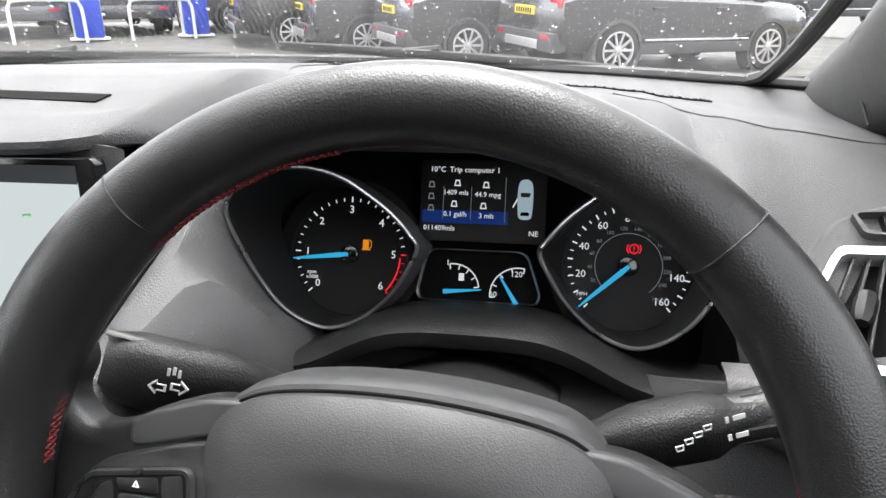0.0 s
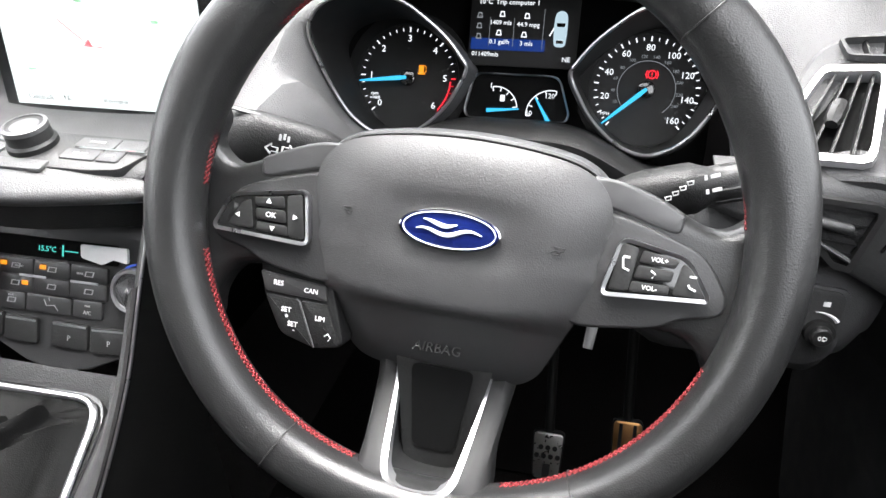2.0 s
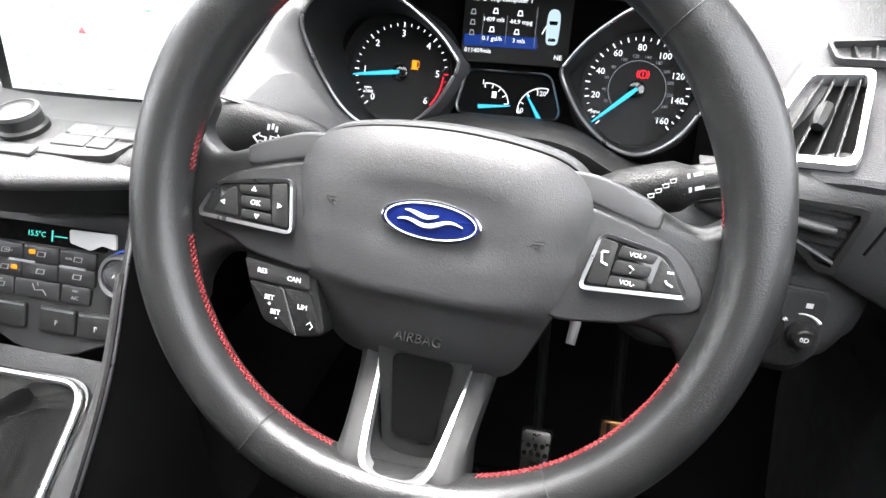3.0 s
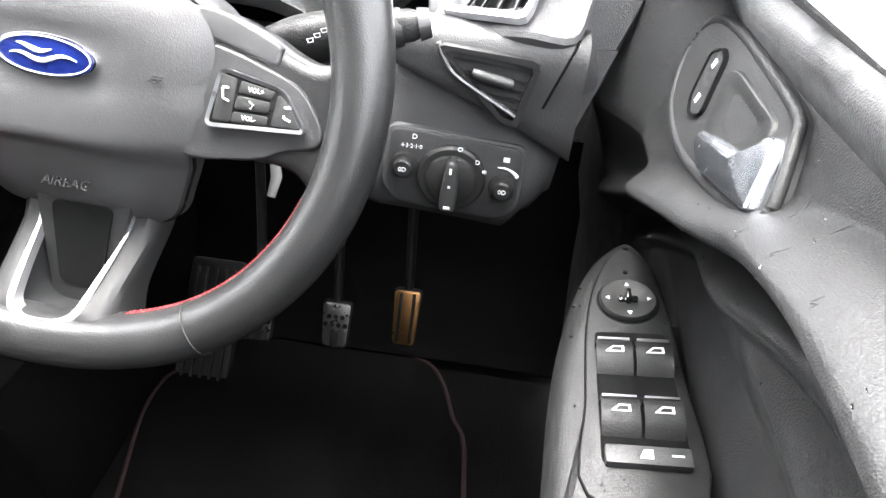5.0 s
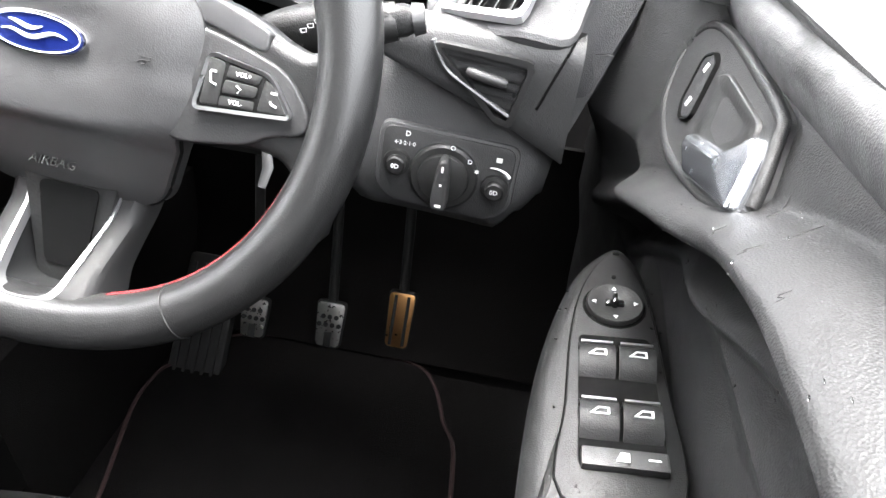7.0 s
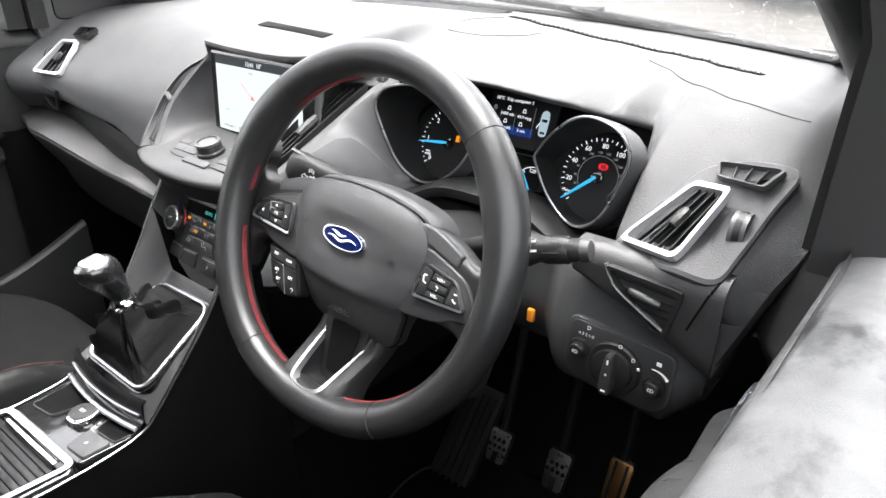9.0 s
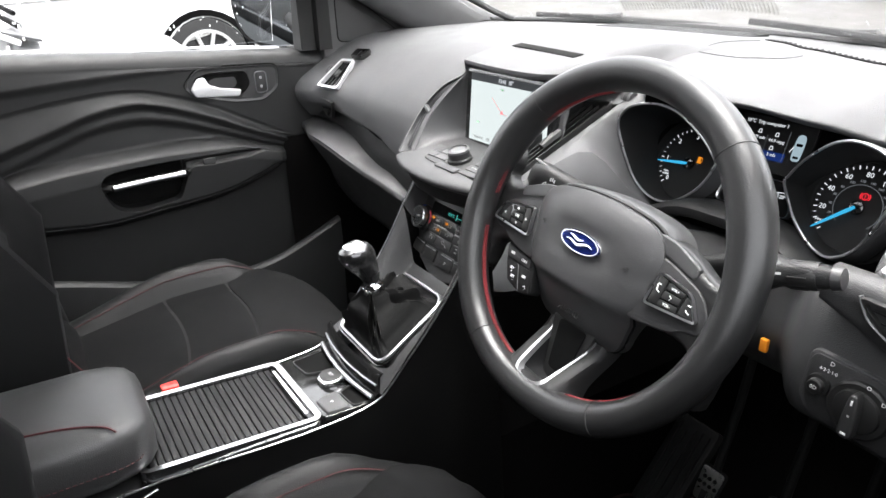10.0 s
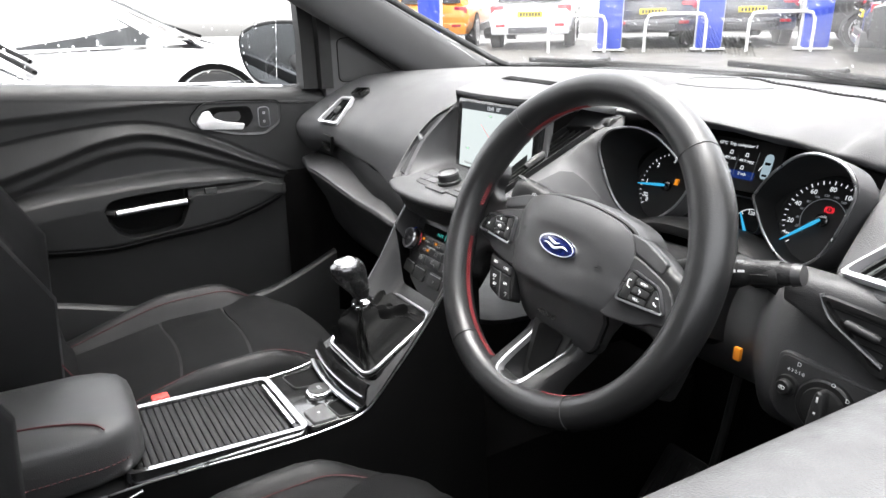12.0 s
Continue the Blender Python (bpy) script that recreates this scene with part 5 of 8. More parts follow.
# indicator stalk (left) and wiper stalk (right)
for s in (-1, 1):
    tip = Vector((-0.176, 0.366, 1.150)) if s < 0 else Vector((0.186, 0.405, 1.133))
    root = Vector((-0.055, 0.435, 1.096)) if s < 0 else Vector((0.062, 0.384, 1.106))
    bend = Vector((-0.105, 0.366, 1.134)) if s < 0 else Vector((0.124, 0.388, 1.124))
    axis = (tip - root).normalized()
    side = axis.cross(Vector((0, 0, 1))).normalized()
    rise = side.cross(axis)
    bm = bmesh.new()
    n = 18
    rows = []
    for k in range(n + 1):
        f = k / n
        c = root * (1 - f) ** 2 + bend * (2 * f * (1 - f)) + tip * f * f
        if s < 0:
            ry, rz = 0.010 + 0.005 * smooth_step(0.3, 0.6, f), 0.010 + 0.0095 * smooth_step(0.30, 0.58, f) - 0.004 * smooth_step(0.85, 1.0, f)
        else:
            ry = rz = 0.0090 + 0.0068 * smooth_step(0.05, 0.4, f) - 0.0055 * smooth_step(0.60, 0.72, f)
        close = 1.0 if k < n else 0.75
        ring = []
        for j in range(24):
            q = 2 * math.pi * j / 24
            cq, sq = math.cos(q), math.sin(q)
            k2 = close / (abs(cq) ** 2.8 + abs(sq) ** 2.8) ** (1 / 2.8)
            ring.append(c + side * (ry * cq * k2) + rise * (rz * sq * k2))
        rows.append(ring)
    sheet(bm, rows, closed=True)
    bm.verts.ensure_lookup_table()
    bm.faces.new([bm.verts[len(bm.verts) - 24 + j] for j in range(24)])
    st = part("indicator_stalk" if s < 0 else "wiper_stalk", bm, TRIM_BLACK, col, "black control stalk with white symbols")
    if s > 0:
        d = (tip - root).normalized()
        bm = bmesh.new()
        sweep(bm, [tip - d * 0.040, tip - d * 0.037, tip - d * 0.016, tip - d * 0.013], [0.0122, 0.0130, 0.0130, 0.0122], seg=24)
        ring = part("twist_ring", bm, BLACK, st)
        for q in range(9):
            bm = bmesh.new()
            up = Vector((0, -math.cos(0.7 * q - 2.0), math.sin(0.7 * q - 2.0)))
            c = tip - d * 0.0265 + up * 0.0130
            sweep(bm, [c - d * 0.008, c + d * 0.008], 0.0009, seg=5)
            part("grip_rib", bm, BLACK, ring)
        bm = bmesh.new()
        sweep(bm, [tip - d * 0.002, tip + d * 0.006], [0.0110, 0.0095], seg=20)
        part("end_cap", bm, FASCIA, st)
    else:
        bm = bmesh.new()
        sweep(bm, [root * (1 - f) ** 2 + bend * (2 * f * (1 - f)) + tip * f * f + Vector((0, 0, 0.0185)) for f in (0.52, 0.62, 0.74, 0.85, 0.95)], 0.0030, seg=8, flat=0.5)
        part("top_edge", bm, BLACK, st)
    T = face((-0.133, 0.3560, 1.143), 12, yaw=12, roll=-14) if s < 0 else face((0.137, 0.3735, 1.134), 12, yaw=15, roll=12)
    bm = bmesh.new()
    if s < 0:
        for sg in (-1, 1):
            arrow = [(0.001, 0.0018), (0.006, 0.0018), (0.006, 0.004), (0.0105, 0.0), (0.006, -0.004), (0.006, -0.0018), (0.001, -0.0018)]
            o = [Vector((sg * a, b + 0.0008 * sg)) for a, b in arrow]
            band(bm, o, scaled(o, 0.72), -0.0005, 0.0005, T)
        for b in range(3):
            box(bm, (-0.001 + 0.0028 * b, 0.008 + 0.001 * (b % 2), 0), (0.0016, 0.004, 0.0006), m=T)
    else:
        for b in range(4):
            o = [0.62 * Vector((-0.030 + 0.0080 * b + x, 0.0035 * b - 0.006 + y)) for x, y in ((-0.0028, -0.002), (0.0028, -0.002), (0.0035, 0.0022), (-0.0035, 0.0022))]
            band(bm, o, scaled(o, 0.75), -0.0005, 0.0005, T)
        for b in range(2):
            box(bm, (0.012, 0.004 - 0.009 * b, 0), (0.006, 0.0022, 0.0006), m=T)
            box(bm, (0.006, 0.004 - 0.009 * b, 0), (0.0018, 0.0030, 0.0006), m=T)
    part("stalk_marks", bm, PALE_INK, st)
bm = bmesh.new()
box(bm, (0.089, 0.484, 0.992), (0.009, 0.006, 0.016), 0.002)
part("amber_tab", bm, AMBER, col)
bm = bmesh.new()
sweep(bm, [(0.078, 0.40, 1.04), (0.085, 0.385, 1.012), (0.083, 0.375, 1.000)], [0.003, 0.0042, 0.0035], flat=0.5)
part("tilt_lever", bm, SPOKE, col)

# ---- instrument cluster ----
F = face((0.0, 0.572, 1.145), 20)
cluster = thing("instrument_cluster", "lit instrument cluster with two chrome-rimmed dials and blue needles", "instrument cluster")
bm = bmesh.new()
slab(bm, rounded(rect(0.335, 0.165, 0, -0.003), 0.03), -0.03, -0.004, F)
part("backing", bm, VOID, cluster)
bez = [(0.042, 0.002), (0.047, 0.011), (0.060, 0.026), (0.075, 0.038), (0.093, 0.049), (0.115, 0.054), (0.138, 0.051), (0.157, 0.043), (0.168, 0.030), (0.170, 0.017), (0.165, 0.001), (0.156, -0.020), (0.143, -0.042), (0.126, -0.056), (0.107, -0.061), (0.085, -0.053), (0.063, -0.034), (0.049, -0.013)]


def bezel_w(u, v):
    return 0.037 + 0.30 * max(0.0, abs(u) - 0.05) + 0.38 * v


for s in (-1, 1):
    o = spline([(s * x + (0.005 if s > 0 else 0.0), y) for x, y in bez], 4)
    c = Vector((s * 0.107, -0.003))
    bm = bmesh.new()
    sweep(bm, [F @ Vector((p.x, p.y, bezel_w(p.x, p.y))) for p in o], 0.0016, closed=True, seg=8)
    part("dial_rim", bm, SATIN, cluster, "thin chrome dial rim")
    bm = bmesh.new()
    rows = [[F @ Vector((c.x + (p.x - c.x) * f, c.y + (p.y - c.y) * f, bezel_w(p.x, p.y) * g)) for p in o] for f, g in ((1.0, 0.99), (0.965, 0.5), (0.93, 0.02))]
    sheet(bm, rows, 0.002, closed=True)
    part("dial_tunnel", bm, DIAL_BLACK, cluster)
    bm = bmesh.new()
    sheet(bm, [[F @ Vector((c.x + (p.x - c.x) * f, c.y + (p.y - c.y) * f, bezel_w(p.x, p.y) + d)) for p in o] for f, d in ((1.005, -0.001), (1.03, -0.002), (1.05, -0.012), (1.06, -0.04))], closed=True)
    part("dial_surround", bm, DASH, cluster)
# sloping flank between the centre vent and the left dial
bm = bmesh.new()
rim_l = [(-0.138, 0.051), (-0.157, 0.043), (-0.168, 0.030), (-0.170, 0.017), (-0.165, 0.001), (-0.156, -0.020), (-0.143, -0.042), (-0.126, -0.056)]
right = spline([F @ Vector((u * 1.02, v * 1.02, bezel_w(u, v) - 0.003)) for u, v in rim_l], 4, closed=False)
edge_l = spline([(-0.176, 0.556, 1.231), (-0.186, 0.516, 1.2125), (-0.190, 0.440, 1.176), (-0.1935, 0.361, 1.1385), (-0.190, 0.335, 1.127)], 8, closed=False)
left_l = [edge_l[round(f * (len(edge_l) - 1))] for f in frange(0, 1, len(right))]
rows = []
for a, b in zip(left_l, right):
    row = []
    for g in frange(0, 0.78, 9):
        p = a.lerp(b, g)
        p.z += (1.211 + 0.47 * (p.y - 0.514) - p.z) * (1 - smooth_step(0.45, 0.95, g))
        row.append(p)
    rows.append(row + [a.lerp(b, 0.90), b, b + Vector((0.004, 0.02, -0.004))])
rows.append([p + Vector((0.012, -0.012, -0.024)) for p in rows[-1]])
rows.append([p + Vector((0.012, 0.03, -0.05)) for p in rows[-1]])
sheet(bm, rows, 0.003)
part("dial_flank", bm, DASH, dash)
# ledge over the centre vent
bm = bmesh.new()
sheet(bm, [[(-0.247, 0.503, 1.206), (-0.215, 0.510, 1.2095), (-0.185, 0.517, 1.2130)], [(-0.254, 0.526, 1.2185), (-0.215, 0.532, 1.2215), (-0.181, 0.537, 1.2235)], [(-0.262, 0.552, 1.232), (-0.215, 0.556, 1.233), (-0.175, 0.558, 1.233)]], 0.002)
part("vent_ledge", bm, DASH, dash)
for s in (-1, 1):
    c = Vector((-0.1045, -0.005)) if s < 0 else Vector((0.1115, -0.004))
    M = F @ Matrix.Translation((c.x, c.y, 0))
    bm = bmesh.new()
    lathe(bm, [(0.060, -0.004), (0.060, 0.0), (0.0495, 0.001), (0.0485, -0.001), (0.0, -0.001)][:4], M, 48)
    dial = part("rev_counter" if s < 0 else "speedometer", bm, DIAL_BLACK, cluster, "black dial with white figures")
    if s < 0:
        for k in range(0, 31):
            v = k / 5
            a = radians(223 - 44.3 * v)
            red = v > 4.9
            bm = bmesh.new()
            box(bm, (0, 0.0438, 0.0004), (0.0011 if k % 5 == 0 else 0.0007, 0.0042 if k % 5 == 0 else 0.0026, 0.0004), m=M @ Matrix.Rotation(a - math.pi / 2, 4, "Z"))
            part("tick", bm, GLOW_RED if red else GLOW_WHITE, dial)
        for k in range(7):
            a = radians(223 - 44.3 * k)
            words(str(k), 0.0086, M @ Matrix.Translation((0.0357 * math.cos(a), 0.0357 * math.sin(a), 0.0004)), GLOW_WHITE, dial, "figure")
        bm = bmesh.new()
        sweep(bm, [M @ Vector((0.0413 * math.cos(radians(a)), 0.0413 * math.sin(radians(a)), 0.0008)) for a in frange(-2, -42, 14)], 0.0007, seg=6)
        part("red_zone", bm, GLOW_RED, dial)
        words("rpm", 0.0046, M @ Matrix.Translation((-0.0315, -0.0155, 0.0004)), GLOW_WHITE, dial)
        words("x1000", 0.0040, M @ Matrix.Translation((-0.0310, -0.0195, 0.0004)), GLOW_WHITE, dial)
        na, nl = 186.5, 0.0455
        bm = bmesh.new()
        T = M @ Matrix.Translation((0.0135, 0.0085, 0.0006))
        box(bm, (-0.0008, 0, 0), (0.0048, 0.0072, 0.0003), m=T)
        box(bm, (-0.0004, -0.0042, 0), (0.0070, 0.0011, 0.0003), m=T)
        sweep(bm, [T @ Vector((0.002, -0.003, 0)), T @ Vector((0.0038, -0.002, 0)), T @ Vector((0.0036, 0.002, 0)), T @ Vector((0.0022, 0.0035, 0))], 0.0004, seg=5)
        part("fuel_warning", bm, GLOW_ORANGE, dial)
    else:
        for k in range(0, 33):
            a = radians(226 - 1.7 * 5 * k)
            bm = bmesh.new()
            box(bm, (0, 0.0430, 0.0004), (0.0011 if k % 2 == 0 else 0.0008, 0.0040 if k % 2 == 0 else 0.0026, 0.0004), m=M @ Matrix.Rotation(a - math.pi / 2, 4, "Z"))
            part("tick", bm, GLOW_WHITE, dial)
        for k in range(1, 9):
            a = radians(226 - 1.7 * 20 * k)
            words(str(20 * k), 0.0078, M @ Matrix.Translation((0.0355 * math.cos(a), 0.0355 * math.sin(a), 0.0004)), GLOW_WHITE, dial, "figure")
        for k in range(1, 13):
            a = radians(226 - 1.7 / 1.609 * 20 * k)
            words(str(20 * k), 0.0040, M @ Matrix.Translation((0.0282 * math.cos(a), 0.0282 * math.sin(a), 0.0004)), GLOW_DIM, dial, "figure")
        bm = bmesh.new()
        sweep(bm, [M @ Vector((0.0245 * math.cos(radians(a)), 0.0245 * math.sin(radians(a)), 0.0004)) for a in frange(228, -50, 60)], 0.0003, seg=5)
        part("inner_scale", bm, GLOW_DIM, dial)
        words("MPH", 0.0040, M @ Matrix.Translation((-0.0330, -0.0225, 0.0004)), GLOW_WHITE, dial)
        words("km/h", 0.0042, M @ Matrix.Translation((0.0225, -0.0235, 0.0004)), GLOW_DIM, dial)
        na, nl = 222.0, 0.0480
        bm = bmesh.new()
        T = M @ Matrix.Translation((0.0035, 0.0130, 0.0006))
        sweep(bm, [T @ Vector((0.0033 * math.cos(q), 0.0033 * math.sin(q), 0)) for q in frange(0, 6.283, 25)[:-1]], 0.0006, closed=True, seg=5)
        box(bm, (0, 0.0006, 0), (0.0010, 0.0026, 0.0003), m=T)
        box(bm, (0, -0.0018, 0), (0.0010, 0.0009, 0.0003), m=T)
        for sg in (-1, 1):
            sweep(bm, [T @ Vector((sg * 0.0050 * math.cos(q), 0.0050 * math.sin(q), 0)) for q in frange(-0.7, 0.7, 7)], 0.0006, seg=5)
        part("brake_warning", bm, GLOW_RED, dial)
    R = M @ Matrix.Rotation(radians(na), 4, "Z")
    bm = bmesh.new()
    o = [Vector(p) for p in ((0.0, -0.0014), (0.008, -0.0020), (nl * 0.75, -0.0013), (nl, -0.0005), (nl, 0.0005), (nl * 0.75, 0.0013), (0.008, 0.0020), (0.0, 0.0014))]
    slab(bm, o, 0.006, 0.0075, R, bevel=0.0003)
    part("needle", bm, GLOW_BLUE, dial, "lit blue needle")
    bm = bmesh.new()
    lathe(bm, [(0.0075, 0.0), (0.0072, 0.004), (0.004, 0.0052)], M, 20)
    part("needle_hub", bm, GLOSS, dial)

# centre display
bm = bmesh.new()
slab(bm, rounded(rect(0.096, 0.062, 0.001, 0.040), 0.003), 0.006, 0.0100, F)
disp = part("trip_display", bm, DIAL_BLACK, cluster, "lit trip computer display")
T = F @ Matrix.Translation((0, 0, 0.0104))
bm = bmesh.new()
box(bm, (-0.012, 0.0275, 0), (0.066, 0.010, 0.0001), m=T)
part("blue_bar", bm, GLOW_NAVY, disp)
for txt, u, v, sz in (("10\u00b0C", -0.034, 0.0635, 0.0058), ("Trip computer 1", -0.0055, 0.0635, 0.0058), ("1409 mls", -0.0195, 0.0460, 0.0054), ("44.9 mpg", 0.0050, 0.0450, 0.0054), ("0.1 gal/h", -0.0195, 0.0295, 0.0054), ("3 mls", 0.0045, 0.0288, 0.0054), ("011409mls", -0.0315, 0.0185, 0.0056), ("NE", 0.0405, 0.0165, 0.0058)):
    words(txt, sz, T @ Matrix.Translation((u, v, 0.0002)), GLOW_WHITE, disp)
for u, v in ((-0.0185, 0.0535), (0.0035, 0.0525), (-0.0205, 0.0375), (0.0020, 0.0365), (-0.0385, 0.0520), (-0.0385, 0.0430), (-0.0385, 0.0340)):
    bm = bmesh.new()
    o = [Vector((x, y)) for x, y in ((-0.0026, -0.0024), (0.0026, -0.0024), (0.0016, 0.0024), (-0.0016, 0.0024))]
    band(bm, o, scaled(o, 0.6), 0.0, 0.0002, T @ Matrix.Translation((u, v, 0)))
    part("display_mark", bm, GLOW_DIM if u < -0.03 else GLOW_WHITE, disp)
for y0, y1, x in ((0.0505, 0.026, -0.029), (0.0505, 0.026, -0.0075), (0.0585, 0.024, 0.0185)):
    bm = bmesh.new()
    box(bm, (x, (y0 + y1) / 2, 0.0001), (0.0004, y0 - y1, 0.0001), m=T)
    part("divider", bm, GLOW_DIM, disp)
bm = bmesh.new()
o = spline([(0.0, 0.0150), (0.0046, 0.0125), (0.0058, 0.004), (0.0055, -0.009), (0.0042, -0.0145), (0.0, -0.0155), (-0.0042, -0.0145), (-0.0055, -0.009), (-0.0058, 0.004), (-0.0046, 0.0125)], 3)
slab(bm, o, 0.0, 0.0004, T @ Matrix.Translation((0.0335, 0.0425, 0)))
icon = part("car_symbol", bm, glowing("lit_pale_blue", (0.55, 0.72, 0.82), 0.65), disp)
bm = bmesh.new()
slab(bm, rounded([(-0.0040, 0.0048), (0.0040, 0.0048), (0.0032, 0.0015), (-0.0032, 0.0015)], 0.001), 0.0004, 0.0006, T @ Matrix.Translation((0.0335, 0.0425, 0)))
slab(bm, rounded([(-0.0034, -0.0125), (0.0034, -0.0125), (0.0030, -0.0098), (-0.0030, -0.0098)], 0.001), 0.0004, 0.0006, T @ Matrix.Translation((0.0335, 0.0425, 0)))
part("symbol_windows", bm, GLOSS, icon)
bm = bmesh.new()
slab(bm, [(-0.0060, 0.001), (-0.0095, -0.006), (-0.0088, -0.0068), (-0.0058, -0.001)], 0.0, 0.0004, T @ Matrix.Translation((0.0335, 0.0425, 0)))
part("symbol_door", bm, GLOW_WHITE, icon)

# small gauges in their own window
mini = [(-0.0395, 0.002), (0.0355, 0.002), (0.0465, -0.030), (0.0440, -0.0365), (-0.0440, -0.0365), (-0.0465, -0.030)]
mo = rounded(mini, 0.008, 6)
bm = bmesh.new()
band(bm, scaled(mo, 1, 0.0016), mo, -0.002, 0.0075, F, zi=0.006)
mw = part("gauge_window", bm, SATIN, cluster, "fuel and temperature gauges in a silver edge")
bm = bmesh.new()
slab(bm, mo, -0.002, 0.0015, F)
part("gauge_face", bm, VOID, mw)
T = F @ Matrix.Translation((0, 0, 0.0022))
for cx, cy, a0, a1, r in ((-0.0195, -0.0285, 100, 8, 0.020), (0.0305, -0.0310, 185, 78, 0.0215)):
    bm = bmesh.new()
    sweep(bm, [T @ Vector((cx + r * math.cos(radians(a)), cy + r * math.sin(radians(a)), 0)) for a in frange(a0, a1, 20)], 0.0005, seg=5)
    for a in frange(a0, a1, 5):
        box(bm, (r - 0.002, 0, 0), (0.004, 0.0009, 0.0003), m=T @ Matrix.Translation((cx, cy, 0)) @ Matrix.Rotation(radians(a), 4, "Z"))
    part("gauge_scale", bm, GLOW_WHITE, mw)
for (x0, y0), (x1, y1) in (((-0.0270, -0.0302), (0.0025, -0.0275)), ((0.0165, -0.0165), (0.0300, -0.0375))):
    bm = bmesh.new()
    d = Vector((x1 - x0, y1 - y0)).normalized()
    nrm = Vector((-d.y, d.x))
    a, b = Vector((x0, y0)), Vector((x1, y1))
    w0, w1 = (0.0018, 0.0005) if x0 < 0 else (0.0006, 0.0018)
    slab(bm, [a + nrm * w0, a - nrm * w0, b - nrm * w1, b + nrm * w1], 0.002, 0.003, T)
    part("needle", bm, GLOW_BLUE, mw)
words("1", 0.0065, T @ Matrix.Translation((-0.0245, -0.0080, 0)), GLOW_WHITE, mw)
words("120", 0.0062, T @ Matrix.Translation((0.0290, -0.0145, 0)), GLOW_WHITE, mw)
words("60", 0.0060, T @ Matrix.Translation((0.0115, -0.0305, 0)), GLOW_WHITE, mw)
bm = bmesh.new()
box(bm, (-0.0135, -0.0185, 0), (0.0042, 0.0058, 0.0003), m=T)
part("pump_mark", bm, GLOW_WHITE, mw)

# housing below and beside the dials
bm = bmesh.new()
rows = []
for k, (dy, dz) in enumerate(((0.05, -0.020), (0.006, -0.0135), (0.001, -0.0115), (0.0, -0.009), (0.0, 0.0), (0.012, 0.006), (0.035, 0.004), (0.06, -0.002))):
    row = []
    for x in frange(-0.175, 0.175, 61):
        arch = 0.034 * math.exp(-(x / 0.098) ** 4)
        z = 1.082 + arch
        row.append((x, 0.478 + dy + 0.012 * (1 - (x / 0.19) ** 2), z + dz))
    rows.append(row)
sheet(bm, rows, 0.003)
part("lower_hood", bm, TRIM_BLACK, cluster)

# ---- doors ----


def smooth(a, b, x):
    t = max(0.0, min(1.0, (x - a) / (b - a)))
    return t * t * (3 - 2 * t)


def along(y, pts):
    """A smooth line through a few (y, z) pairs, carried on straight at both ends."""
    n = len(pts)
    i = max(0, min(n - 2, sum(1 for p in pts if p[0] <= y) - 1))
    (y1, z1), (y2, z2) = pts[i], pts[i + 1]
    t = (y - y1) / (y2 - y1)
    m0 = (z2 - pts[i - 1][1]) / (y2 - pts[i - 1][0]) if i else (z2 - z1) / (y2 - y1)
    m1 = (pts[i + 2][1] - z1) / (pts[i + 2][0] - y1) if i < n - 2 else (z2 - z1) / (y2 - y1)
    if t < 0:
        return z1 + m0 * (y - y1)
    if t > 1:
        return z2 + m1 * (y - y2)
    w = y2 - y1
    return (2 * t ** 3 - 3 * t * t + 1) * z1 + (t ** 3 - 2 * t * t + t) * m0 * w + (3 * t * t - 2 * t ** 3) * z2 + (t ** 3 - t * t) * m1 * w


CUP_TOP = [(-0.058, 0.998), (-0.048, 1.012), (-0.025, 1.020), (0.04, 1.025), (0.10, 1.0265), (0.19, 1.027), (0.27, 1.026), (0.295, 1.021)]
CUP_LOW = [(-0.058, 0.996), (-0.050, 0.964), (-0.037, 0.944), (-0.015, 0.932), (0.02, 0.930), (0.070, 0.937), (0.090, 0.945), (0.102, 0.971), (0.116, 1.002), (0.160, 1.005), (0.235, 1.009), (0.295, 1.019)]


def sill_line(y):
    """Height of the passenger door's window edge."""
    return 1.2435 - 0.055 * y


def pipe_line(y):
    return along(y, [(-0.40, 0.955), (-0.225, 0.928), (-0.159, 0.919), (-0.057, 0.911), (0.055, 0.921), (0.177, 0.934), (0.243, 0.951), (0.311, 0.977), (0.335, 0.994)])


def cup_depth(y, z):
    """1 inside the leaf-shaped hollow of the armrest, 0 outside it."""
    if not -0.058 < y < 0.295:
        return 0.0
    return smooth(0.0, 0.007, min(along(y, CUP_TOP) - z, z - along(y, CUP_LOW)))


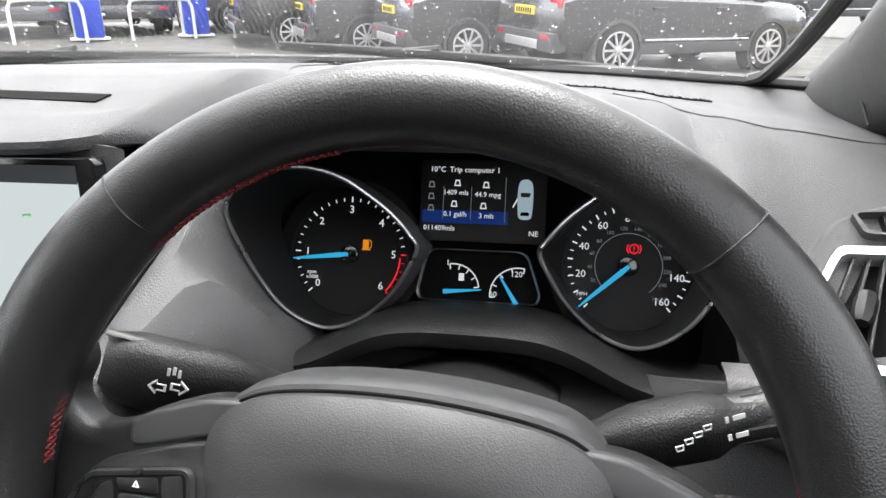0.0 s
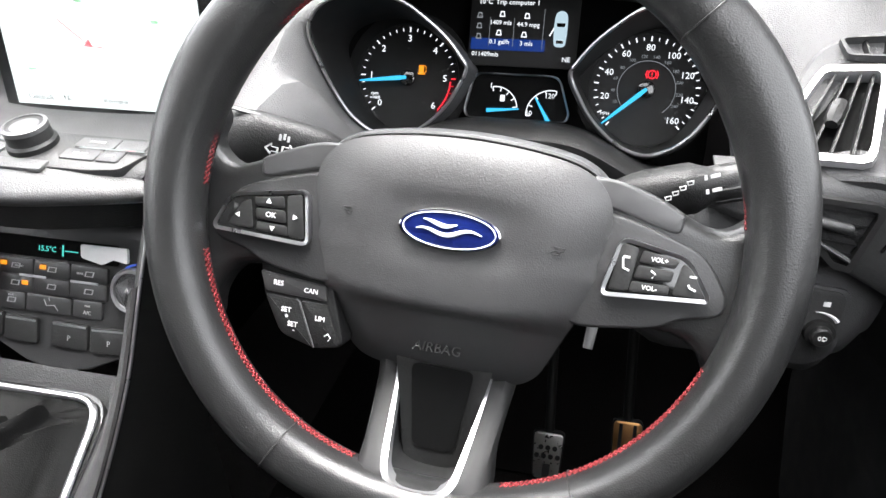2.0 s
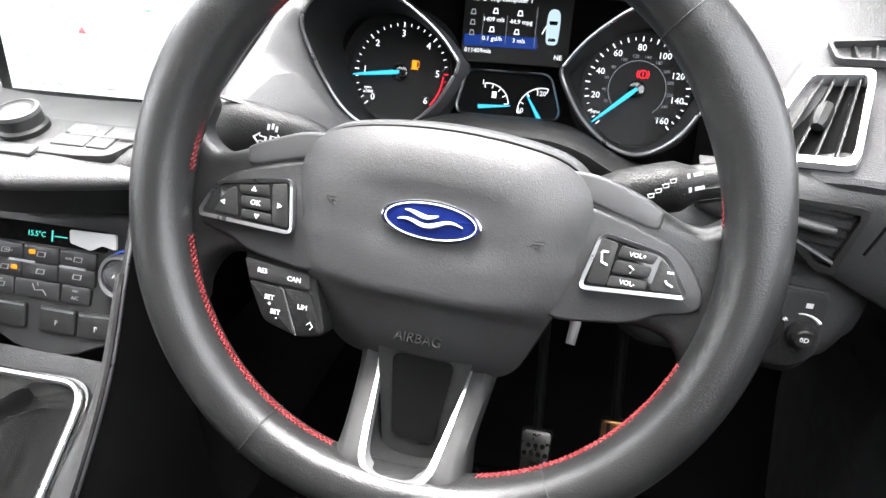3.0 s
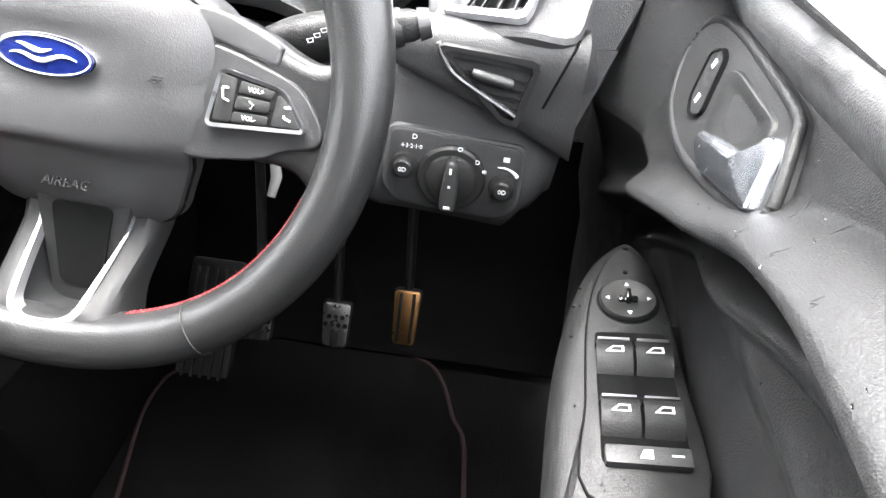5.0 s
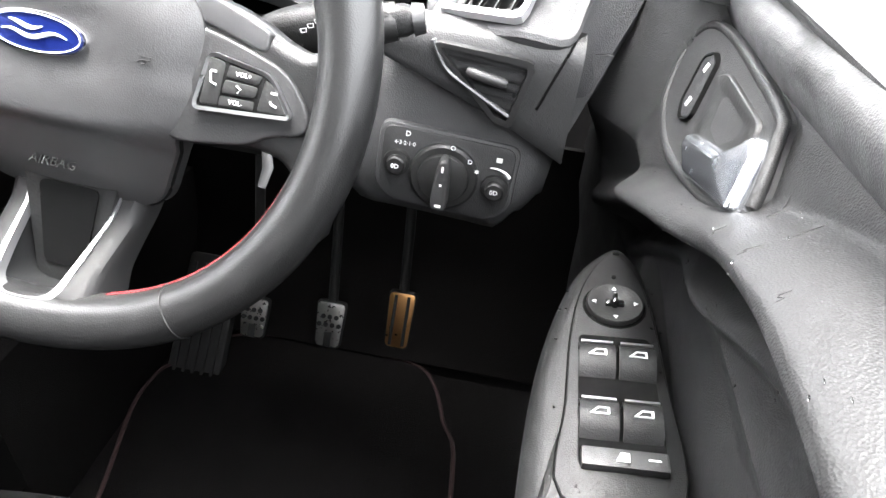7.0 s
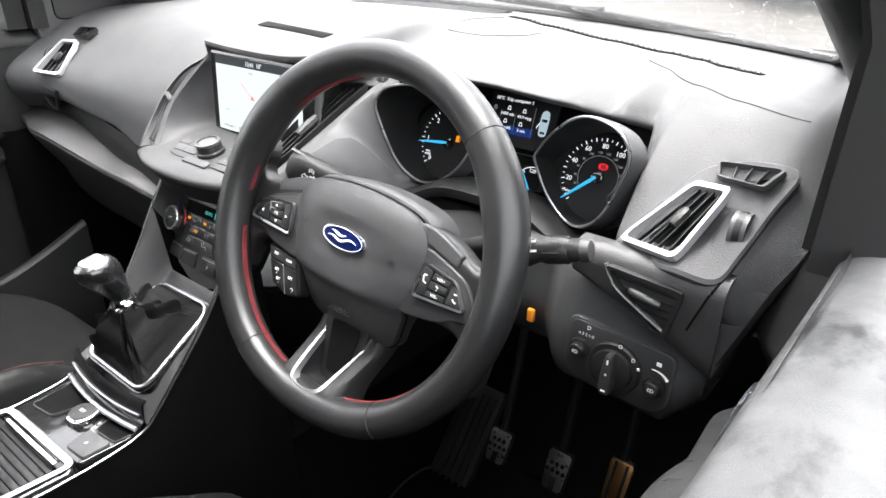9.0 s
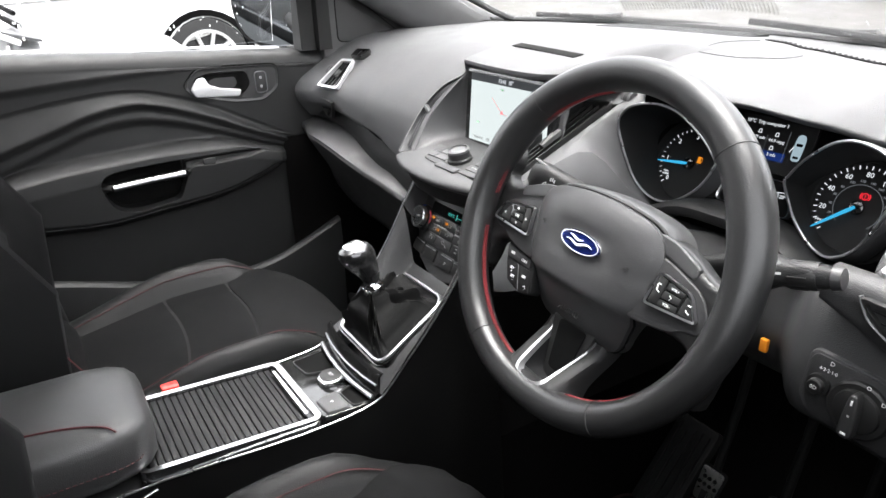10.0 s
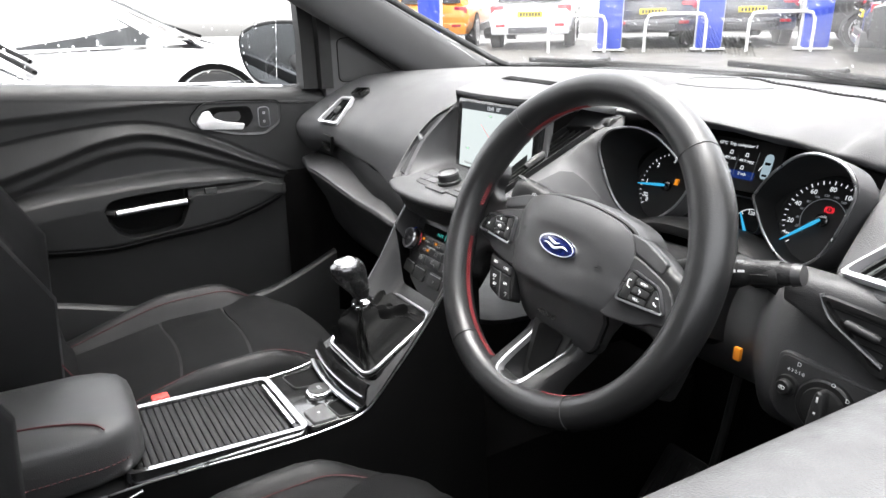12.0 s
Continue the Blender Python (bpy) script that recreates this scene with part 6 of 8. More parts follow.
def passenger_relief(y, z):
    """How far the passenger door's lining stands out into the cabin: an upper panel, two swept crests and the armrest."""
    zu = 1.1985 + 0.062 * y
    za = along(y, [(-0.216, 1.140), (-0.118, 1.156), (-0.036, 1.165), (0.039, 1.165), (0.093, 1.154), (0.149, 1.136), (0.208, 1.111), (0.268, 1.079), (0.332, 1.046), (0.373, 1.028)])
    zw = along(y, [(-0.228, 1.072), (-0.127, 1.104), (-0.041, 1.132), (0.036, 1.142), (0.09, 1.132), (0.147, 1.112), (0.205, 1.088), (0.266, 1.060), (0.34, 1.030)])
    zb = along(y, [(-0.234, 1.037), (-0.132, 1.074), (-0.045, 1.103), (0.031, 1.111), (0.087, 1.104), (0.144, 1.088), (0.203, 1.066), (0.265, 1.043), (0.317, 1.027)])
    ze = along(y, [(-0.238, 1.012), (-0.141, 1.026), (-0.039, 1.034), (0.072, 1.040), (0.19, 1.037), (0.27, 1.033), (0.34, 1.010)])
    zd = pipe_line(y)
    front = 1 - smooth(0.315, 0.35, y)
    fade = 1 - smooth(0.33, 0.42, y)
    prof = [(1.30, -0.002), (sill_line(y) - 0.030, 0.0015), (zu + 0.004, 0.0075), (zu - 0.008, 0.002), (za + 0.004, 0.003 * fade), (za, -0.001), (za - 0.004, 0.002 * fade), (zw + 0.004, 0.021 * fade), (zw - 0.012, 0.008 * fade), (zb + 0.003, 0.013 * fade), (zb - 0.012, 0.001 * fade), (ze + 0.018, 0.004 * fade), (ze, 0.043 * front), (ze - 0.032, 0.047 * front), (zd + 0.008, 0.041 * front), (zd - 0.016, 0.0), (0.80, -0.004), (0.76, -0.014), (0.40, -0.016)]
    for i in range(1, len(prof)):
        prof[i] = (min(prof[i][0], prof[i - 1][0] - 0.0015), prof[i][1])

    def line(q):
        for (z1, d1), (z2, d2) in zip(prof, prof[1:]):
            if q >= z2:
                return d1 + (d2 - d1) * (z1 - q) / (z1 - z2)
        return prof[-1][1]

    d = sum(line(z + q) for q in (-0.003, 0.0, 0.003)) / 3
    return d - (0.030 if y < 0.109 else 0.006) * cup_depth(y, z)


def door_relief(y, z):
    """The same for the driver's door, with a sharp swept crest under the handle and a soft one below it."""
    za = 1.161 - (0.33 if y < 0.05 else 1.08) * (y - 0.05) ** 2
    zc = 0.940 + 0.03 * smooth(0.1, 0.38, y)
    zd = min(0.885 + 0.50 * (y + 0.02) ** 2, zc - 0.045)
    front = 1 - smooth(0.16, 0.44, y)
    d = 0.016 * smooth(1.205, 1.225, z)
    d -= 0.010 * smooth(za + 0.004, za - 0.016, z)
    zr = max(1.166 - (1.2 if y < 0.02 else 0.95) * (y - 0.02) ** 2 - 0.020 * smooth(0.05, 0.20, y), 0.98)
    fade = 1 - smooth(0.40, 0.50, y)
    d += fade * (0.031 * smooth(zr + 0.026, zr + 0.002, z) - 0.048 * smooth(zr - 0.001, zr - 0.020, z))
    d += fade * (0.014 * smooth(zr - 0.020, zr - 0.040, z) - 0.010 * smooth(zr - 0.041, zr - 0.052, z))
    d += 0.036 * smooth(0.355, 0.430, y) * smooth(0.97, 1.03, z)
    d += 0.055 * front * smooth(zc + 0.012, zc - 0.010, z)
    d -= 0.060 * front * smooth(zd + 0.012, zd - 0.022, z)
    d -= 0.012 * smooth(0.80, 0.76, z)
    return d + 0.35 * (1.162 - max(1.085, min(1.225, z))) * smooth(1.03, 1.10, z)


def make_door(name, s, dy, dz, label, handle_label):
    root = thing(name, label, "car door", kind="structure")

    def at(y, z, lift=0.0):
        return Vector((CX + s * (0.715 - (passenger_relief(y, z) if s < 0 else door_relief(y, z)) - lift), y + dy, z + dz))

    bm = bmesh.new()
    zs = sorted(set(frange(0.50, 0.86, 8) + frange(0.86, 1.25 if s < 0 else 1.225, 300)))
    ys = frange(-0.95, -0.45, 16) + frange(-0.44, -0.1, 40) + frange(-0.09, -0.063, 5) + frange(-0.060, 0.125, 75) + frange(0.13, 0.50, 74) + [0.55, 0.68, 0.84]
    if s < 0:
        ys = [y for y in ys if y < 0.56]
    g = [[at(y, min(z, sill_line(y) - 0.030) if s < 0 else z) for z in zs] for y in ys]
    sheet(bm, g)
    part("lining", bm, DOOR_GREY, root, "black grained door lining")
    # sill roll at the window
    bm = bmesh.new()
    rows = []
    if s > 0:
        sec = [(0.722, 1.200), (0.707, 1.221), (0.700, 1.236), (0.708, 1.249), (0.735, 1.256), (0.765, 1.252), (0.778, 1.238), (0.778, 1.20)]
        for y in frange(-0.95, 0.55, 30):
            lift = 0.03 * smooth(0.34, 0.55, y) - 0.05 * (y - 0.1) + dz - 0.020
            rows.append([Vector((CX + p.x + 0.014, y + dy * 0.3, p.y + lift)) for p in spline([Vector(q) for q in sec], 4, closed=False)])
    else:
        sec = [(0.7130, -0.034), (0.7140, -0.026), (0.7185, -0.016), (0.728, -0.007), (0.744, -0.001), (0.764, 0.0), (0.776, -0.006), (0.778, -0.05)]
        for y in frange(-0.95, 0.50, 40):
            rows.append([Vector((CX - p.x, y, sill_line(y) + p.y)) for p in spline([Vector(q) for q in sec], 5, closed=False)])
    sheet(bm, rows, 0.004)
    part("window_sill", bm, SILL if s > 0 else DOOR_GREY, root, "scuffed grey rain-spotted window sill" if s > 0 else "dark grey window sill")
    bm = bmesh.new()
    sweep(bm, [Vector((CX + s * 0.782, y + dy * 0.3, sill_line(y) - 0.001 if s < 0 else 1.225 + dz - 0.05 * (y - 0.1))) for y in frange(-0.95, 0.5, 14)], 0.006, seg=8)
    part("window_seal", bm, RUBBER if s > 0 else CHROME, root)
    # outer skin
    bm = bmesh.new()
    sheet(bm, [[(CX + s * 0.80, y, 1.21 + dz - 0.05 * (y - 0.1)), (CX + s * 0.86, y, 1.10 + dz), (CX + s * 0.88, y, 0.85), (CX + s * 0.85, y, 0.48)] for y in frange(-0.95, 0.62, 5)], 0.01)
    part("outer_skin", bm, BODY_GREY, root)
    # handle plate
    m = Matrix(((0, 0, -s, CX + s * 0.713), (1, 0, 0, dy), (0, 1, 0, dz), (0, 0, 0, 1)))
    if s > 0:
        m = m @ Matrix(((1, 0, 0, 0), (0, 1, 0, 0), (0, -0.35, 1, 0.35 * 1.162 + 0.004), (0, 0, 0, 1)))
        o = spline([(0.327, 1.129), (0.354, 1.149), (0.359, 1.170), (0.340, 1.183), (0.298, 1.188), (0.240, 1.188), (0.186, 1.186), (0.172, 1.178), (0.153, 1.160), (0.149, 1.150), (0.158, 1.1435), (0.217, 1.1295), (0.275, 1.122)], 5)
        lever = rounded([(0.221, 1.1335), (0.246, 1.138), (0.248, 1.1455), (0.206, 1.156), (0.187, 1.160), (0.186, 1.173), (0.179, 1.177), (0.168, 1.173), (0.154, 1.150), (0.158, 1.1475)], 0.004)
        recess = rounded([(0.250, 1.143), (0.277, 1.171), (0.262, 1.178), (0.190, 1.179), (0.182, 1.164), (0.205, 1.143)], 0.006)
        lock_o = rounded([(0.284, 1.140), (0.298, 1.146), (0.312, 1.170), (0.300, 1.1765), (0.288, 1.174), (0.270, 1.146)], 0.004)
    else:
        o = rounded([(0.142, 1.167), (0.156, 1.150), (0.200, 1.138), (0.240, 1.128), (0.304, 1.125), (0.338, 1.148), (0.340, 1.192), (0.240, 1.196), (0.170, 1.196)], 0.012)
        lever = rounded([(0.152, 1.158), (0.160, 1.143), (0.252, 1.136), (0.258, 1.150), (0.212, 1.157), (0.190, 1.166), (0.182, 1.183), (0.166, 1.180)], 0.005)
        recess = rounded([(0.160, 1.180), (0.168, 1.146), (0.262, 1.140), (0.280, 1.160), (0.272, 1.188), (0.190, 1.190)], 0.010)
        lock_o = rounded(rect(0.024, 0.044, 0.303, 1.161), 0.008)
    bm = bmesh.new()
    if s > 0:  # a soft rounded rim
        sweep(bm, [m @ Vector((p.x, p.y, 0.0005)) for p in o], 0.0034, closed=True, seg=10)
    else:
        band(bm, inset(o, -0.0035), inset(o, 0.0015), -0.006, 0.005, m, zi=0.003)
    pl = part("handle_plate", bm, DOOR_GREY if s > 0 else FASCIA, root, handle_label)
    bm = bmesh.new()
    slab(bm, o, -0.03, 0.0022, m)
    part("plate_face", bm, DASH_LOW, pl)
    # shallow black dish; its colour and curve imitate the shade of a deep hollow
    bm = bmesh.new()
    slab(bm, recess, 0.0005, 0.0046, m, bevel=0.0012, dome=-0.0034)
    part("handle_recess", bm, BLACK if s > 0 else VOID, pl)
    if s < 0:
        bm = bmesh.new()
        sweep(bm, [m @ Vector((p.x, p.y, -0.001)) for p in inset(o, -0.005)], 0.0020, closed=True, seg=6)
        part("plate_joint", bm, VOID, pl)
    bm = bmesh.new()
    slab(bm, lever, 0.0005, 0.0085, m, bevel=0.003, dome=0.002)
    part("handle_lever", bm, LEVER_STEEL if s > 0 else LEVER_SILVER, pl, "bright silver pull lever")
    bm = bmesh.new()
    slab(bm, lock_o, 0.0, 0.0042, m, bevel=0.001)
    lock = part("lock_buttons", bm, DASH_LOW, pl)
    bm = bmesh.new()
    band(bm, inset(lock_o, -0.0014), lock_o, 0.0, 0.0050, m)
    part("button_edge", bm, VOID if s > 0 else SATIN, lock)
    lc = sum((Vector(p[:2]) for p in lock_o), Vector((0, 0))) / len(lock_o)
    for sg in (-1, 1):
        bm = bmesh.new()
        q = lc + Vector((0.005 * sg if s > 0 else 0.0, 0.0095 * sg))
        oo = rect(0.0045, 0.0050, q.x, q.y)
        band(bm, oo, scaled(oo, 0.6), 0.004, 0.0048, m)
        part("lock_mark", bm, WHITE_INK, lock)
    return root, m, at


DOOR_GREY = material("dark_grained_door_plastic", (0.0175, 0.0175, 0.0178), 0.50, grain=950, bump=0.35, vary=0.15, vary_scale=7, wear=0.04, spec=0.33)
LEVER_STEEL = material("satin_chrome", (0.62, 0.64, 0.68), 0.24, metal=1.0, vary=0.06, vary_scale=30)
LEVER_SILVER = material("bright_silver_paint", (0.80, 0.80, 0.81), 0.35, metal=0.5, vary=0.04)
SILL = material("grey_sill_plastic", (0.058, 0.058, 0.059), 0.5, grain=900, bump=0.3, vary=0.5, vary_scale=14, wear=0.2, spec=0.4)


def smudge(m, scale, stretch, low, high, dark):
    """Old dark smears with soft edges of their own, drawn out along the sill."""
    nt = m.node_tree
    b = nt.nodes["Principled BSDF"]
    src = b.inputs["Base Color"].links[0].from_socket
    co = nt.nodes.new("ShaderNodeTexCoord")
    mp = nt.nodes.new("ShaderNodeMapping")
    mp.inputs["Scale"].default_value = stretch
    nz = nt.nodes.new("ShaderNodeTexNoise")
    nz.inputs["Scale"].default_value = scale
    nz.inputs["Detail"].default_value = 7
    nz.inputs["Roughness"].default_value = 0.68
    ramp = nt.nodes.new("ShaderNodeMapRange")
    ramp.inputs[1].default_value, ramp.inputs[2].default_value = low, high
    mix = nt.nodes.new("ShaderNodeMix")
    mix.data_type = "RGBA"
    mix.inputs[7].default_value = (dark, dark, dark, 1)
    nt.links.new(co.outputs["Object"], mp.inputs[0])
    nt.links.new(mp.outputs[0], nz.inputs["Vector"])
    nt.links.new(nz.outputs[0], ramp.inputs[0])
    nt.links.new(ramp.outputs[0], mix.inputs[0])
    nt.links.new(src, mix.inputs[6])
    nt.links.new(mix.outputs[2], b.inputs["Base Color"])


smudge(SILL, 16, (1.0, 0.6, 1.6), 0.56, 0.68, 0.009)
BODY_GREY = material("graphite_car_paint", (0.09, 0.095, 0.10), 0.25, metal=0.6, coat=0.8, vary=0.04)
door_d, md, at_d = make_door("door_1", 1, 0.082, -0.030, "closed driver door with dark grained lining and open window", "door handle plate with lock buttons")
door_p, mp, at_p = make_door("door_2", -1, 0.0, 0.0, "closed passenger door with black lining and silver pull", "door handle plate with lock buttons")
# open bin along the foot of the passenger door
bm = bmesh.new()
rows = []
for y in frange(-0.60, 0.43, 60):
    zb = along(y, [(-0.60, 0.885), (-0.40, 0.868), (-0.19, 0.830), (-0.02, 0.784), (0.12, 0.759), (0.25, 0.767), (0.34, 0.797), (0.43, 0.838)])
    rows.append([(-0.990, y, zb - 0.03), (-0.988, y, zb - 0.001), (-0.984, y, zb + 0.001), (-0.972, y, zb), (-0.966, y, zb - 0.006), (-0.963, y, zb - 0.06), (-0.975, y, 0.52)])
sheet(bm, rows)
part("door_bin", bm, DOOR_GREY, door_p, "dark grey bin with a pale worn lip")
# dark carpet on the passenger footwell's side, ahead of the door
bm = bmesh.new()
sheet(bm, [[(-1.046 + 0.022 * smooth(0.345, 0.375, y), y, z + 0.10 * (y - 0.36)) for z in frange(0.45, 1.035, 8)] for y in frange(0.34, 0.88, 20)], 0.006)
tagged(part("kick_panel", bm, CARPET), "black carpet side of the passenger footwell", "trim", kind="structure")
# passenger glass
bm = bmesh.new()
sheet(bm, [[(CX - 0.772, y, 1.24), (CX - 0.74, y, 1.40), (CX - 0.64, y, 1.58)] for y in frange(-0.95, 0.36, 4)], 0.004)
pane = part("side_glass", bm, CLEAR, door_p)
pane.visible_shadow = False

# grab handle across the hollow of the passenger armrest
pull = thing("door_pull", "silver grab handle over a hollow in the passenger armrest", "door pull")
bm = bmesh.new()
ya, yb = -0.037, 0.105
sweep(bm, [(CX - 0.668 - 0.004 * (1 - abs(q)), ya + (yb - ya) * (q + 1) / 2, 0.991 + 0.055 * (ya + (yb - ya) * (q + 1) / 2)) for q in frange(-1, 1, 9)], 0.0100, flat=0.75, seg=12)
part("grip", bm, SATIN, pull)
for y, e in ((ya, -0.016), (yb, 0.010)):
    bm = bmesh.new()
    sweep(bm, [(CX - 0.668, y, 0.991 + 0.055 * y), (CX - 0.674, y + e * 0.6, 0.991 + 0.055 * y), (CX - 0.688, y + e, 0.990 + 0.055 * y)], 0.0096, flat=0.8, seg=10)
    part("grip_end", bm, TRIM_BLACK, pull)
# the hollow's shade is a near-black skin over it; the ledge is trim
for name, y0, y1, mat in (("cup_shade", -0.0515, 0.104, VOID), ("switch_ledge", 0.120, 0.284, TRIM_BLACK)):
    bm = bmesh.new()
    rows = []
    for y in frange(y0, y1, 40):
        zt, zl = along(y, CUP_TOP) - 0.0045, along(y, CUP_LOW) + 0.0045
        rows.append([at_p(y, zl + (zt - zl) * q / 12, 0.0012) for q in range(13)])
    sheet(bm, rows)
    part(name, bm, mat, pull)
bm = bmesh.new()
box(bm, at_p(0.158, 1.014, 0.004), (0.008, 0.026, 0.013), 0.002)
part("window_switch", bm, DASH_LOW, pull)
# line under the armrest of the passenger door
bm = bmesh.new()
sweep(bm, [at_p(y, pipe_line(y) + 0.001, 0.0010) for y in frange(-0.45, 0.330, 50)], 0.0014, seg=6)
part("lower_piping", bm, FASCIA, door_p)

# driver's switch pod on the armrest
POD_BLACK = material("black_pod_plastic", (0.0095, 0.0095, 0.0097), 0.46, grain=1100, bump=0.25, vary=0.12, spec=0.3)
pod_t = thing("window_switches", "black window and mirror switch pod with water drops", "switch panel")
G = Matrix(((1, 0, 0, 0.356), (0, 1, 0, 0.29), (0, 0, 1, 0.958), (0, 0, 0, 1))) @ pose(0, 0, 0, 4.5, -7, 0)
po = spline([(-0.060, -0.10), (-0.057, -0.04), (-0.050, 0.018), (-0.037, 0.075), (-0.020, 0.116), (0.004, 0.141), (0.021, 0.130), (0.031, 0.092), (0.036, 0.02), (0.036, -0.04), (0.034, -0.10), (0.03, -0.14), (-0.060, -0.14)], 4)
bm = bmesh.new()
slab(bm, po, -0.07, 0.0, G, bevel=0.016)
part("armrest_body", bm, POD_BLACK, pod_t)
pi = spline([(-0.034, -0.095), (-0.032, -0.03), (-0.028, 0.04), (-0.017, 0.090), (0.002, 0.122), (0.018, 0.104), (0.027, 0.062), (0.031, 0.0), (0.032, -0.095)], 4)
bm = bmesh.new()
slab(bm, pi, -0.002, 0.0022, G, bevel=0.001)
part("switch_plate", bm, POD_BLACK, pod_t)
bm = bmesh.new()
sweep(bm, [G @ Vector((p.x, p.y, 0.0004)) for p in pi], 0.0011, closed=True, seg=6)
part("plate_joint", bm, VOID, pod_t)
bm = bmesh.new()
lathe(bm, [(0.0020, 0.0), (0.0018, 0.0030)], G @ Matrix.Translation((0.003, 0.094, 0.0)), 12)
part("small_button", bm, VOID, pod_t)
# well drawn as a flat near-black slab, its shade put into colour
bm = bmesh.new()
slab(bm, rounded([(-0.024, 0.030), (0.024, 0.030), (0.027, -0.075), (-0.025, -0.075)], 0.005), 0.0, 0.0030, G)
part("switch_well", bm, VOID, pod_t)
M0 = G @ Matrix.Translation((0.002, 0.062, 0.002))
bm = bmesh.new()
lathe(bm, [(0.0205, 0.0), (0.0205, 0.0030), (0.0195, 0.0042), (0.012, 0.0032), (0.008, 0.0018)], M0, 32)
mk = part("mirror_knob", bm, BLACK, pod_t, "round mirror knob")
bm = bmesh.new()
lathe(bm, [(0.0228, -0.001), (0.0228, 0.0004), (0.0204, 0.0006)], M0, 32)
part("knob_gap", bm, VOID, mk)
bm = bmesh.new()
box(bm, (0, 0.001, 0.005), (0.004, 0.010, 0.008), 0.0015, m=M0)
box(bm, (0, 0, 0.003), (0.014, 0.005, 0.004), 0.0015, m=M0)
part("toggle", bm, GLOSS, mk)
bm = bmesh.new()
for a in (0, 90, 180, 270):
    R = M0 @ Matrix.Rotation(radians(a), 4, "Z")
    slab(bm, [(0.0135, -0.0016), (0.0165, 0.0), (0.0135, 0.0016)], 0.0030, 0.0044, R)
part("mirror_marks", bm, WHITE_INK, mk)
for v in (0.008, -0.040):
    for u in (-0.0125, 0.0135):
        bm = bmesh.new()
        rows = [[G @ Vector((u + dx, v + dv, h)) for dv, h in ((0.0095, 0.002), (0.0088, 0.009), (0.005, 0.0115), (-0.004, 0.0112), (-0.012, 0.008), (-0.018, 0.001))] for dx in (-0.0118, -0.0110, 0.0110, 0.0118)]
        sheet(bm, rows, 0.0015)
        sw = part("window_switch", bm, POD_BLACK, pod_t)
        bm = bmesh.new()
        box(bm, (u, v + 0.0085, 0.0108), (0.021, 0.0016, 0.0016), m=G)
        part("switch_line", bm, SATIN, sw)
        bm = bmesh.new()
        o = [Vector((u + x, v + y)) for x, y in ((-0.006, -0.0035), (0.006, -0.0035), (0.006, 0.0015), (-0.001, 0.0015))]
        band(bm, o, scaled(o, 0.72), 0.0112, 0.0121, G @ pose(0, 0, 0, 0, 0, 0))
        part("window_mark", bm, WHITE_INK, sw)
bm = bmesh.new()
box(bm, (0.0015, -0.0705, 0.004), (0.050, 0.013, 0.008), 0.002, m=G)
lk = part("lockout_switch", bm, DASH_LOW, pod_t)
bm = bmesh.new()
o = [Vector((0.0 + x, -0.0705 + y)) for x, y in ((-0.004, -0.003), (0.004, -0.003), (0.004, 0.003), (-0.001, 0.003))]
slab(bm, o, 0.0080, 0.0086, G)
box(bm, (0.018, -0.0705, 0.0082), (0.007, 0.001, 0.0006), m=G)
part("lock_mark", bm, WHITE_INK, lk)
bm = bmesh.new()
sweep(bm, [G @ Vector((x, -0.105, 0.001)) for x in (-0.030, -0.015, -0.005)], 0.006, flat=0.6)
part("pull_tip", bm, CHROME, pod_t)
# near-black slab paints the dark inside of the pull cup
bm = bmesh.new()
slab(bm, rounded([(-0.028, -0.102), (0.028, -0.102), (0.026, -0.138), (-0.026, -0.138)], 0.004), -0.001, 0.001, G)
part("pull_cup", bm, VOID, pod_t)

# fresh rain spots and old scuffs on the driver's door
rnd = random.Random(21)
bm = bmesh.new()


def droplet(bm, p, nrm, r, st=1.0):
    t1 = nrm.cross(Vector((0.3, 1, 0.1))).normalized()
    t2 = nrm.cross(t1)
    ring = [bm.verts.new(p + t1 * (r * math.cos(a)) + t2 * (r * st * math.sin(a))) for a in (6.283 * j / 7 for j in range(7))]
    mid = [bm.verts.new(p + nrm * (0.45 * r) + t1 * (0.6 * r * math.cos(a)) + t2 * (0.6 * r * st * math.sin(a))) for a in (6.283 * j / 7 for j in range(7))]
    for j in range(7):
        bm.faces.new((ring[j], ring[(j + 1) % 7], mid[(j + 1) % 7], mid[j]))
    bm.faces.new(mid)
    bm.faces.new(ring[::-1])


for k in range(90):
    y, z = rnd.uniform(-0.05, 0.36), rnd.uniform(1.07, 1.215)
    droplet(bm, at_d(y, z, 0.0004), Vector((-0.95, 0, 0.3)), rnd.choice((0.0004, 0.0005, 0.0008)), rnd.choice((1.0, 1.5, 2.5)))
for k in range(70):
    u, v = rnd.uniform(-0.040, 0.034), rnd.uniform(-0.10, 0.09)
    if abs(u) < 0.026 and v > -0.08:
        continue
    droplet(bm, G @ Vector((u, v, 0.0004 if abs(u) > 0.03 else 0.0026)), Vector((0, 0, 1)), rnd.choice((0.0006, 0.0009, 0.0013)))
tagged(part("door_raindrops", bm, glass("spot_water")), "small raindrops on the driver door", "raindrops", kind="stuff")
SCUFF = material("dark_scuff", (0.015, 0.015, 0.015), 0.7)
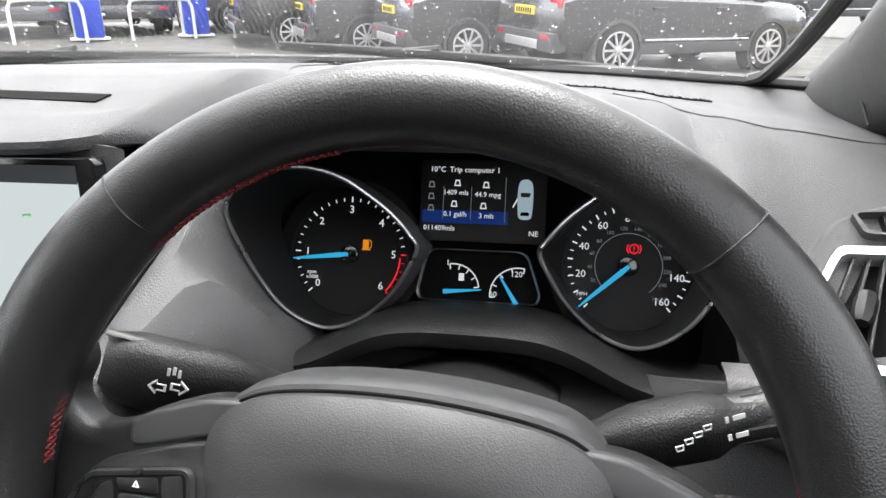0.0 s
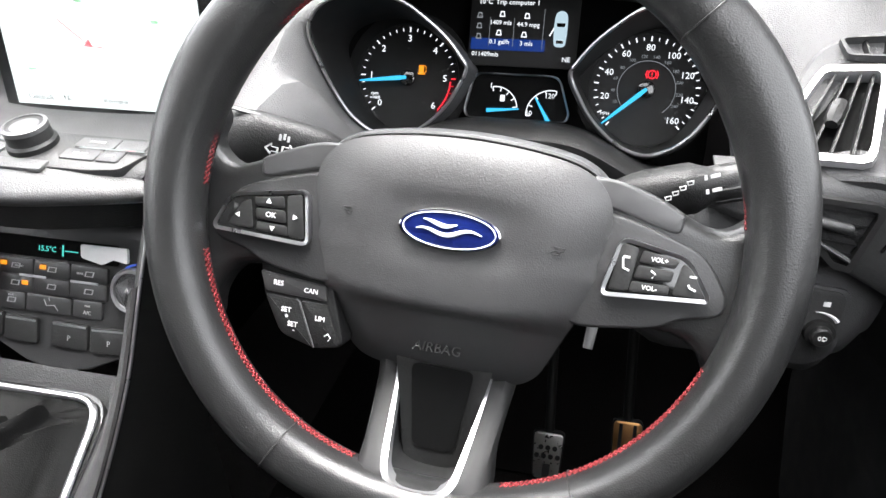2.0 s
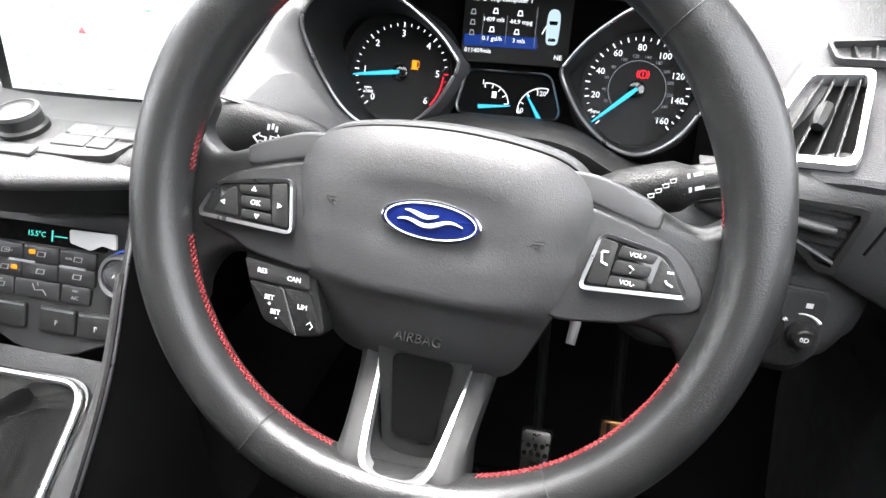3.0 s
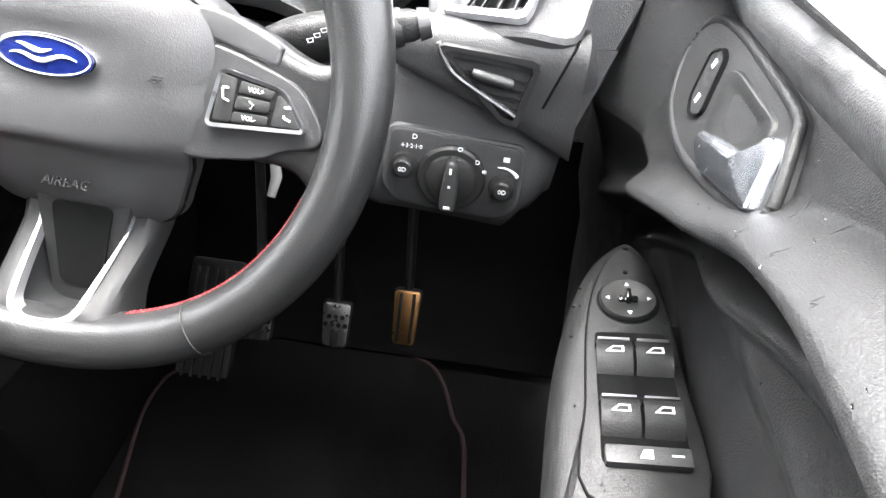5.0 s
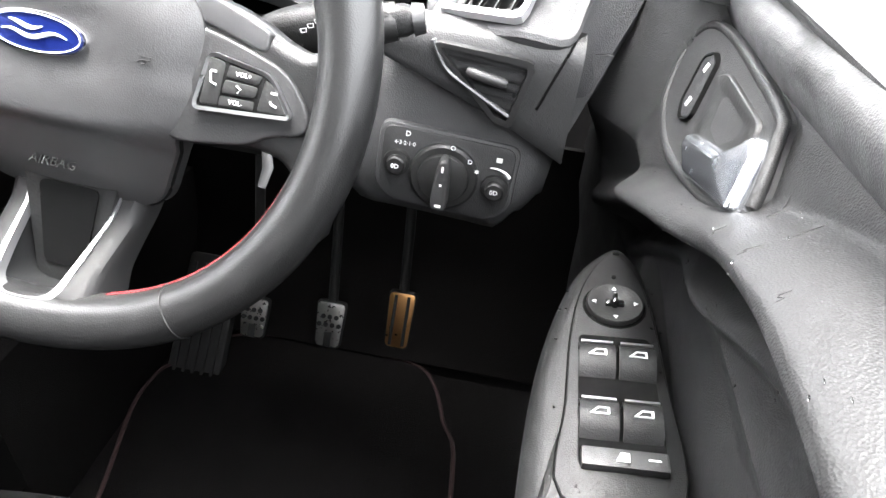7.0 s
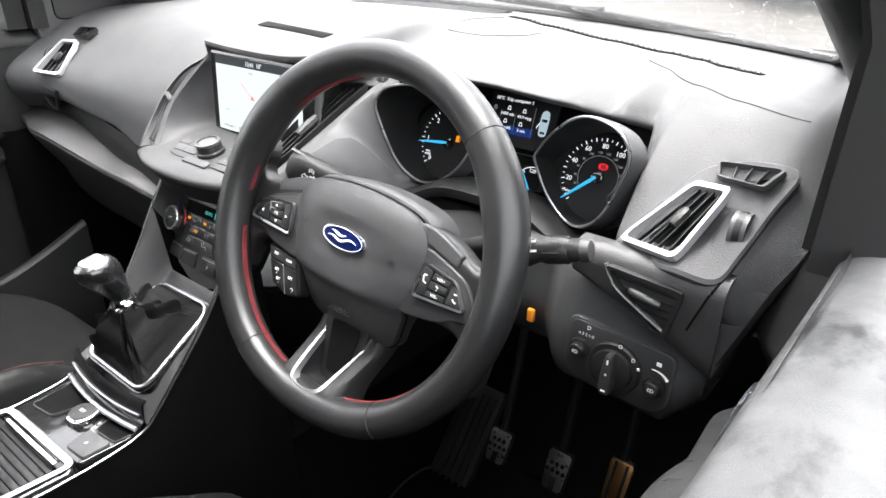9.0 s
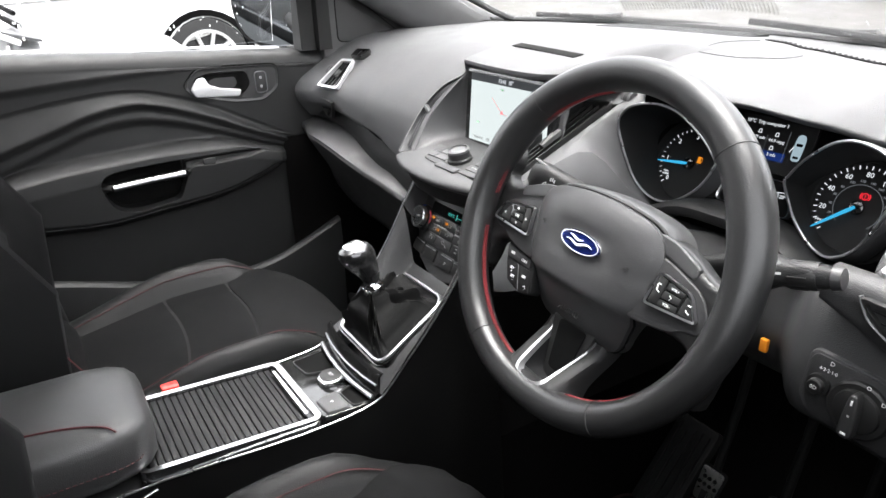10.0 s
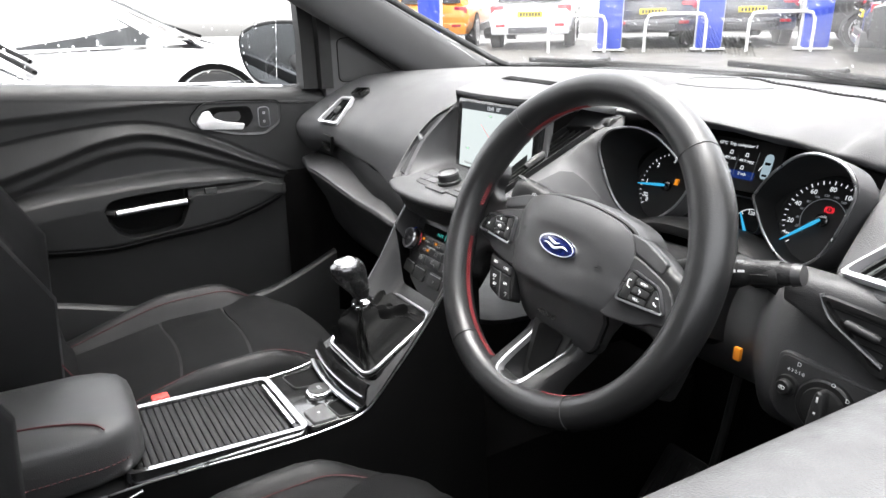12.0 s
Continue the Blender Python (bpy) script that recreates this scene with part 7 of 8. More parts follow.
for y, z, ln, a in ((0.135, 1.160, 0.012, 0.7), (0.128, 1.150, 0.007, 0.5), (0.105, 1.168, 0.009, 0.9), (0.098, 1.162, 0.006, 0.6), (0.090, 1.146, 0.004, 1.2), (0.06, 1.17, 0.006, 0.4)):
    bm = bmesh.new()
    sweep(bm, [at_d(y + ln * f * math.cos(a), z + ln * f * math.sin(a) + 0.001 * math.sin(9 * f), 0.0001) for f in frange(0, 1, 6)], [0.0001, 0.0004, 0.0003, 0.0005, 0.0003, 0.0001], seg=5)
    part("scuff", bm, SCUFF, door_d)

# ---- console ----
CONSOLE_BLACK = material("black_console_plastic", (0.004, 0.004, 0.004), 0.35, vary=0.2, spec=0.22)
DIM_TRIM = material("bright_chrome_trim", (0.55, 0.55, 0.56), 0.22, metal=1.0, vary=0.06, vary_scale=30)
con = thing("centre_console", "gloss black centre console with silver edges", "console")
edge_yz = spline([(0.345, 1.088), (0.318, 1.045), (0.292, 1.000), (0.268, 0.964), (0.242, 0.928), (0.215, 0.893), (0.190, 0.862), (0.165, 0.843), (0.10, 0.8345), (-0.11, 0.829), (-0.30, 0.820)], 4, closed=False)


def console_sides(y):
    f = smooth(0.17, 0.29, y)
    return -0.438 + 0.003 * f, -0.252 + 0.014 * f - 0.020 * smooth(0.10, -0.15, y)


# lower body with its side walls
bm = bmesh.new()
rows = []
for p in edge_yz:
    y, z = p
    xl, xr = console_sides(y)
    zc = min(z - 0.008, 0.823 + 0.10 * smooth(0.17, 0.30, y))
    rows.append([(xr + 0.012, y + 0.03, 0.46), (xr + 0.004, y, z - 0.05), (xr, y, z - 0.004), (xr - 0.006, y, z - 0.005), (xr - 0.008, y, zc), (xl + 0.008, y, zc), (xl + 0.006, y, z - 0.005), (xl, y, z - 0.004), (xl - 0.004, y, z - 0.05), (xl - 0.012, y + 0.03, 0.46)])
sheet(bm, rows, 0.003)
part("console_body", bm, CONSOLE_BLACK, con)
for side in (1, 0):
    bm = bmesh.new()
    pts = [(console_sides(p[0])[side], p[0], p[1] - 0.002) for p in edge_yz]
    sweep(bm, pts, [0.0013 if p[1] > 0.2 else 0.0014 for p in pts], seg=8)
    part("edge_trim", bm, SATIN, con, "thin bright edge trim")
# grey face round the lever, running up into a wing on each side of the climate panel
bm = bmesh.new()
rows = []
for y in frange(0.318, 0.176, 14):
    xl, xr = console_sides(y)
    ze = next(b[1] + (a[1] - b[1]) * (y - b[0]) / (a[0] - b[0]) for a, b in zip(edge_yz, edge_yz[1:]) if b[0] <= y <= a[0])
    zc = 0.9065 + 0.51 * (y - 0.24)
    if y > 0.30:
        zc += 0.35 * (y - 0.30)
    mid, half = (xl + xr) / 2, (xr - xl) / 2 - 0.003
    well = 0.030 * smooth(0.302, 0.292, y)
    rows.append([(mid + half * u, y, zc + (ze - 0.003 - zc) * (smooth(0.70, 1.0, abs(u)) if ze > zc else smooth(0.80, 1.0, abs(u))) - well * smooth(0.66, 0.56, abs(u))) for u in frange(-1, 1, 41)])
sheet(bm, rows, 0.003)
part("lever_surround", bm, DASH_MID, con)
for sg in (1, -1):
    bm = bmesh.new()
    outer = spline([Vector((console_sides(y)[1 if sg > 0 else 0] - sg * 0.003, y, z)) for y, z in ((0.346, 1.086), (0.337, 1.074), (0.328, 1.060), (0.318, 1.043))], 3, closed=False)
    inner = spline([H @ Vector((sg * u, v, -0.003)) for u, v in ((0.094, 0.052), (0.0925, 0.028), (0.088, 0.002), (0.073, -0.028))], 3, closed=False)
    sheet(bm, [[o.lerp(i, f) + Vector((0, 0.006 * math.sin(math.pi * f), -0.004 * math.sin(math.pi * f))) for f in frange(0, 1, 6)] for o, i in zip(outer, inner)], 0.003)
    part("wing", bm, DASH_LOW, con)
# gloss front of the lever's plinth with silver steps down to the tray
bm = bmesh.new()
sheet(bm, [[(x, 0.178 + dy - 0.012 * (1 - ((x + 0.345) / 0.1) ** 2), z) for x in frange(-0.432, -0.256, 13)] for dy, z in ((0.004, 0.880), (-0.002, 0.874), (-0.004, 0.852), (-0.010, 0.846), (-0.012, 0.834))], 0.003)
part("plinth_front", bm, GLOSS, con)
for dy, z, r in ((-0.0045, 0.862, 0.0016), (-0.012, 0.8465, 0.0034)):
    bm = bmesh.new()
    sweep(bm, [(x, 0.177 + dy - 0.012 * (1 - ((x + 0.345) / 0.1) ** 2), z) for x in frange(-0.430, -0.258, 13)], r, seg=8)
    part("silver_step", bm, SATIN, con, "satin silver strip")

# gear lever, gaiter and frame
GAITER = material("soft_black_gaiter_leather", (0.005, 0.005, 0.005), 0.62, grain=1300, bump=0.3, vary=0.2, vary_scale=20, spec=0.08)
gear = thing("gear_lever", "gear lever with a silver knob and black leather gaiter", "gear lever")
B = Matrix.Translation((-0.338, 0.240, 0.912)) @ pose(0, 0, 0, 27, 0, 0)
bo = rounded([(-0.062, 0.064), (0.056, 0.066), (0.073, -0.064), (-0.067, -0.064)], 0.022, 16)
bm = bmesh.new()
band(bm, scaled(bo, 1, 0.006), scaled(bo, 1, -0.001), -0.02, 0.001, B)
part("gaiter_base", bm, GLOSS, gear)
bm = bmesh.new()
sweep(bm, [B @ Vector((p.x, p.y, 0.004)) for p in bo], 0.0030, closed=True, seg=8)
part("gaiter_ring", bm, SATIN, gear, "bright frame round the gaiter")
ring_c = Vector((-0.356, 0.222, 0.953))
bm = bmesh.new()
rows = []
n = len(bo)
for k, f in enumerate(frange(0, 1, 17)):
    row = []
    for i, p in enumerate(bo):
        a = 2 * math.pi * i / n
        base = B @ Vector((p.x * 0.97, p.y * 0.97, 0.002))
        top = ring_c + Vector((0.017 * math.cos(math.atan2(p.y, p.x)), 0.017 * math.sin(math.atan2(p.y, p.x)), 0))
        q = base.lerp(top, f ** 0.72)
        q.z = base.z + (top.z - base.z) * f ** 1.55
        q += B.to_3x3() @ Vector((0, 0, 0.008 * math.sin(math.pi * f ** 0.6)))
        wave = math.sin(math.pi * f)
        fold = 0.0075 * math.sin(5 * a + 4.0 * f) * wave + 0.0055 * math.sin(9 * a - 7 * f + 1.0) * wave + 0.0030 * math.sin(17 * a + 8 * f) * wave
        d = q - ring_c
        d.z = 0
        q = q + d.normalized() * fold + Vector((0, 0, fold * 0.9))
        row.append(q)
    rows.append(row)
sheet(bm, rows, 0.0015, closed=True)
part("gaiter", bm, GAITER, gear, "creased black leather gaiter")
L = Matrix.Translation(ring_c) @ pose(0, 0, 0, 10, 0, 4)
bm = bmesh.new()
lathe(bm, [(0.0150, -0.004), (0.0170, 0.0), (0.0165, 0.010), (0.0130, 0.013), (0.0115, 0.016)], L, 28)
part("collar", bm, CHROME, gear, "chrome collar")
bm = bmesh.new()
lathe(bm, [(0.0105, 0.012), (0.0125, 0.020), (0.0145, 0.030)], L, 24)
part("neck", bm, BLACK, gear)
bm = bmesh.new()
rows = []
for z, ax, ay, dy in ((0.018, 0.0120, 0.0125, 0.0), (0.027, 0.0135, 0.0150, -0.001), (0.038, 0.0160, 0.0190, -0.004), (0.050, 0.0192, 0.0232, -0.008), (0.061, 0.0215, 0.0260, -0.011), (0.070, 0.0215, 0.0258, -0.013), (0.0765, 0.0190, 0.0225, -0.014), (0.0805, 0.0125, 0.0150, -0.014)):
    rows.append([L @ Vector((ax * math.cos(t), ay * math.sin(t) + dy, z)) for t in (2 * math.pi * j / 28 for j in range(28))])
sheet(bm, rows, closed=True)
bm.verts.ensure_lookup_table()
bm.faces.new([bm.verts[i] for i in range(27, -1, -1)])
bm.faces.new([bm.verts[7 * 28 + i] for i in range(28)])
part("knob", bm, material("knob_graphite", (0.09, 0.09, 0.092), 0.24, metal=0.9, coat=0.3, vary=0.1), gear, "satin silver and black knob")
bm = bmesh.new()
slab(bm, rounded(rect(0.024, 0.028, 0, -0.014), 0.009), 0.074, 0.0822, L, bevel=0.002, dome=0.0012)
cap = part("shift_plate", bm, material("knob_silver", (0.55, 0.55, 0.56), 0.32, metal=0.8, vary=0.1), gear)
bm = bmesh.new()
for u in (-0.006, 0, 0.006):
    box(bm, (u, -0.014, 0.0834), (0.0008, 0.012, 0.0004), m=L)
box(bm, (0, -0.014, 0.0834), (0.012, 0.0008, 0.0004), m=L)
part("shift_pattern", bm, DARK_INK, cap)

# tray with rotary switch and brake button, ahead of the roller cover
tray = thing("console_tray", "black console tray with round dial and parking brake switch", "console tray")
bm = bmesh.new()
slab(bm, rounded([(-0.428, 0.172), (-0.258, 0.172), (-0.262, 0.094), (-0.424, 0.088)], 0.006), 0.822, 0.8380, bevel=0.001)
part("tray_face", bm, GLOSS, tray)
# pockets aren't sunk: flat near-black slabs paint their dark depth
for o in ([(-0.421, 0.165), (-0.358, 0.165), (-0.372, 0.112), (-0.414, 0.106)], [(-0.312, 0.166), (-0.262, 0.166), (-0.263, 0.138), (-0.302, 0.134)]):
    bm = bmesh.new()
    ro = rounded(o, 0.006)
    slab(bm, ro, 0.830, 0.8384)
    part("pocket", bm, VOID, tray)
    bm = bmesh.new()
    band(bm, scaled(ro, 1, 0.0016), ro, 0.830, 0.8402)
    part("pocket_edge", bm, DASH_LOW, tray)
T = Matrix.Translation((-0.338, 0.136, 0.8375))
bm = bmesh.new()
lathe(bm, [(0.0205, 0.0), (0.0205, 0.004), (0.0185, 0.009), (0.0160, 0.010)], T, 32)
rd = part("rotary_dial", bm, CHROME, tray, "round dial with a bright edge")
bm = bmesh.new()
lathe(bm, [(0.0160, 0.009), (0.0158, 0.0112), (0.012, 0.0118)], T, 32)
part("dial_cap", bm, BLACK, rd)
words("SET", 0.007, T @ Matrix.Translation((0, 0, 0.012)), PALE_INK, rd)
bm = bmesh.new()
slab(bm, rounded([(-0.306, 0.130), (-0.262, 0.133), (-0.264, 0.100), (-0.300, 0.097)], 0.005), 0.832, 0.8425, bevel=0.002)
ep = part("brake_switch", bm, DASH, tray)
words("P", 0.006, Matrix.Translation((-0.284, 0.114, 0.8430)), WHITE_INK, ep)

# roller cover in its silver frame
roll = thing("roller_cover", "ribbed black roller cover in a silver frame", "storage cover")
ro = rounded([(-0.424, 0.083), (-0.260, 0.089), (-0.277, -0.130), (-0.440, -0.126)], 0.012)
bm = bmesh.new()
band(bm, inset(ro, -0.003), inset(ro, 0.0052), 0.815, 0.8425, zi=0.8422)
part("silver_frame", bm, DIM_TRIM, roll, "satin silver frame")
bm = bmesh.new()
slab(bm, scaled(ro, 1, -0.006), 0.822, 0.8325)
part("roller_bed", bm, VOID, roll)
for k in range(22):
    f = k / 21
    y = 0.066 - 0.184 * f
    xa, xb = -0.4185 - 0.0155 * f, -0.2685 - 0.0155 * f
    bm = bmesh.new()
    slab(bm, rounded([(xa, y + 0.0031), (xb, y + 0.0063), (xb, y - 0.0014), (xa, y - 0.0044)], 0.001, 1), 0.832, 0.8375, bevel=0.0008)
    part("slat", bm, TRIM_BLACK, roll)
bm = bmesh.new()
slab(bm, rounded([(-0.412, 0.082), (-0.266, 0.087), (-0.268, 0.075), (-0.414, 0.071)], 0.003), 0.832, 0.8395, bevel=0.001)
part("front_plate", bm, GLOSS, roll, "gloss black front plate")
bm = bmesh.new()
sweep(bm, [(-0.398, 0.0725, 0.8415), (-0.335, 0.074, 0.8425), (-0.275, 0.0765, 0.8415)], 0.0055, flat=0.7, seg=10)
part("cover_handle", bm, CHROME, roll, "chrome handle")

# armrest box
# black leather lightened in its colour for skylight on the armrest's top
ARM_LEATHER = material("sky_lit_black_leather", (0.034, 0.034, 0.0345), 0.40, grain=900, bump=0.3, vary=0.2, vary_scale=7, spec=0.5)
DULL_RED = material("dull_red_thread", (0.055, 0.007, 0.009), 0.85)
arm = thing("armrest", "black leather centre armrest with a red seam", "armrest")
bm = bmesh.new()
rows = []
for y, k in ((-0.104, 0.50), (-0.107, 0.68), (-0.117, 0.84), (-0.136, 0.945), (-0.165, 1.0), (-0.30, 1.02), (-0.50, 1.02)):
    c = Vector((-0.362, y, 0.872))
    rows.append([c + Vector((0.093 * k * (abs(math.cos(t)) ** 0.5) * (1 if math.cos(t) > 0 else -1), 0, 0.045 * k * (abs(math.sin(t)) ** 0.5) * (1 if math.sin(t) > 0 else -1))) for t in (2 * math.pi * j / 36 for j in range(36))])
sheet(bm, rows, closed=True)
bm.verts.ensure_lookup_table()
bm.faces.new([bm.verts[i] for i in range(35, -1, -1)])
part("lid", bm, ARM_LEATHER, arm)
bm = bmesh.new()
a = 0.0
pts = [Vector((-0.362 + x, y, 0.866)) for x, y in [(0.0955, -0.50 + 0.02 * k) for k in range(18)] + [(0.094, -0.145), (0.088, -0.128), (0.07, -0.118), (0.0, -0.116), (-0.07, -0.118)]]
for p0, p1 in zip(pts, pts[1:]):
    n2 = max(1, int((p1 - p0).length / 0.006))
    for k in range(n2):
        q0, q1 = p0.lerp(p1, k / n2), p0.lerp(p1, (k + 0.6) / n2)
        sweep(bm, [q0, q1], 0.0008, seg=4)
part("stitching", bm, DULL_RED, arm, "dull red stitching")
bm = bmesh.new()
seam = []
for x, y in ((-0.322, -0.50), (-0.319, -0.35), (-0.316, -0.248), (-0.305, -0.193), (-0.290, -0.158), (-0.279, -0.146)):
    c = min(0.99, ((x + 0.362) / 0.0949) ** 2)
    seam.append(Vector((x, y, 0.872 + 0.0457 * (1 - c * c) ** 0.25)))
sweep(bm, spline(seam, 5, closed=False), 0.0013, seg=6)
part("top_seam", bm, DULL_RED, arm, "dull red seam")
bm = bmesh.new()
box(bm, (-0.355, -0.32, 0.70), (0.17, 0.38, 0.26), 0.02)
part("box", bm, BLACK, arm)
bm = bmesh.new()
sweep(bm, [(-0.265, -0.118, 0.822), (-0.262, -0.20, 0.80), (-0.262, -0.5, 0.79)], 0.0025)
part("box_trim", bm, CHROME, arm)

# ---- seats ----


def make_seat(label, cx, y0):
    HALF = 0.224
    seat = thing("car_seat", label, "car seat", group="front seats")
    bm = bmesh.new()
    rows = []

    def cushion(u, y):
        """Height of the cushion over u across from -1 to 1; side rolls, a hollow middle and a rolled front."""
        q = max(0.0, (y - 0.02) / 0.290)
        b = smooth(0.50, 0.82, abs(u)) * (1 - smooth(0.84, 1.0, abs(u)) * 0.95)
        groove = 0.007 * math.exp(-((abs(u) - 0.60) / 0.025) ** 2)
        return 0.788 + 0.010 * math.sin(2.6 * (y + 0.1)) + 0.052 * b * smooth(0.235, 0.11, y) * smooth(-0.26, 0.05, y) - groove - 0.12 * smooth(0.93, 1.0, abs(u)) - 0.11 * q ** 7 - 0.10 * max(0.0, -y)

    for k in range(22):
        y = 0.310 - 0.65 * (k / 21) ** 1.35
        q = max(0.0, (y - 0.02) / 0.290)
        w = max(0.30, (1 - q ** 3.4)) ** 0.30
        rows.append([(cx + HALF * u * w, y + y0 - 0.02 * u * u * q, cushion(u, y)) for u in frange(-1, 1, 49)])
    sheet(bm, rows, 0.02)
    part("cushion", bm, SEAT_LEATHER, seat)
    # suede middle, with sewn panels
    for ya, yb in ((0.288, 0.108), (0.102, -0.013), (-0.018, -0.26)):
        bm = bmesh.new()
        rows = []
        for y in frange(ya, yb, 11):
            e = min(1, 4 * min(abs(y - ya), abs(y - yb)) / 0.10)
            hw = (0.138 + 0.035 * smooth(0.11, 0.22, y)) * (max(0.3, 1 - max(0.0, (y - 0.02) / 0.285) ** 4)) ** 0.25
            rows.append([(cx + hw * u, y + y0 + 0.016 * (1 - u * u) - 0.008 * u, cushion(hw * u / HALF, y) + 0.003 + 0.005 * e * (1 - u ** 6)) for u in frange(-1, 1, 17)])
        sheet(bm, rows, 0.006)
        part("suede_panel", bm, SUEDE, seat, "black suede centre panel")
    for sgn in (-1, 1):
        bm = bmesh.new()
        pts = [Vector((cx + sgn * HALF * 0.72 * (max(0.3, 1 - max(0.0, (y - 0.02) / 0.290) ** 3.4)) ** 0.30, y + y0, cushion(0.72, y) + 0.0012)) for y in frange(0.19, -0.30, 60)]
        for p0, p1 in zip(pts[::1], pts[1::1]):
            sweep(bm, [p0, p0.lerp(p1, 0.9)], 0.0008, seg=4)
        part("stitching", bm, DULL_RED, seat, "dull red stitching")
    # backrest
    bm = bmesh.new()
    rows = []
    for z, yb, w in ((0.74, -0.22, 0.98), (0.85, -0.235, 1.0), (1.00, -HALF, 1.0), (1.15, -0.305, 0.96), (1.28, -0.345, 0.86), (1.36, -0.375, 0.70), (1.38, -0.40, 0.55)):
        row = []
        for u in frange(-1, 1, 33):
            b = smooth(0.50, 0.80, abs(u)) * (1 - smooth(0.85, 1.0, abs(u)) * 0.8)
            row.append((cx + HALF * u * w, yb + y0 + 0.055 * b - 0.10 * smooth(0.90, 1.0, abs(u)), z))
        rows.append(row)
    sheet(bm, rows, 0.03)
    part("backrest", bm, SEAT_LEATHER, seat)
    bm = bmesh.new()
    sheet(bm, [[(cx + 0.135 * u, yb + y0 + 0.012 * (1 - u ** 6), z) for u in frange(-1, 1, 11)] for z, yb in ((0.80, -0.172), (1.0, -0.278), (1.15, -0.362), (1.26, -0.42))], 0.006)
    part("back_panel", bm, SUEDE, seat, "black suede back panel")
    # red seam along the inner side roll of the backrest
    bm = bmesh.new()
    sweep(bm, spline([(cx + HALF * 0.84, -0.130 + y0, 0.80), (cx + HALF * 0.85, -0.177 + y0, 0.90), (cx + HALF * 0.85, -0.234 + y0, 1.00), (cx + HALF * 0.80, -0.318 + y0, 1.15)], 5, closed=False), 0.0012, seg=5)
    part("side_seam", bm, DULL_RED, seat, "dull red seam")
    bm = bmesh.new()
    box(bm, (cx, y0 - 0.03, 0.60), (0.38, 0.46, 0.28), 0.03)
    part("seat_base", bm, BLACK, seat)
    return seat


make_seat("black leather passenger seat with suede middle and red stitching", -0.690, 0.0)
make_seat("black leather driver seat with suede middle and red stitching", 0.0, -0.05)
bk = thing("belt_buckle", "seat belt buckle with a red release button", "belt buckle")
bm = bmesh.new()
box(bm, (-0.462, -0.066, 0.790), (0.022, 0.030, 0.08), 0.005, m=Matrix())
part("buckle_body", bm, BLACK, bk)
bm = bmesh.new()
box(bm, (-0.462, -0.064, 0.831), (0.018, 0.024, 0.012), 0.003)
part("release_button", bm, material("red_button", (0.65, 0.04, 0.03), 0.4), bk)

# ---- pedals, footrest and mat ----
# scuffed steel; the orange is warm light on the accelerator, put into its colour
AMBER_LIT_STEEL = material("amber_lit_scuffed_steel", (0.62, 0.33, 0.13), 0.32, metal=1.0, vary=0.35, vary_scale=25, wear=0.1)
for nm, x, y, z, w, h, tilt in (("brake_pedal", 0.054, 0.655, 0.608, 0.044, 0.070, 26), ("clutch_pedal", -0.062, 0.660, 0.590, 0.044, 0.062, 28), ("accelerator_pedal", 0.155, 0.655, 0.640, 0.040, 0.084, 26)):
    pd = thing(nm, "brushed steel %s with rubber inserts" % nm.replace("_", " "), "pedal", group="pedals")
    Q = face((x, y, z), tilt)
    long = nm.startswith("acc")
    bm = bmesh.new()
    o = rounded([(-w / 2, h / 2), (w / 2, h / 2), (w * 0.42, -h / 2), (-w * 0.42, -h / 2)], 0.008)
    slab(bm, o, -0.010, -0.002, Q, bevel=0.002)
    part("pad", bm, RUBBER, pd)
    bm = bmesh.new()
    slab(bm, scaled(o, 1, -0.003), -0.003, 0.001, Q, bevel=0.001)
    part("steel_cover", bm, AMBER_LIT_STEEL if long else BRUSHED, pd, "scuffed steel cover")
    bm = bmesh.new()
    if long:
        for u in (-0.009, 0.009):
            box(bm, (u, 0, 0.0015), (0.0045, h * 0.86, 0.003), 0.001, m=Q)
    else:
        for rr, nn in ((0.012, 3), (0.0, 4)):
            for k in range(nn):
                lathe(bm, [(0.0036, 0.0), (0.0034, 0.0022)], Q @ Matrix.Translation(((k - (nn - 1) / 2) * 0.0095, rr, 0.0)), 12)
        box(bm, (0, -h * 0.3, 0.0010), (0.010, h * 0.3, 0.002), m=Q)
    part("rubber_insert", bm, RUBBER, pd)
    bm = bmesh.new()
    sweep(bm, [Q @ Vector((0, h * 0.3, -0.01)), Vector((x - 0.005, y + 0.06, z + 0.13)), Vector((x - 0.01, y + 0.10, z + 0.30))], 0.007)
    part("pedal_arm", bm, BLACK, pd)
bm = bmesh.new()
Q = face((-0.165, 0.70, 0.52), 40)
slab(bm, rounded(rect(0.085, 0.22), 0.01), -0.02, 0.0, Q, bevel=0.003)
fr = part("footrest", bm, RUBBER)
tagged(fr, "ribbed black rubber footrest beside the clutch", "footrest")
for k in range(5):
    bm = bmesh.new()
    box(bm, (-0.030 + 0.015 * k, 0, 0.002), (0.005, 0.19, 0.006), 0.001, m=Q)
    part("rib", bm, RUBBER, fr)
mat_o = spline([(-0.207, 0.650), (-0.175, 0.678), (-0.147, 0.735), (-0.06, 0.760), (0.08, 0.760), (0.175, 0.752), (0.212, 0.715), (0.237, 0.645), (0.265, 0.55), (0.26, 0.15), (0.0, 0.10), (-0.14, 0.15), (-0.178, 0.40), (-0.215, 0.555), (-0.217, 0.62)], 5)
bm = bmesh.new()
slab(bm, mat_o, 0.452, 0.462, bevel=0.002)
mat_t = part("floor_mat", bm, CARPET)
tagged(mat_t, "black carpet floor mat with dark red edging", "floor mat")
bm = bmesh.new()
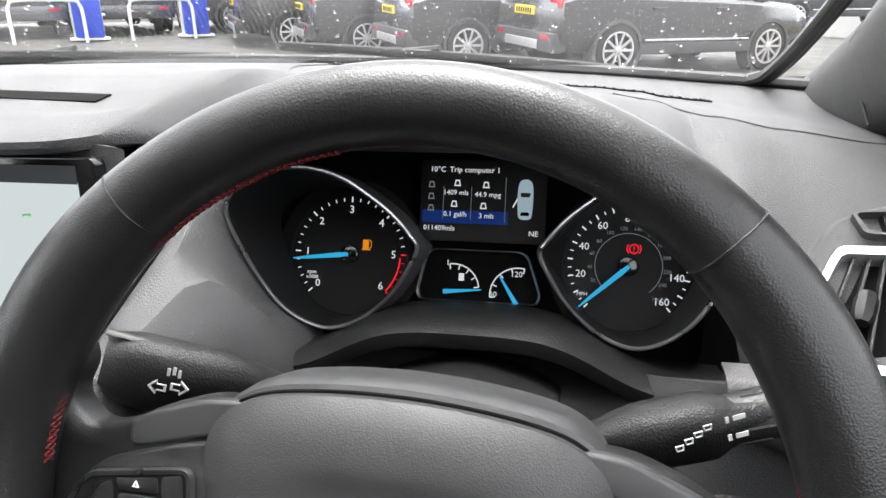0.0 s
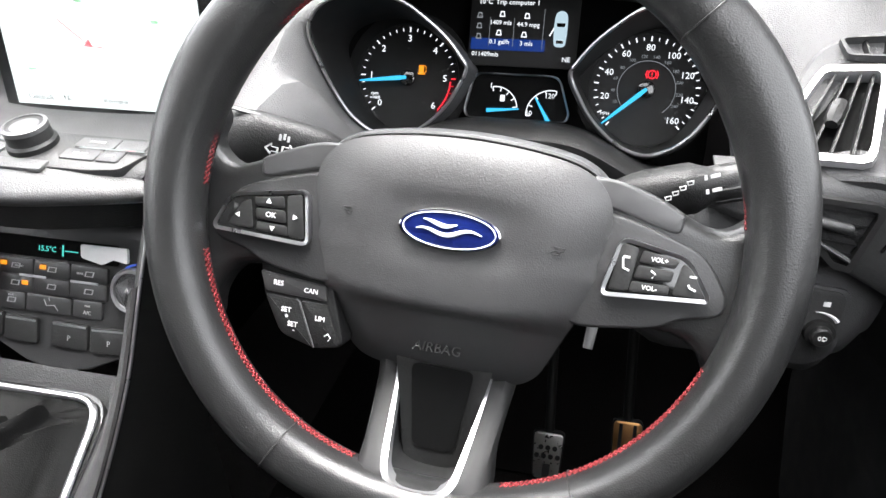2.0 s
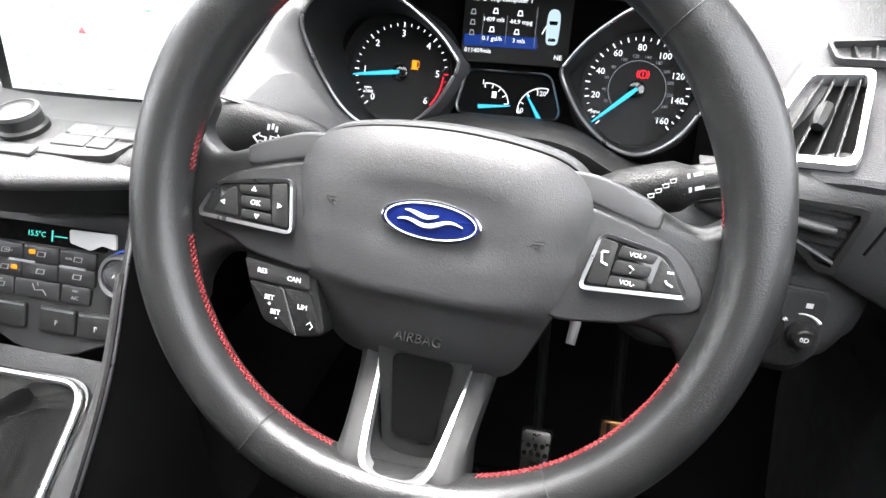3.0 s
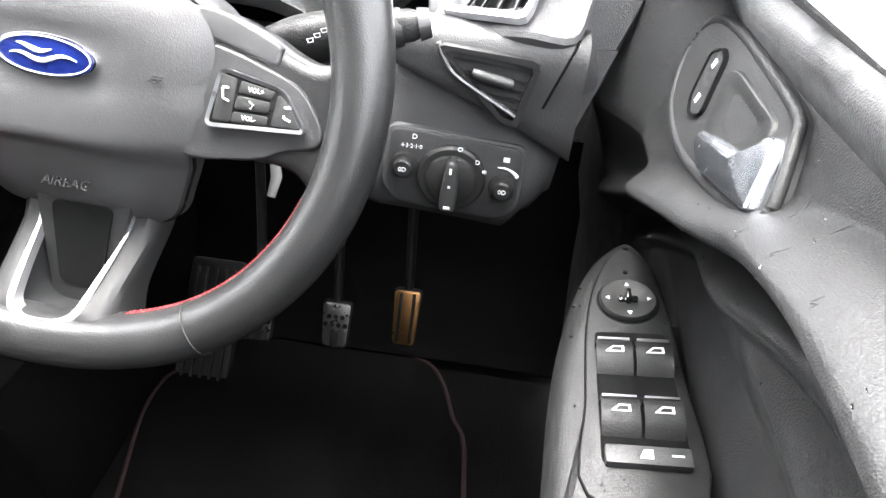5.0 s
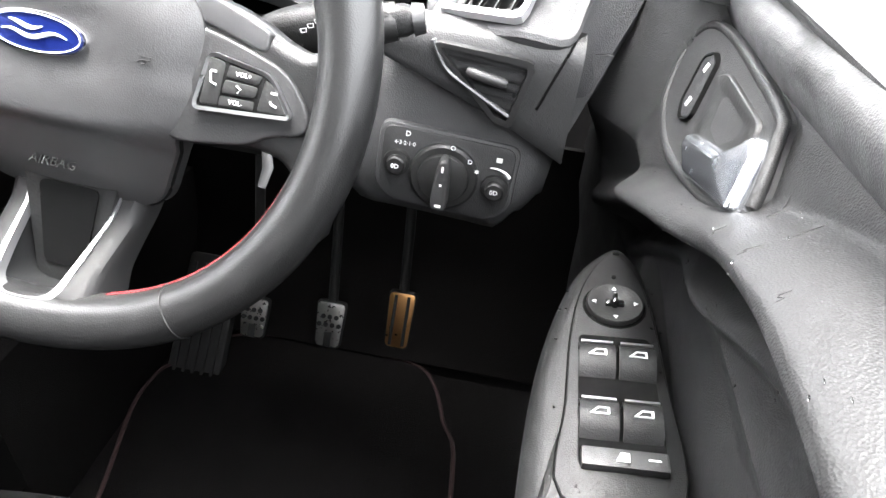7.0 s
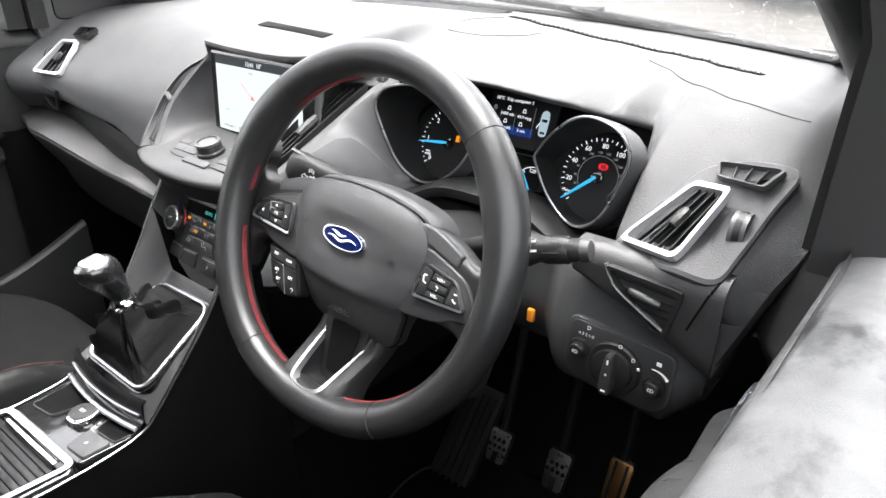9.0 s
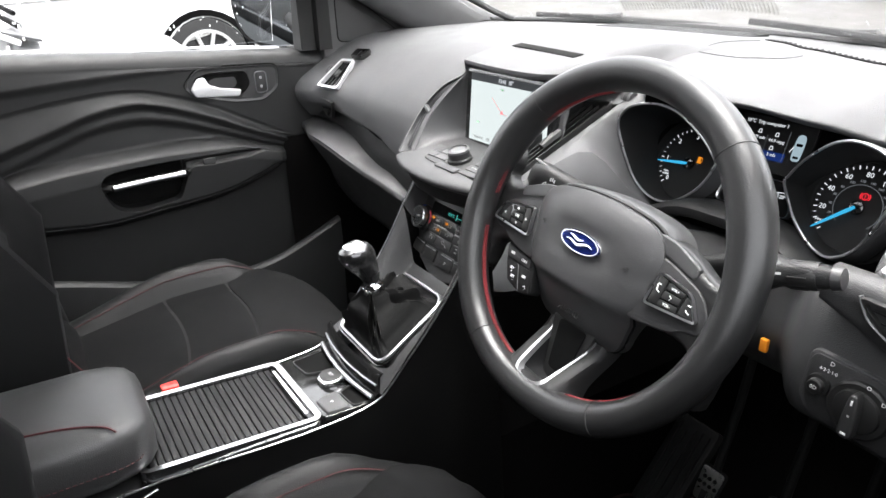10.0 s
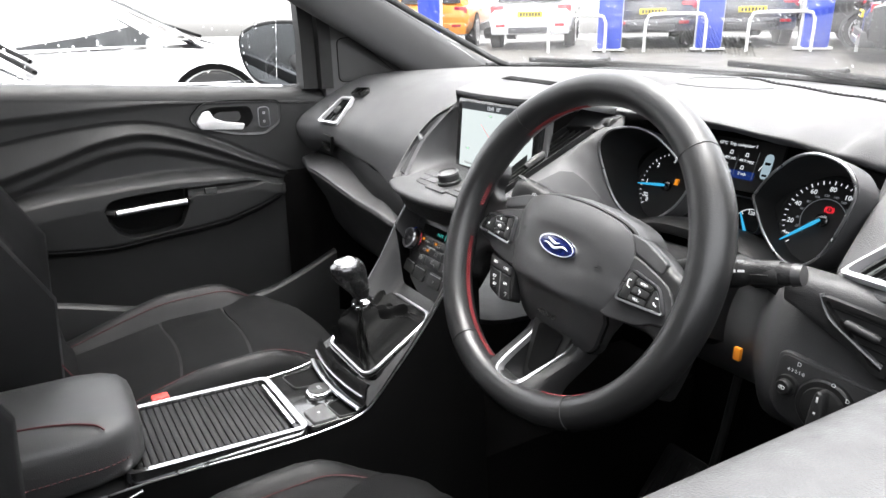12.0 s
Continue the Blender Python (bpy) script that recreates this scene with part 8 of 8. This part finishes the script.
sweep(bm, [(p.x, p.y, 0.461) for p in mat_o], 0.0035, closed=True, seg=8)
part("mat_edging", bm, material("dark_red_edging", (0.014, 0.003, 0.0035), 0.9), mat_t, "dark red edging")

# ---- outside: a sloping wet car park ----


def ground_z(x, y):
    """A slope with a shallow hollow under the row of cars ahead."""
    return -0.045 * x + 0.053 * y - 0.15 * smooth(5.0, 9.5, y) * math.exp(-(((x + 3.0) / 2.6) ** 4))


TARMAC = material("wet_grey_tarmac", (0.042, 0.039, 0.032), 0.6, grain=60, bump=0.5, vary=0.3, vary_scale=0.6, wear=0.12)
bm = bmesh.new()
xs = [-400, -120, -40, -20, -12, -8, -6.5, -5.5, -4.5, -3.5, -2.5, -1.5, -0.5, 0.5, 1.5, 3, 5, 8, 14, 25, 60, 150, 400]
ys = [-400, -120, -40, -15, -6, -2, 0, 2, 4, 6, 8, 10, 12, 14, 18, 25, 40, 90, 200, 400]


def far_z(x, y):
    k = 1.0 / (1.0 + max(0.0, math.hypot(x, y) - 18.0) / 25.0)
    r = math.hypot(x, y)
    s = min(1.0, 18.0 / r) if r else 1.0
    return ground_z(x * s, y * s) * k


sheet(bm, [[(x, y, far_z(x, y)) for y in ys] for x in xs], 0.0)
tagged(part("ground", bm, TARMAC), "wet grey tarmac of a car park", "ground", kind="structure")

PAINT_DARK = material("graphite_metallic_paint", (0.10, 0.10, 0.105), 0.25, metal=0.5, coat=1.0, vary=0.05)
PAINT_WHITE = material("white_car_paint", (0.66, 0.66, 0.66), 0.3, coat=1.0, vary=0.02)
PAINT_ORANGE = material("orange_car_paint", (0.80, 0.30, 0.02), 0.3, coat=1.0, vary=0.04)
PAINT_BLUE = material("navy_car_paint", (0.03, 0.05, 0.12), 0.25, coat=1.0, vary=0.04)
CAR_GLASS = material("dark_car_glass", (0.02, 0.022, 0.025), 0.06, coat=1.0)
TYRE = material("tyre_rubber", (0.02, 0.02, 0.02), 0.7, vary=0.2)
CLADDING = material("grey_plastic_cladding", (0.06, 0.06, 0.062), 0.6, vary=0.1)
ALLOY = material("silver_alloy", (0.75, 0.75, 0.76), 0.3, metal=0.8, vary=0.05)
LAMP_RED = material("red_lamp_lens", (0.45, 0.02, 0.03), 0.2, coat=1.0)
PLATE_YELLOW = material("yellow_plate", (0.75, 0.60, 0.05), 0.4)


def make_car(paint, label, suv=True, pane=None):
    """A parked car: local x ahead, y left, z up, the ground at 0 under its middle."""
    car = thing("parked_car", label, "car", group="parked cars")
    k = 1.0 if suv else 0.88
    pane = pane or CAR_GLASS
    L = [(-2.27, 0.42, 0.86, 0.80), (-2.20, 0.34, 1.02, 0.88), (-1.95, 0.30, 1.08, 0.91), (-1.0, 0.28, 1.06, 0.92), (0.3, 0.28, 1.03, 0.92), (1.0, 0.29, 1.00, 0.92), (1.8, 0.32, 0.93, 0.89), (2.15, 0.38, 0.80, 0.82), (2.27, 0.45, 0.66, 0.70)]
    bm = bmesh.new()
    rows = []
    for x, z0, z1, w in L:
        z1 *= k
        rows.append([Vector((x, s * ww, z)) for s, ww, z in ((-1, w * 0.86, z0), (-1, w * 0.97, z0 + 0.14), (-1, w, (z0 + z1) / 2), (-1, w * 0.985, z1 - 0.08), (-1, w * 0.90, z1), (0, 0.0, z1 + 0.03), (1, w * 0.90, z1), (1, w * 0.985, z1 - 0.08), (1, w, (z0 + z1) / 2), (1, w * 0.97, z0 + 0.14), (1, w * 0.86, z0))])
    g = sheet(bm, rows, 0.0)
    for row in (g[0], g[-1]):
        bm.faces.new(row)
    part("body", bm, paint, car)
    # cabin: roof with pillars, and glass
    bm = bmesh.new()
    R = [(-2.12, 1.05, 0.86, 1.06), (-1.95, 1.40, 0.74, 1.45), (-1.4, 1.60, 0.66, 1.64), (-0.2, 1.64, 0.66, 1.68), (0.5, 1.56, 0.66, 1.60), (1.35, 1.02, 0.84, 1.04)]
    rows = [[Vector((x, -w, z * k)), Vector((x, -w * 0.6, zc * k)), Vector((x, 0, zc * k)), Vector((x, w * 0.6, zc * k)), Vector((x, w, z * k))] for x, z, w, zc in R]
    sheet(bm, rows, 0.02)
    part("roof", bm, paint, car)
    for s in (-1, 1):
        for xa, xb, xc, xd in ((-1.78, -1.62, -1.08, -1.10), (-1.02, -1.04, -0.10, -0.08), (0.0, -0.02, 0.44, 1.02)):
            bm = bmesh.new()
            pts = [(xa, s * 0.845, 1.07 * k), (xd, s * 0.865, 1.045 * k), (xc, s * 0.69, 1.50 * k), (xb, s * 0.69, 1.49 * k)]
            slab_pts = [Vector(p) for p in pts]
            vs = [bm.verts.new(p) for p in slab_pts]
            bm.faces.new(vs)
            bmesh.ops.solidify(bm, geom=list(bm.faces), thickness=0.02)
            part("side_window", bm, pane, car)
        bm = bmesh.new()
        vs = [bm.verts.new(p) for p in ((-1.90, s * 0.84, 1.06 * k), (1.20, s * 0.86, 1.03 * k), (0.50, s * 0.665, 1.55 * k), (-0.2, s * 0.665, 1.63 * k), (-1.4, s * 0.665, 1.60 * k), (-1.85, s * 0.72, 1.45 * k))]
        bm.faces.new(vs)
        part("cabin_side", bm, paint, car)
    bm = bmesh.new()
    vs = [bm.verts.new(p) for p in ((-2.16, -0.70, 1.10 * k), (-2.16, 0.70, 1.10 * k), (-1.98, 0.60, 1.44 * k), (-1.98, -0.60, 1.44 * k))]
    bm.faces.new(vs)
    bmesh.ops.solidify(bm, geom=list(bm.faces), thickness=0.03)
    part("rear_window", bm, pane, car)
    bm = bmesh.new()
    vs = [bm.verts.new(p) for p in ((1.30, -0.76, 1.06 * k), (1.30, 0.76, 1.06 * k), (0.56, 0.60, 1.57 * k), (0.56, -0.60, 1.57 * k))]
    bm.faces.new(vs)
    bmesh.ops.solidify(bm, geom=list(bm.faces), thickness=0.03)
    part("windscreen", bm, pane, car)
    # scuttle and wipers at the foot of the windscreen
    bm = bmesh.new()
    sheet(bm, [[(1.44, y, 1.012 * k), (1.37, y, 1.040 * k), (1.28, y, 1.075 * k)] for y in (-0.78, -0.4, 0.0, 0.4, 0.78)], 0.012)
    cowl = part("scuttle", bm, CLADDING, car)
    for y0, y1 in ((-0.62, 0.02), (0.10, 0.70)):
        bm = bmesh.new()
        sweep(bm, [(1.36, y0, 1.075 * k), (1.20, y1 - 0.1, 1.165 * k), (1.19, y1, 1.17 * k)], 0.014, seg=6)
        part("wiper", bm, VOID, cowl)
    # cladding along the sills and bumpers
    bm = bmesh.new()
    box(bm, (-2.20, 0, 0.44), (0.24, 1.66, 0.26), 0.06)
    rb = part("rear_bumper", bm, CLADDING if suv else paint, car)
    bm = bmesh.new()
    box(bm, (-2.31, 0, 0.40), (0.06, 0.90, 0.12), 0.02)
    part("skid_plate", bm, ALLOY if suv else CLADDING, rb)
    bm = bmesh.new()
    box(bm, (2.18, 0, 0.44), (0.20, 1.50, 0.26), 0.06)
    part("front_bumper", bm, CLADDING if suv else paint, car)
    for s in (-1, 1):
        bm = bmesh.new()
        box(bm, (0, s * 0.90, 0.36), (2.0, 0.07, 0.16), 0.02)
        sill = part("side_sill", bm, CLADDING, car)
        bm = bmesh.new()
        box(bm, (0, s * 0.935, 0.47), (1.85, 0.02, 0.03), 0.006)
        part("sill_strip", bm, ALLOY, sill)
        bm = bmesh.new()
        box(bm, (-2.13, s * 0.70, 0.93 * k), (0.22, 0.30, 0.17), 0.04)
        part("rear_lamp", bm, LAMP_RED, car)
        bm = bmesh.new()
        box(bm, (-2.315, s * 0.62, 0.50), (0.02, 0.20, 0.06), 0.008)
        part("reflector", bm, LAMP_RED, car)
        bm = bmesh.new()
        box(bm, (0.92, s * 1.0, 1.03 * k), (0.10, 0.20, 0.14), 0.04)
        part("door_mirror", bm, paint, car)
        for hx in (-0.75, 0.35):
            bm = bmesh.new()
            box(bm, (hx, s * 0.925, 0.88 * k), (0.20, 0.03, 0.03), 0.01)
            part("door_handle", bm, paint, car)
    bm = bmesh.new()
    box(bm, (-2.285, 0, 0.82 * k), (0.03, 0.52, 0.11), 0.004)
    pl = part("number_plate", bm, PLATE_YELLOW, car)
    for q in range(7):
        bm = bmesh.new()
        box(bm, (-2.302, -0.19 + 0.063 * q, 0.82 * k), (0.004, 0.036, 0.065))
        part("plate_bar", bm, DARK_INK, pl)
    for x in (-1.345, 1.345):
        for s in (-1, 1):
            M = Matrix.Translation((x, s * 0.80, 0.345)) @ pose(0, 0, 0, -90 * s, 0, 0)
            bm = bmesh.new()
            lathe(bm, [(0.40, -0.10), (0.40, 0.122), (0.352, 0.122), (0.350, 0.05)], M, 28)
            part("wheel_arch", bm, CLADDING if suv else VOID, car)
            bm = bmesh.new()
            lathe(bm, [(0.30, -0.08), (0.34, -0.06), (0.345, 0.09), (0.33, 0.125), (0.25, 0.13), (0.24, 0.10)], M, 28)
            wh = part("wheel", bm, TYRE, car)
            bm = bmesh.new()
            rim_o = [Vector((0.250 * math.cos(t), 0.250 * math.sin(t))) for t in frange(0, 2 * math.pi, 33)[:-1]]
            band(bm, rim_o, [p * 0.90 for p in rim_o], 0.09, 0.137, M)
            lathe(bm, [(0.06, 0.09), (0.055, 0.135), (0.03, 0.14)], M, 14)
            for q in range(10):
                R0 = M @ Matrix.Rotation(2 * math.pi * q / 10, 4, "Z")
                box(bm, (0.14, 0, 0.122), (0.20, 0.030, 0.022), m=R0)
            part("alloy_rim", bm, ALLOY, wh, "silver multi-spoke rim")
    return car


def stand(x, y, heading):
    """A car's place on the sloping ground, its wheels on it."""
    c, s = math.cos(radians(heading)), math.sin(radians(heading))
    up = Vector((0.045, -0.053, 1.0)).normalized()
    ahead = (Vector((c, s, 0)) - up * up.dot(Vector((c, s, 0)))).normalized()
    side = up.cross(ahead)
    m = Matrix((ahead, side, up)).transposed().to_4x4()
    m.translation = (x, y, ground_z(x, y))
    return m


def place(car, x, y, heading, first=False):
    car.matrix_world = stand(x, y, heading)
    return car


HEAD = 33.0  # the row's direction, degrees from the cabin's right
h = Vector((math.cos(radians(HEAD)), math.sin(radians(HEAD)), 0))
left = Vector((-h.y, h.x, 0))
suv = make_car(PAINT_DARK, "parked graphite sport utility car with silver alloy wheels")
p0 = Vector((0.61, 9.81, 0)) + h * 1.345 + left * 0.79
place(suv, p0.x, p0.y, HEAD)
for rx, ry in ((-1.52, 10.56), (-3.40, 11.67), (-4.94, 12.25), (-6.7, 13.6)):
    q = Vector((rx, ry, 0)) + h * 1.345 + left * 0.79
    copy_thing(suv, stand(q.x, q.y, HEAD))
# the row behind the barriers, tails towards us
HB = 136.0
hb = Vector((math.cos(radians(HB)), math.sin(radians(HB)), 0))
white = make_car(PAINT_WHITE, "parked white hatchback with a dark rear window", suv=False)
orange = make_car(PAINT_ORANGE, "parked orange hatchback with a dark rear window", suv=False)
dark = make_car(PAINT_DARK, "parked dark grey estate car with a yellow plate", suv=False)
for c, bx, by in ((orange, -12.4, 7.2), (white, -10.6, 8.6), (dark, -8.9, 10.4)):
    q = Vector((bx, by, 0)) + hb * 3.2
    place(c, q.x, q.y, HB)
for bx, by, src in ((-7.55, 11.7, dark), (-6.1, 13.3, white), (-4.9, 15.0, dark)):
    q = Vector((bx, by, 0)) + hb * 3.2
    copy_thing(src, stand(q.x, q.y, HB))
# white car parked alongside, and a navy one far to the right
# the pane's pale grey base colour stands in for bright sky reflected in it
SKY_SHEEN_GLASS = material("pale_sky_sheen_car_glass", (0.30, 0.31, 0.32), 0.10, coat=1.0, vary=0.1)
side = make_car(PAINT_WHITE, "white car parked alongside, facing the same way", suv=False, pane=SKY_SHEEN_GLASS)
side.matrix_world = Matrix.Translation((0, 0, 0.06)) @ stand(-6.35, -0.10, 90)
copy_thing(side, Matrix.Translation((0, 0, 0.06)) @ stand(-4.25, -1.40, 90))
navy = make_car(PAINT_BLUE, "parked navy car beyond a planted bed", suv=False)
place(navy, 8.4, 15.6, 20)
far = copy_thing(suv, Matrix.Translation((7.5, 22.0, ground_z(7.5, 22.0))) @ pose(0, 0, 0, 0, 0, 0))

# blue bollards and white hoop barriers
BLUE_PAINT = material("bright_blue_plastic", (0.02, 0.06, 0.50), 0.4, vary=0.12, vary_scale=5)
HOOP_WHITE = material("white_painted_steel", (0.72, 0.72, 0.70), 0.4, vary=0.06)
row_d = Vector((0.722, 0.692, 0))
origin = Vector((-8.35, 11.28, 0))
first_b = first_h = None
for k in (-3, -1, 0, 1, 2, 3):
    c = origin + row_d * (1.85 * k)
    z = ground_z(c.x, c.y) + 0.02
    if first_b is None:
        first_b = thing("bollard", "tall bright blue bollard with white edges", "bollard", group="blue bollards")
        bm = bmesh.new()
        box(bm, (0, 0, 0.75), (0.34, 0.46, 1.5), 0.03)
        part("post", bm, BLUE_PAINT, first_b)
        for s in (-1, 1):
            bm = bmesh.new()
            box(bm, (0, s * 0.236, 0.75), (0.20, 0.012, 1.46), 0.004)
            part("white_edge", bm, HOOP_WHITE, first_b)
        bm = bmesh.new()
        box(bm, (0, 0, 0.02), (0.34, 0.62, 0.05), 0.01)
        part("foot", bm, HOOP_WHITE, first_b)
        ang = math.degrees(math.atan2(row_d.y, row_d.x)) - 90
        first_b.matrix_world = Matrix.Translation((c.x, c.y, z)) @ pose(0, 0, 0, 0, 0, ang)
        first_h = thing("hoop_barrier", "white painted steel hoop barrier", "barrier", group="hoop barriers")
        bm = bmesh.new()
        hp = spline([Vector((0, -0.55, 0)), Vector((0, -0.55, 0.50)), Vector((0, -0.52, 0.62)), Vector((0, -0.40, 0.70)), Vector((0, 0.40, 0.70)), Vector((0, 0.52, 0.62)), Vector((0, 0.55, 0.50)), Vector((0, 0.55, 0))], 4, closed=False)
        sweep(bm, hp, 0.030, seg=10)
        part("hoop", bm, HOOP_WHITE, first_h)
        d = c - row_d * 0.62 + Vector((0.16, -0.18, 0))
        first_h.matrix_world = Matrix.Translation((d.x, d.y, ground_z(d.x, d.y))) @ pose(0, 0, 0, 0, 0, ang)
    else:
        copy_thing(first_b, Matrix.Translation((c.x, c.y, z)) @ pose(0, 0, 0, 0, 0, ang))
        d = c - row_d * 0.62 + Vector((0.16, -0.18, 0))
        copy_thing(first_h, Matrix.Translation((d.x, d.y, ground_z(d.x, d.y))) @ pose(0, 0, 0, 0, 0, ang))

# planted bed with bare twigs, right of the row
SOIL = material("wet_brown_soil", (0.10, 0.075, 0.05), 0.9, vary=0.4, vary_scale=3)
TWIG = material("pale_dry_twigs", (0.30, 0.27, 0.16), 0.8, vary=0.3)
bm = bmesh.new()
slab(bm, rounded([(4.2, 10.8), (6.6, 9.4), (10.5, 14.2), (8.2, 16.0)], 0.5), 0.0, 1.0, Matrix())
for v in bm.verts:
    v.co.z = ground_z(v.co.x, v.co.y) + (0.14 if v.co.z > 0.5 else -0.1)
tagged(part("planted_bed", bm, SOIL), "brown soil bed with a low edge", "flower bed", kind="structure")
bm = bmesh.new()
rnd = random.Random(4)
for k in range(420):
    x, y = rnd.uniform(4.6, 9.5), 0.0
    y = 10.3 + (x - 4.6) * 1.05 + rnd.uniform(-1.0, 1.0)
    z = ground_z(x, y) + 0.12
    a = rnd.uniform(0, 6.28)
    ln = rnd.uniform(0.15, 0.5)
    d = Vector((math.cos(a), math.sin(a), rnd.uniform(0.1, 0.9))).normalized()
    sweep(bm, [(x, y, z), Vector((x, y, z)) + d * ln * 0.6 + Vector((0, 0, 0.05)), Vector((x, y, z)) + d * ln], [0.012, 0.008, 0.003], seg=4)
tagged(part("twigs", bm, TWIG), "dry pale twigs in the bed", "twigs", kind="stuff")

# ---- on the glass: wipers, mirror and rain ----
for u0, u1, v0, v1 in ((0.02, 0.68, 0.045, 0.004), (-0.78, -0.12, 0.03, 0.004)):
    wp = thing("wiper", "black windscreen wiper lying along the glass", "wiper", group="wipers")
    bm = bmesh.new()
    sweep(bm, [screen_point(u, v0 + (v1 - v0) * f) + Vector((0, 0.012, 0.004)) for f, u in ((f, u0 + (u1 - u0) * f) for f in frange(0, 1, 10))], 0.0042, seg=8, flat=1.4)
    part("blade", bm, RUBBER, wp)
    bm = bmesh.new()
    um = (u0 + u1) / 2
    sweep(bm, [screen_point(um, (v0 + v1) / 2 + 0.01) + Vector((0, 0.02, 0.008)), screen_point(u0 + 0.05, 0.0) + Vector((0, 0.04, 0.0))], [0.0045, 0.007], seg=8)
    part("arm", bm, BLACK, wp)
mir = thing("door_mirror", "black door mirror with rain on its glass", "mirror")
MM = Matrix.Translation((-1.22, 0.402, 1.292)) @ pose(0, 0, 0, 90, 0, 42)
mo = spline([(-0.105, 0.01), (-0.095, 0.055), (-0.03, 0.080), (0.06, 0.082), (0.105, 0.070), (0.112, -0.06), (0.07, -0.085), (-0.04, -0.075), (-0.085, -0.045)], 5)
bm = bmesh.new()
slab(bm, mo, -0.11, 0.006, MM, bevel=0.006)
part("housing", bm, DIAL_BLACK, mir)
bm = bmesh.new()
slab(bm, [p for p in inset(mo, 0.009) ], 0.004, 0.0075, MM)
part("mirror_glass", bm, material("mirror_silver", (0.10, 0.105, 0.11), 0.04, metal=1.0), mir, "mirror glass")
bm = bmesh.new()
sweep(bm, [(CX - 0.80, 0.47, 1.245), (CX - 0.86, 0.45, 1.28)], 0.03)
part("mirror_foot", bm, BLACK, mir)

rnd = random.Random(9)
DROP = glass("rain_water")
bm = bmesh.new()
for k in range(1000):
    u, v = rnd.uniform(-0.97, 0.97), rnd.uniform(0.02, 0.55) ** 1.25
    p = screen_point(u, v)
    nrm = (screen_point(u + 0.01, v) - p).cross(screen_point(u, v + 0.01) - p).normalized()
    if nrm.z < 0:
        nrm = -nrm
    r = rnd.choice((0.0007, 0.0009, 0.0012, 0.0017))
    t1 = nrm.cross(Vector((1, 0, 0))).normalized()
    t2 = nrm.cross(t1)
    st = rnd.choice((1.0, 1.0, 1.6, 2.6))
    base = p + nrm * 0.0022
    ring = [bm.verts.new(base + t1 * (r * st * math.cos(a)) + t2 * (r * math.sin(a))) for a in (6.283 * j / 7 for j in range(7))]
    ring2 = [bm.verts.new(base + nrm * (0.5 * r) + t1 * (0.65 * r * st * math.cos(a)) + t2 * (0.65 * r * math.sin(a))) for a in (6.283 * j / 7 for j in range(7))]
    for j in range(7):
        bm.faces.new((ring[j], ring[(j + 1) % 7], ring2[(j + 1) % 7], ring2[j]))
    bm.faces.new(ring2)
    bm.faces.new(ring[::-1])
drops = part("raindrops", bm, DROP)
tagged(drops, "raindrops scattered over the windscreen", "raindrops", kind="stuff")
bm = bmesh.new()
for k in range(420):
    y, z = rnd.uniform(-0.6, 0.36), rnd.uniform(1.25, 1.50)
    x = CX - 0.776 + (0.032 * (z - 1.24) / 0.16 if z < 1.40 else 0.032 + 0.10 * (z - 1.40) / 0.18)
    r = rnd.choice((0.0012, 0.0018, 0.0026))
    st = rnd.choice((1.0, 1.4, 2.4))
    ring = [bm.verts.new((x - 0.004, y + r * math.cos(a), z + r * st * math.sin(a))) for a in (6.283 * j / 7 for j in range(7))]
    tip = bm.verts.new((x - 0.004 - r * 0.6, y, z))
    for j in range(7):
        bm.faces.new((ring[j], ring[(j + 1) % 7], tip))
    bm.faces.new(ring[::-1])
tagged(part("side_raindrops", bm, DROP), "raindrops on the passenger window", "raindrops", kind="stuff")
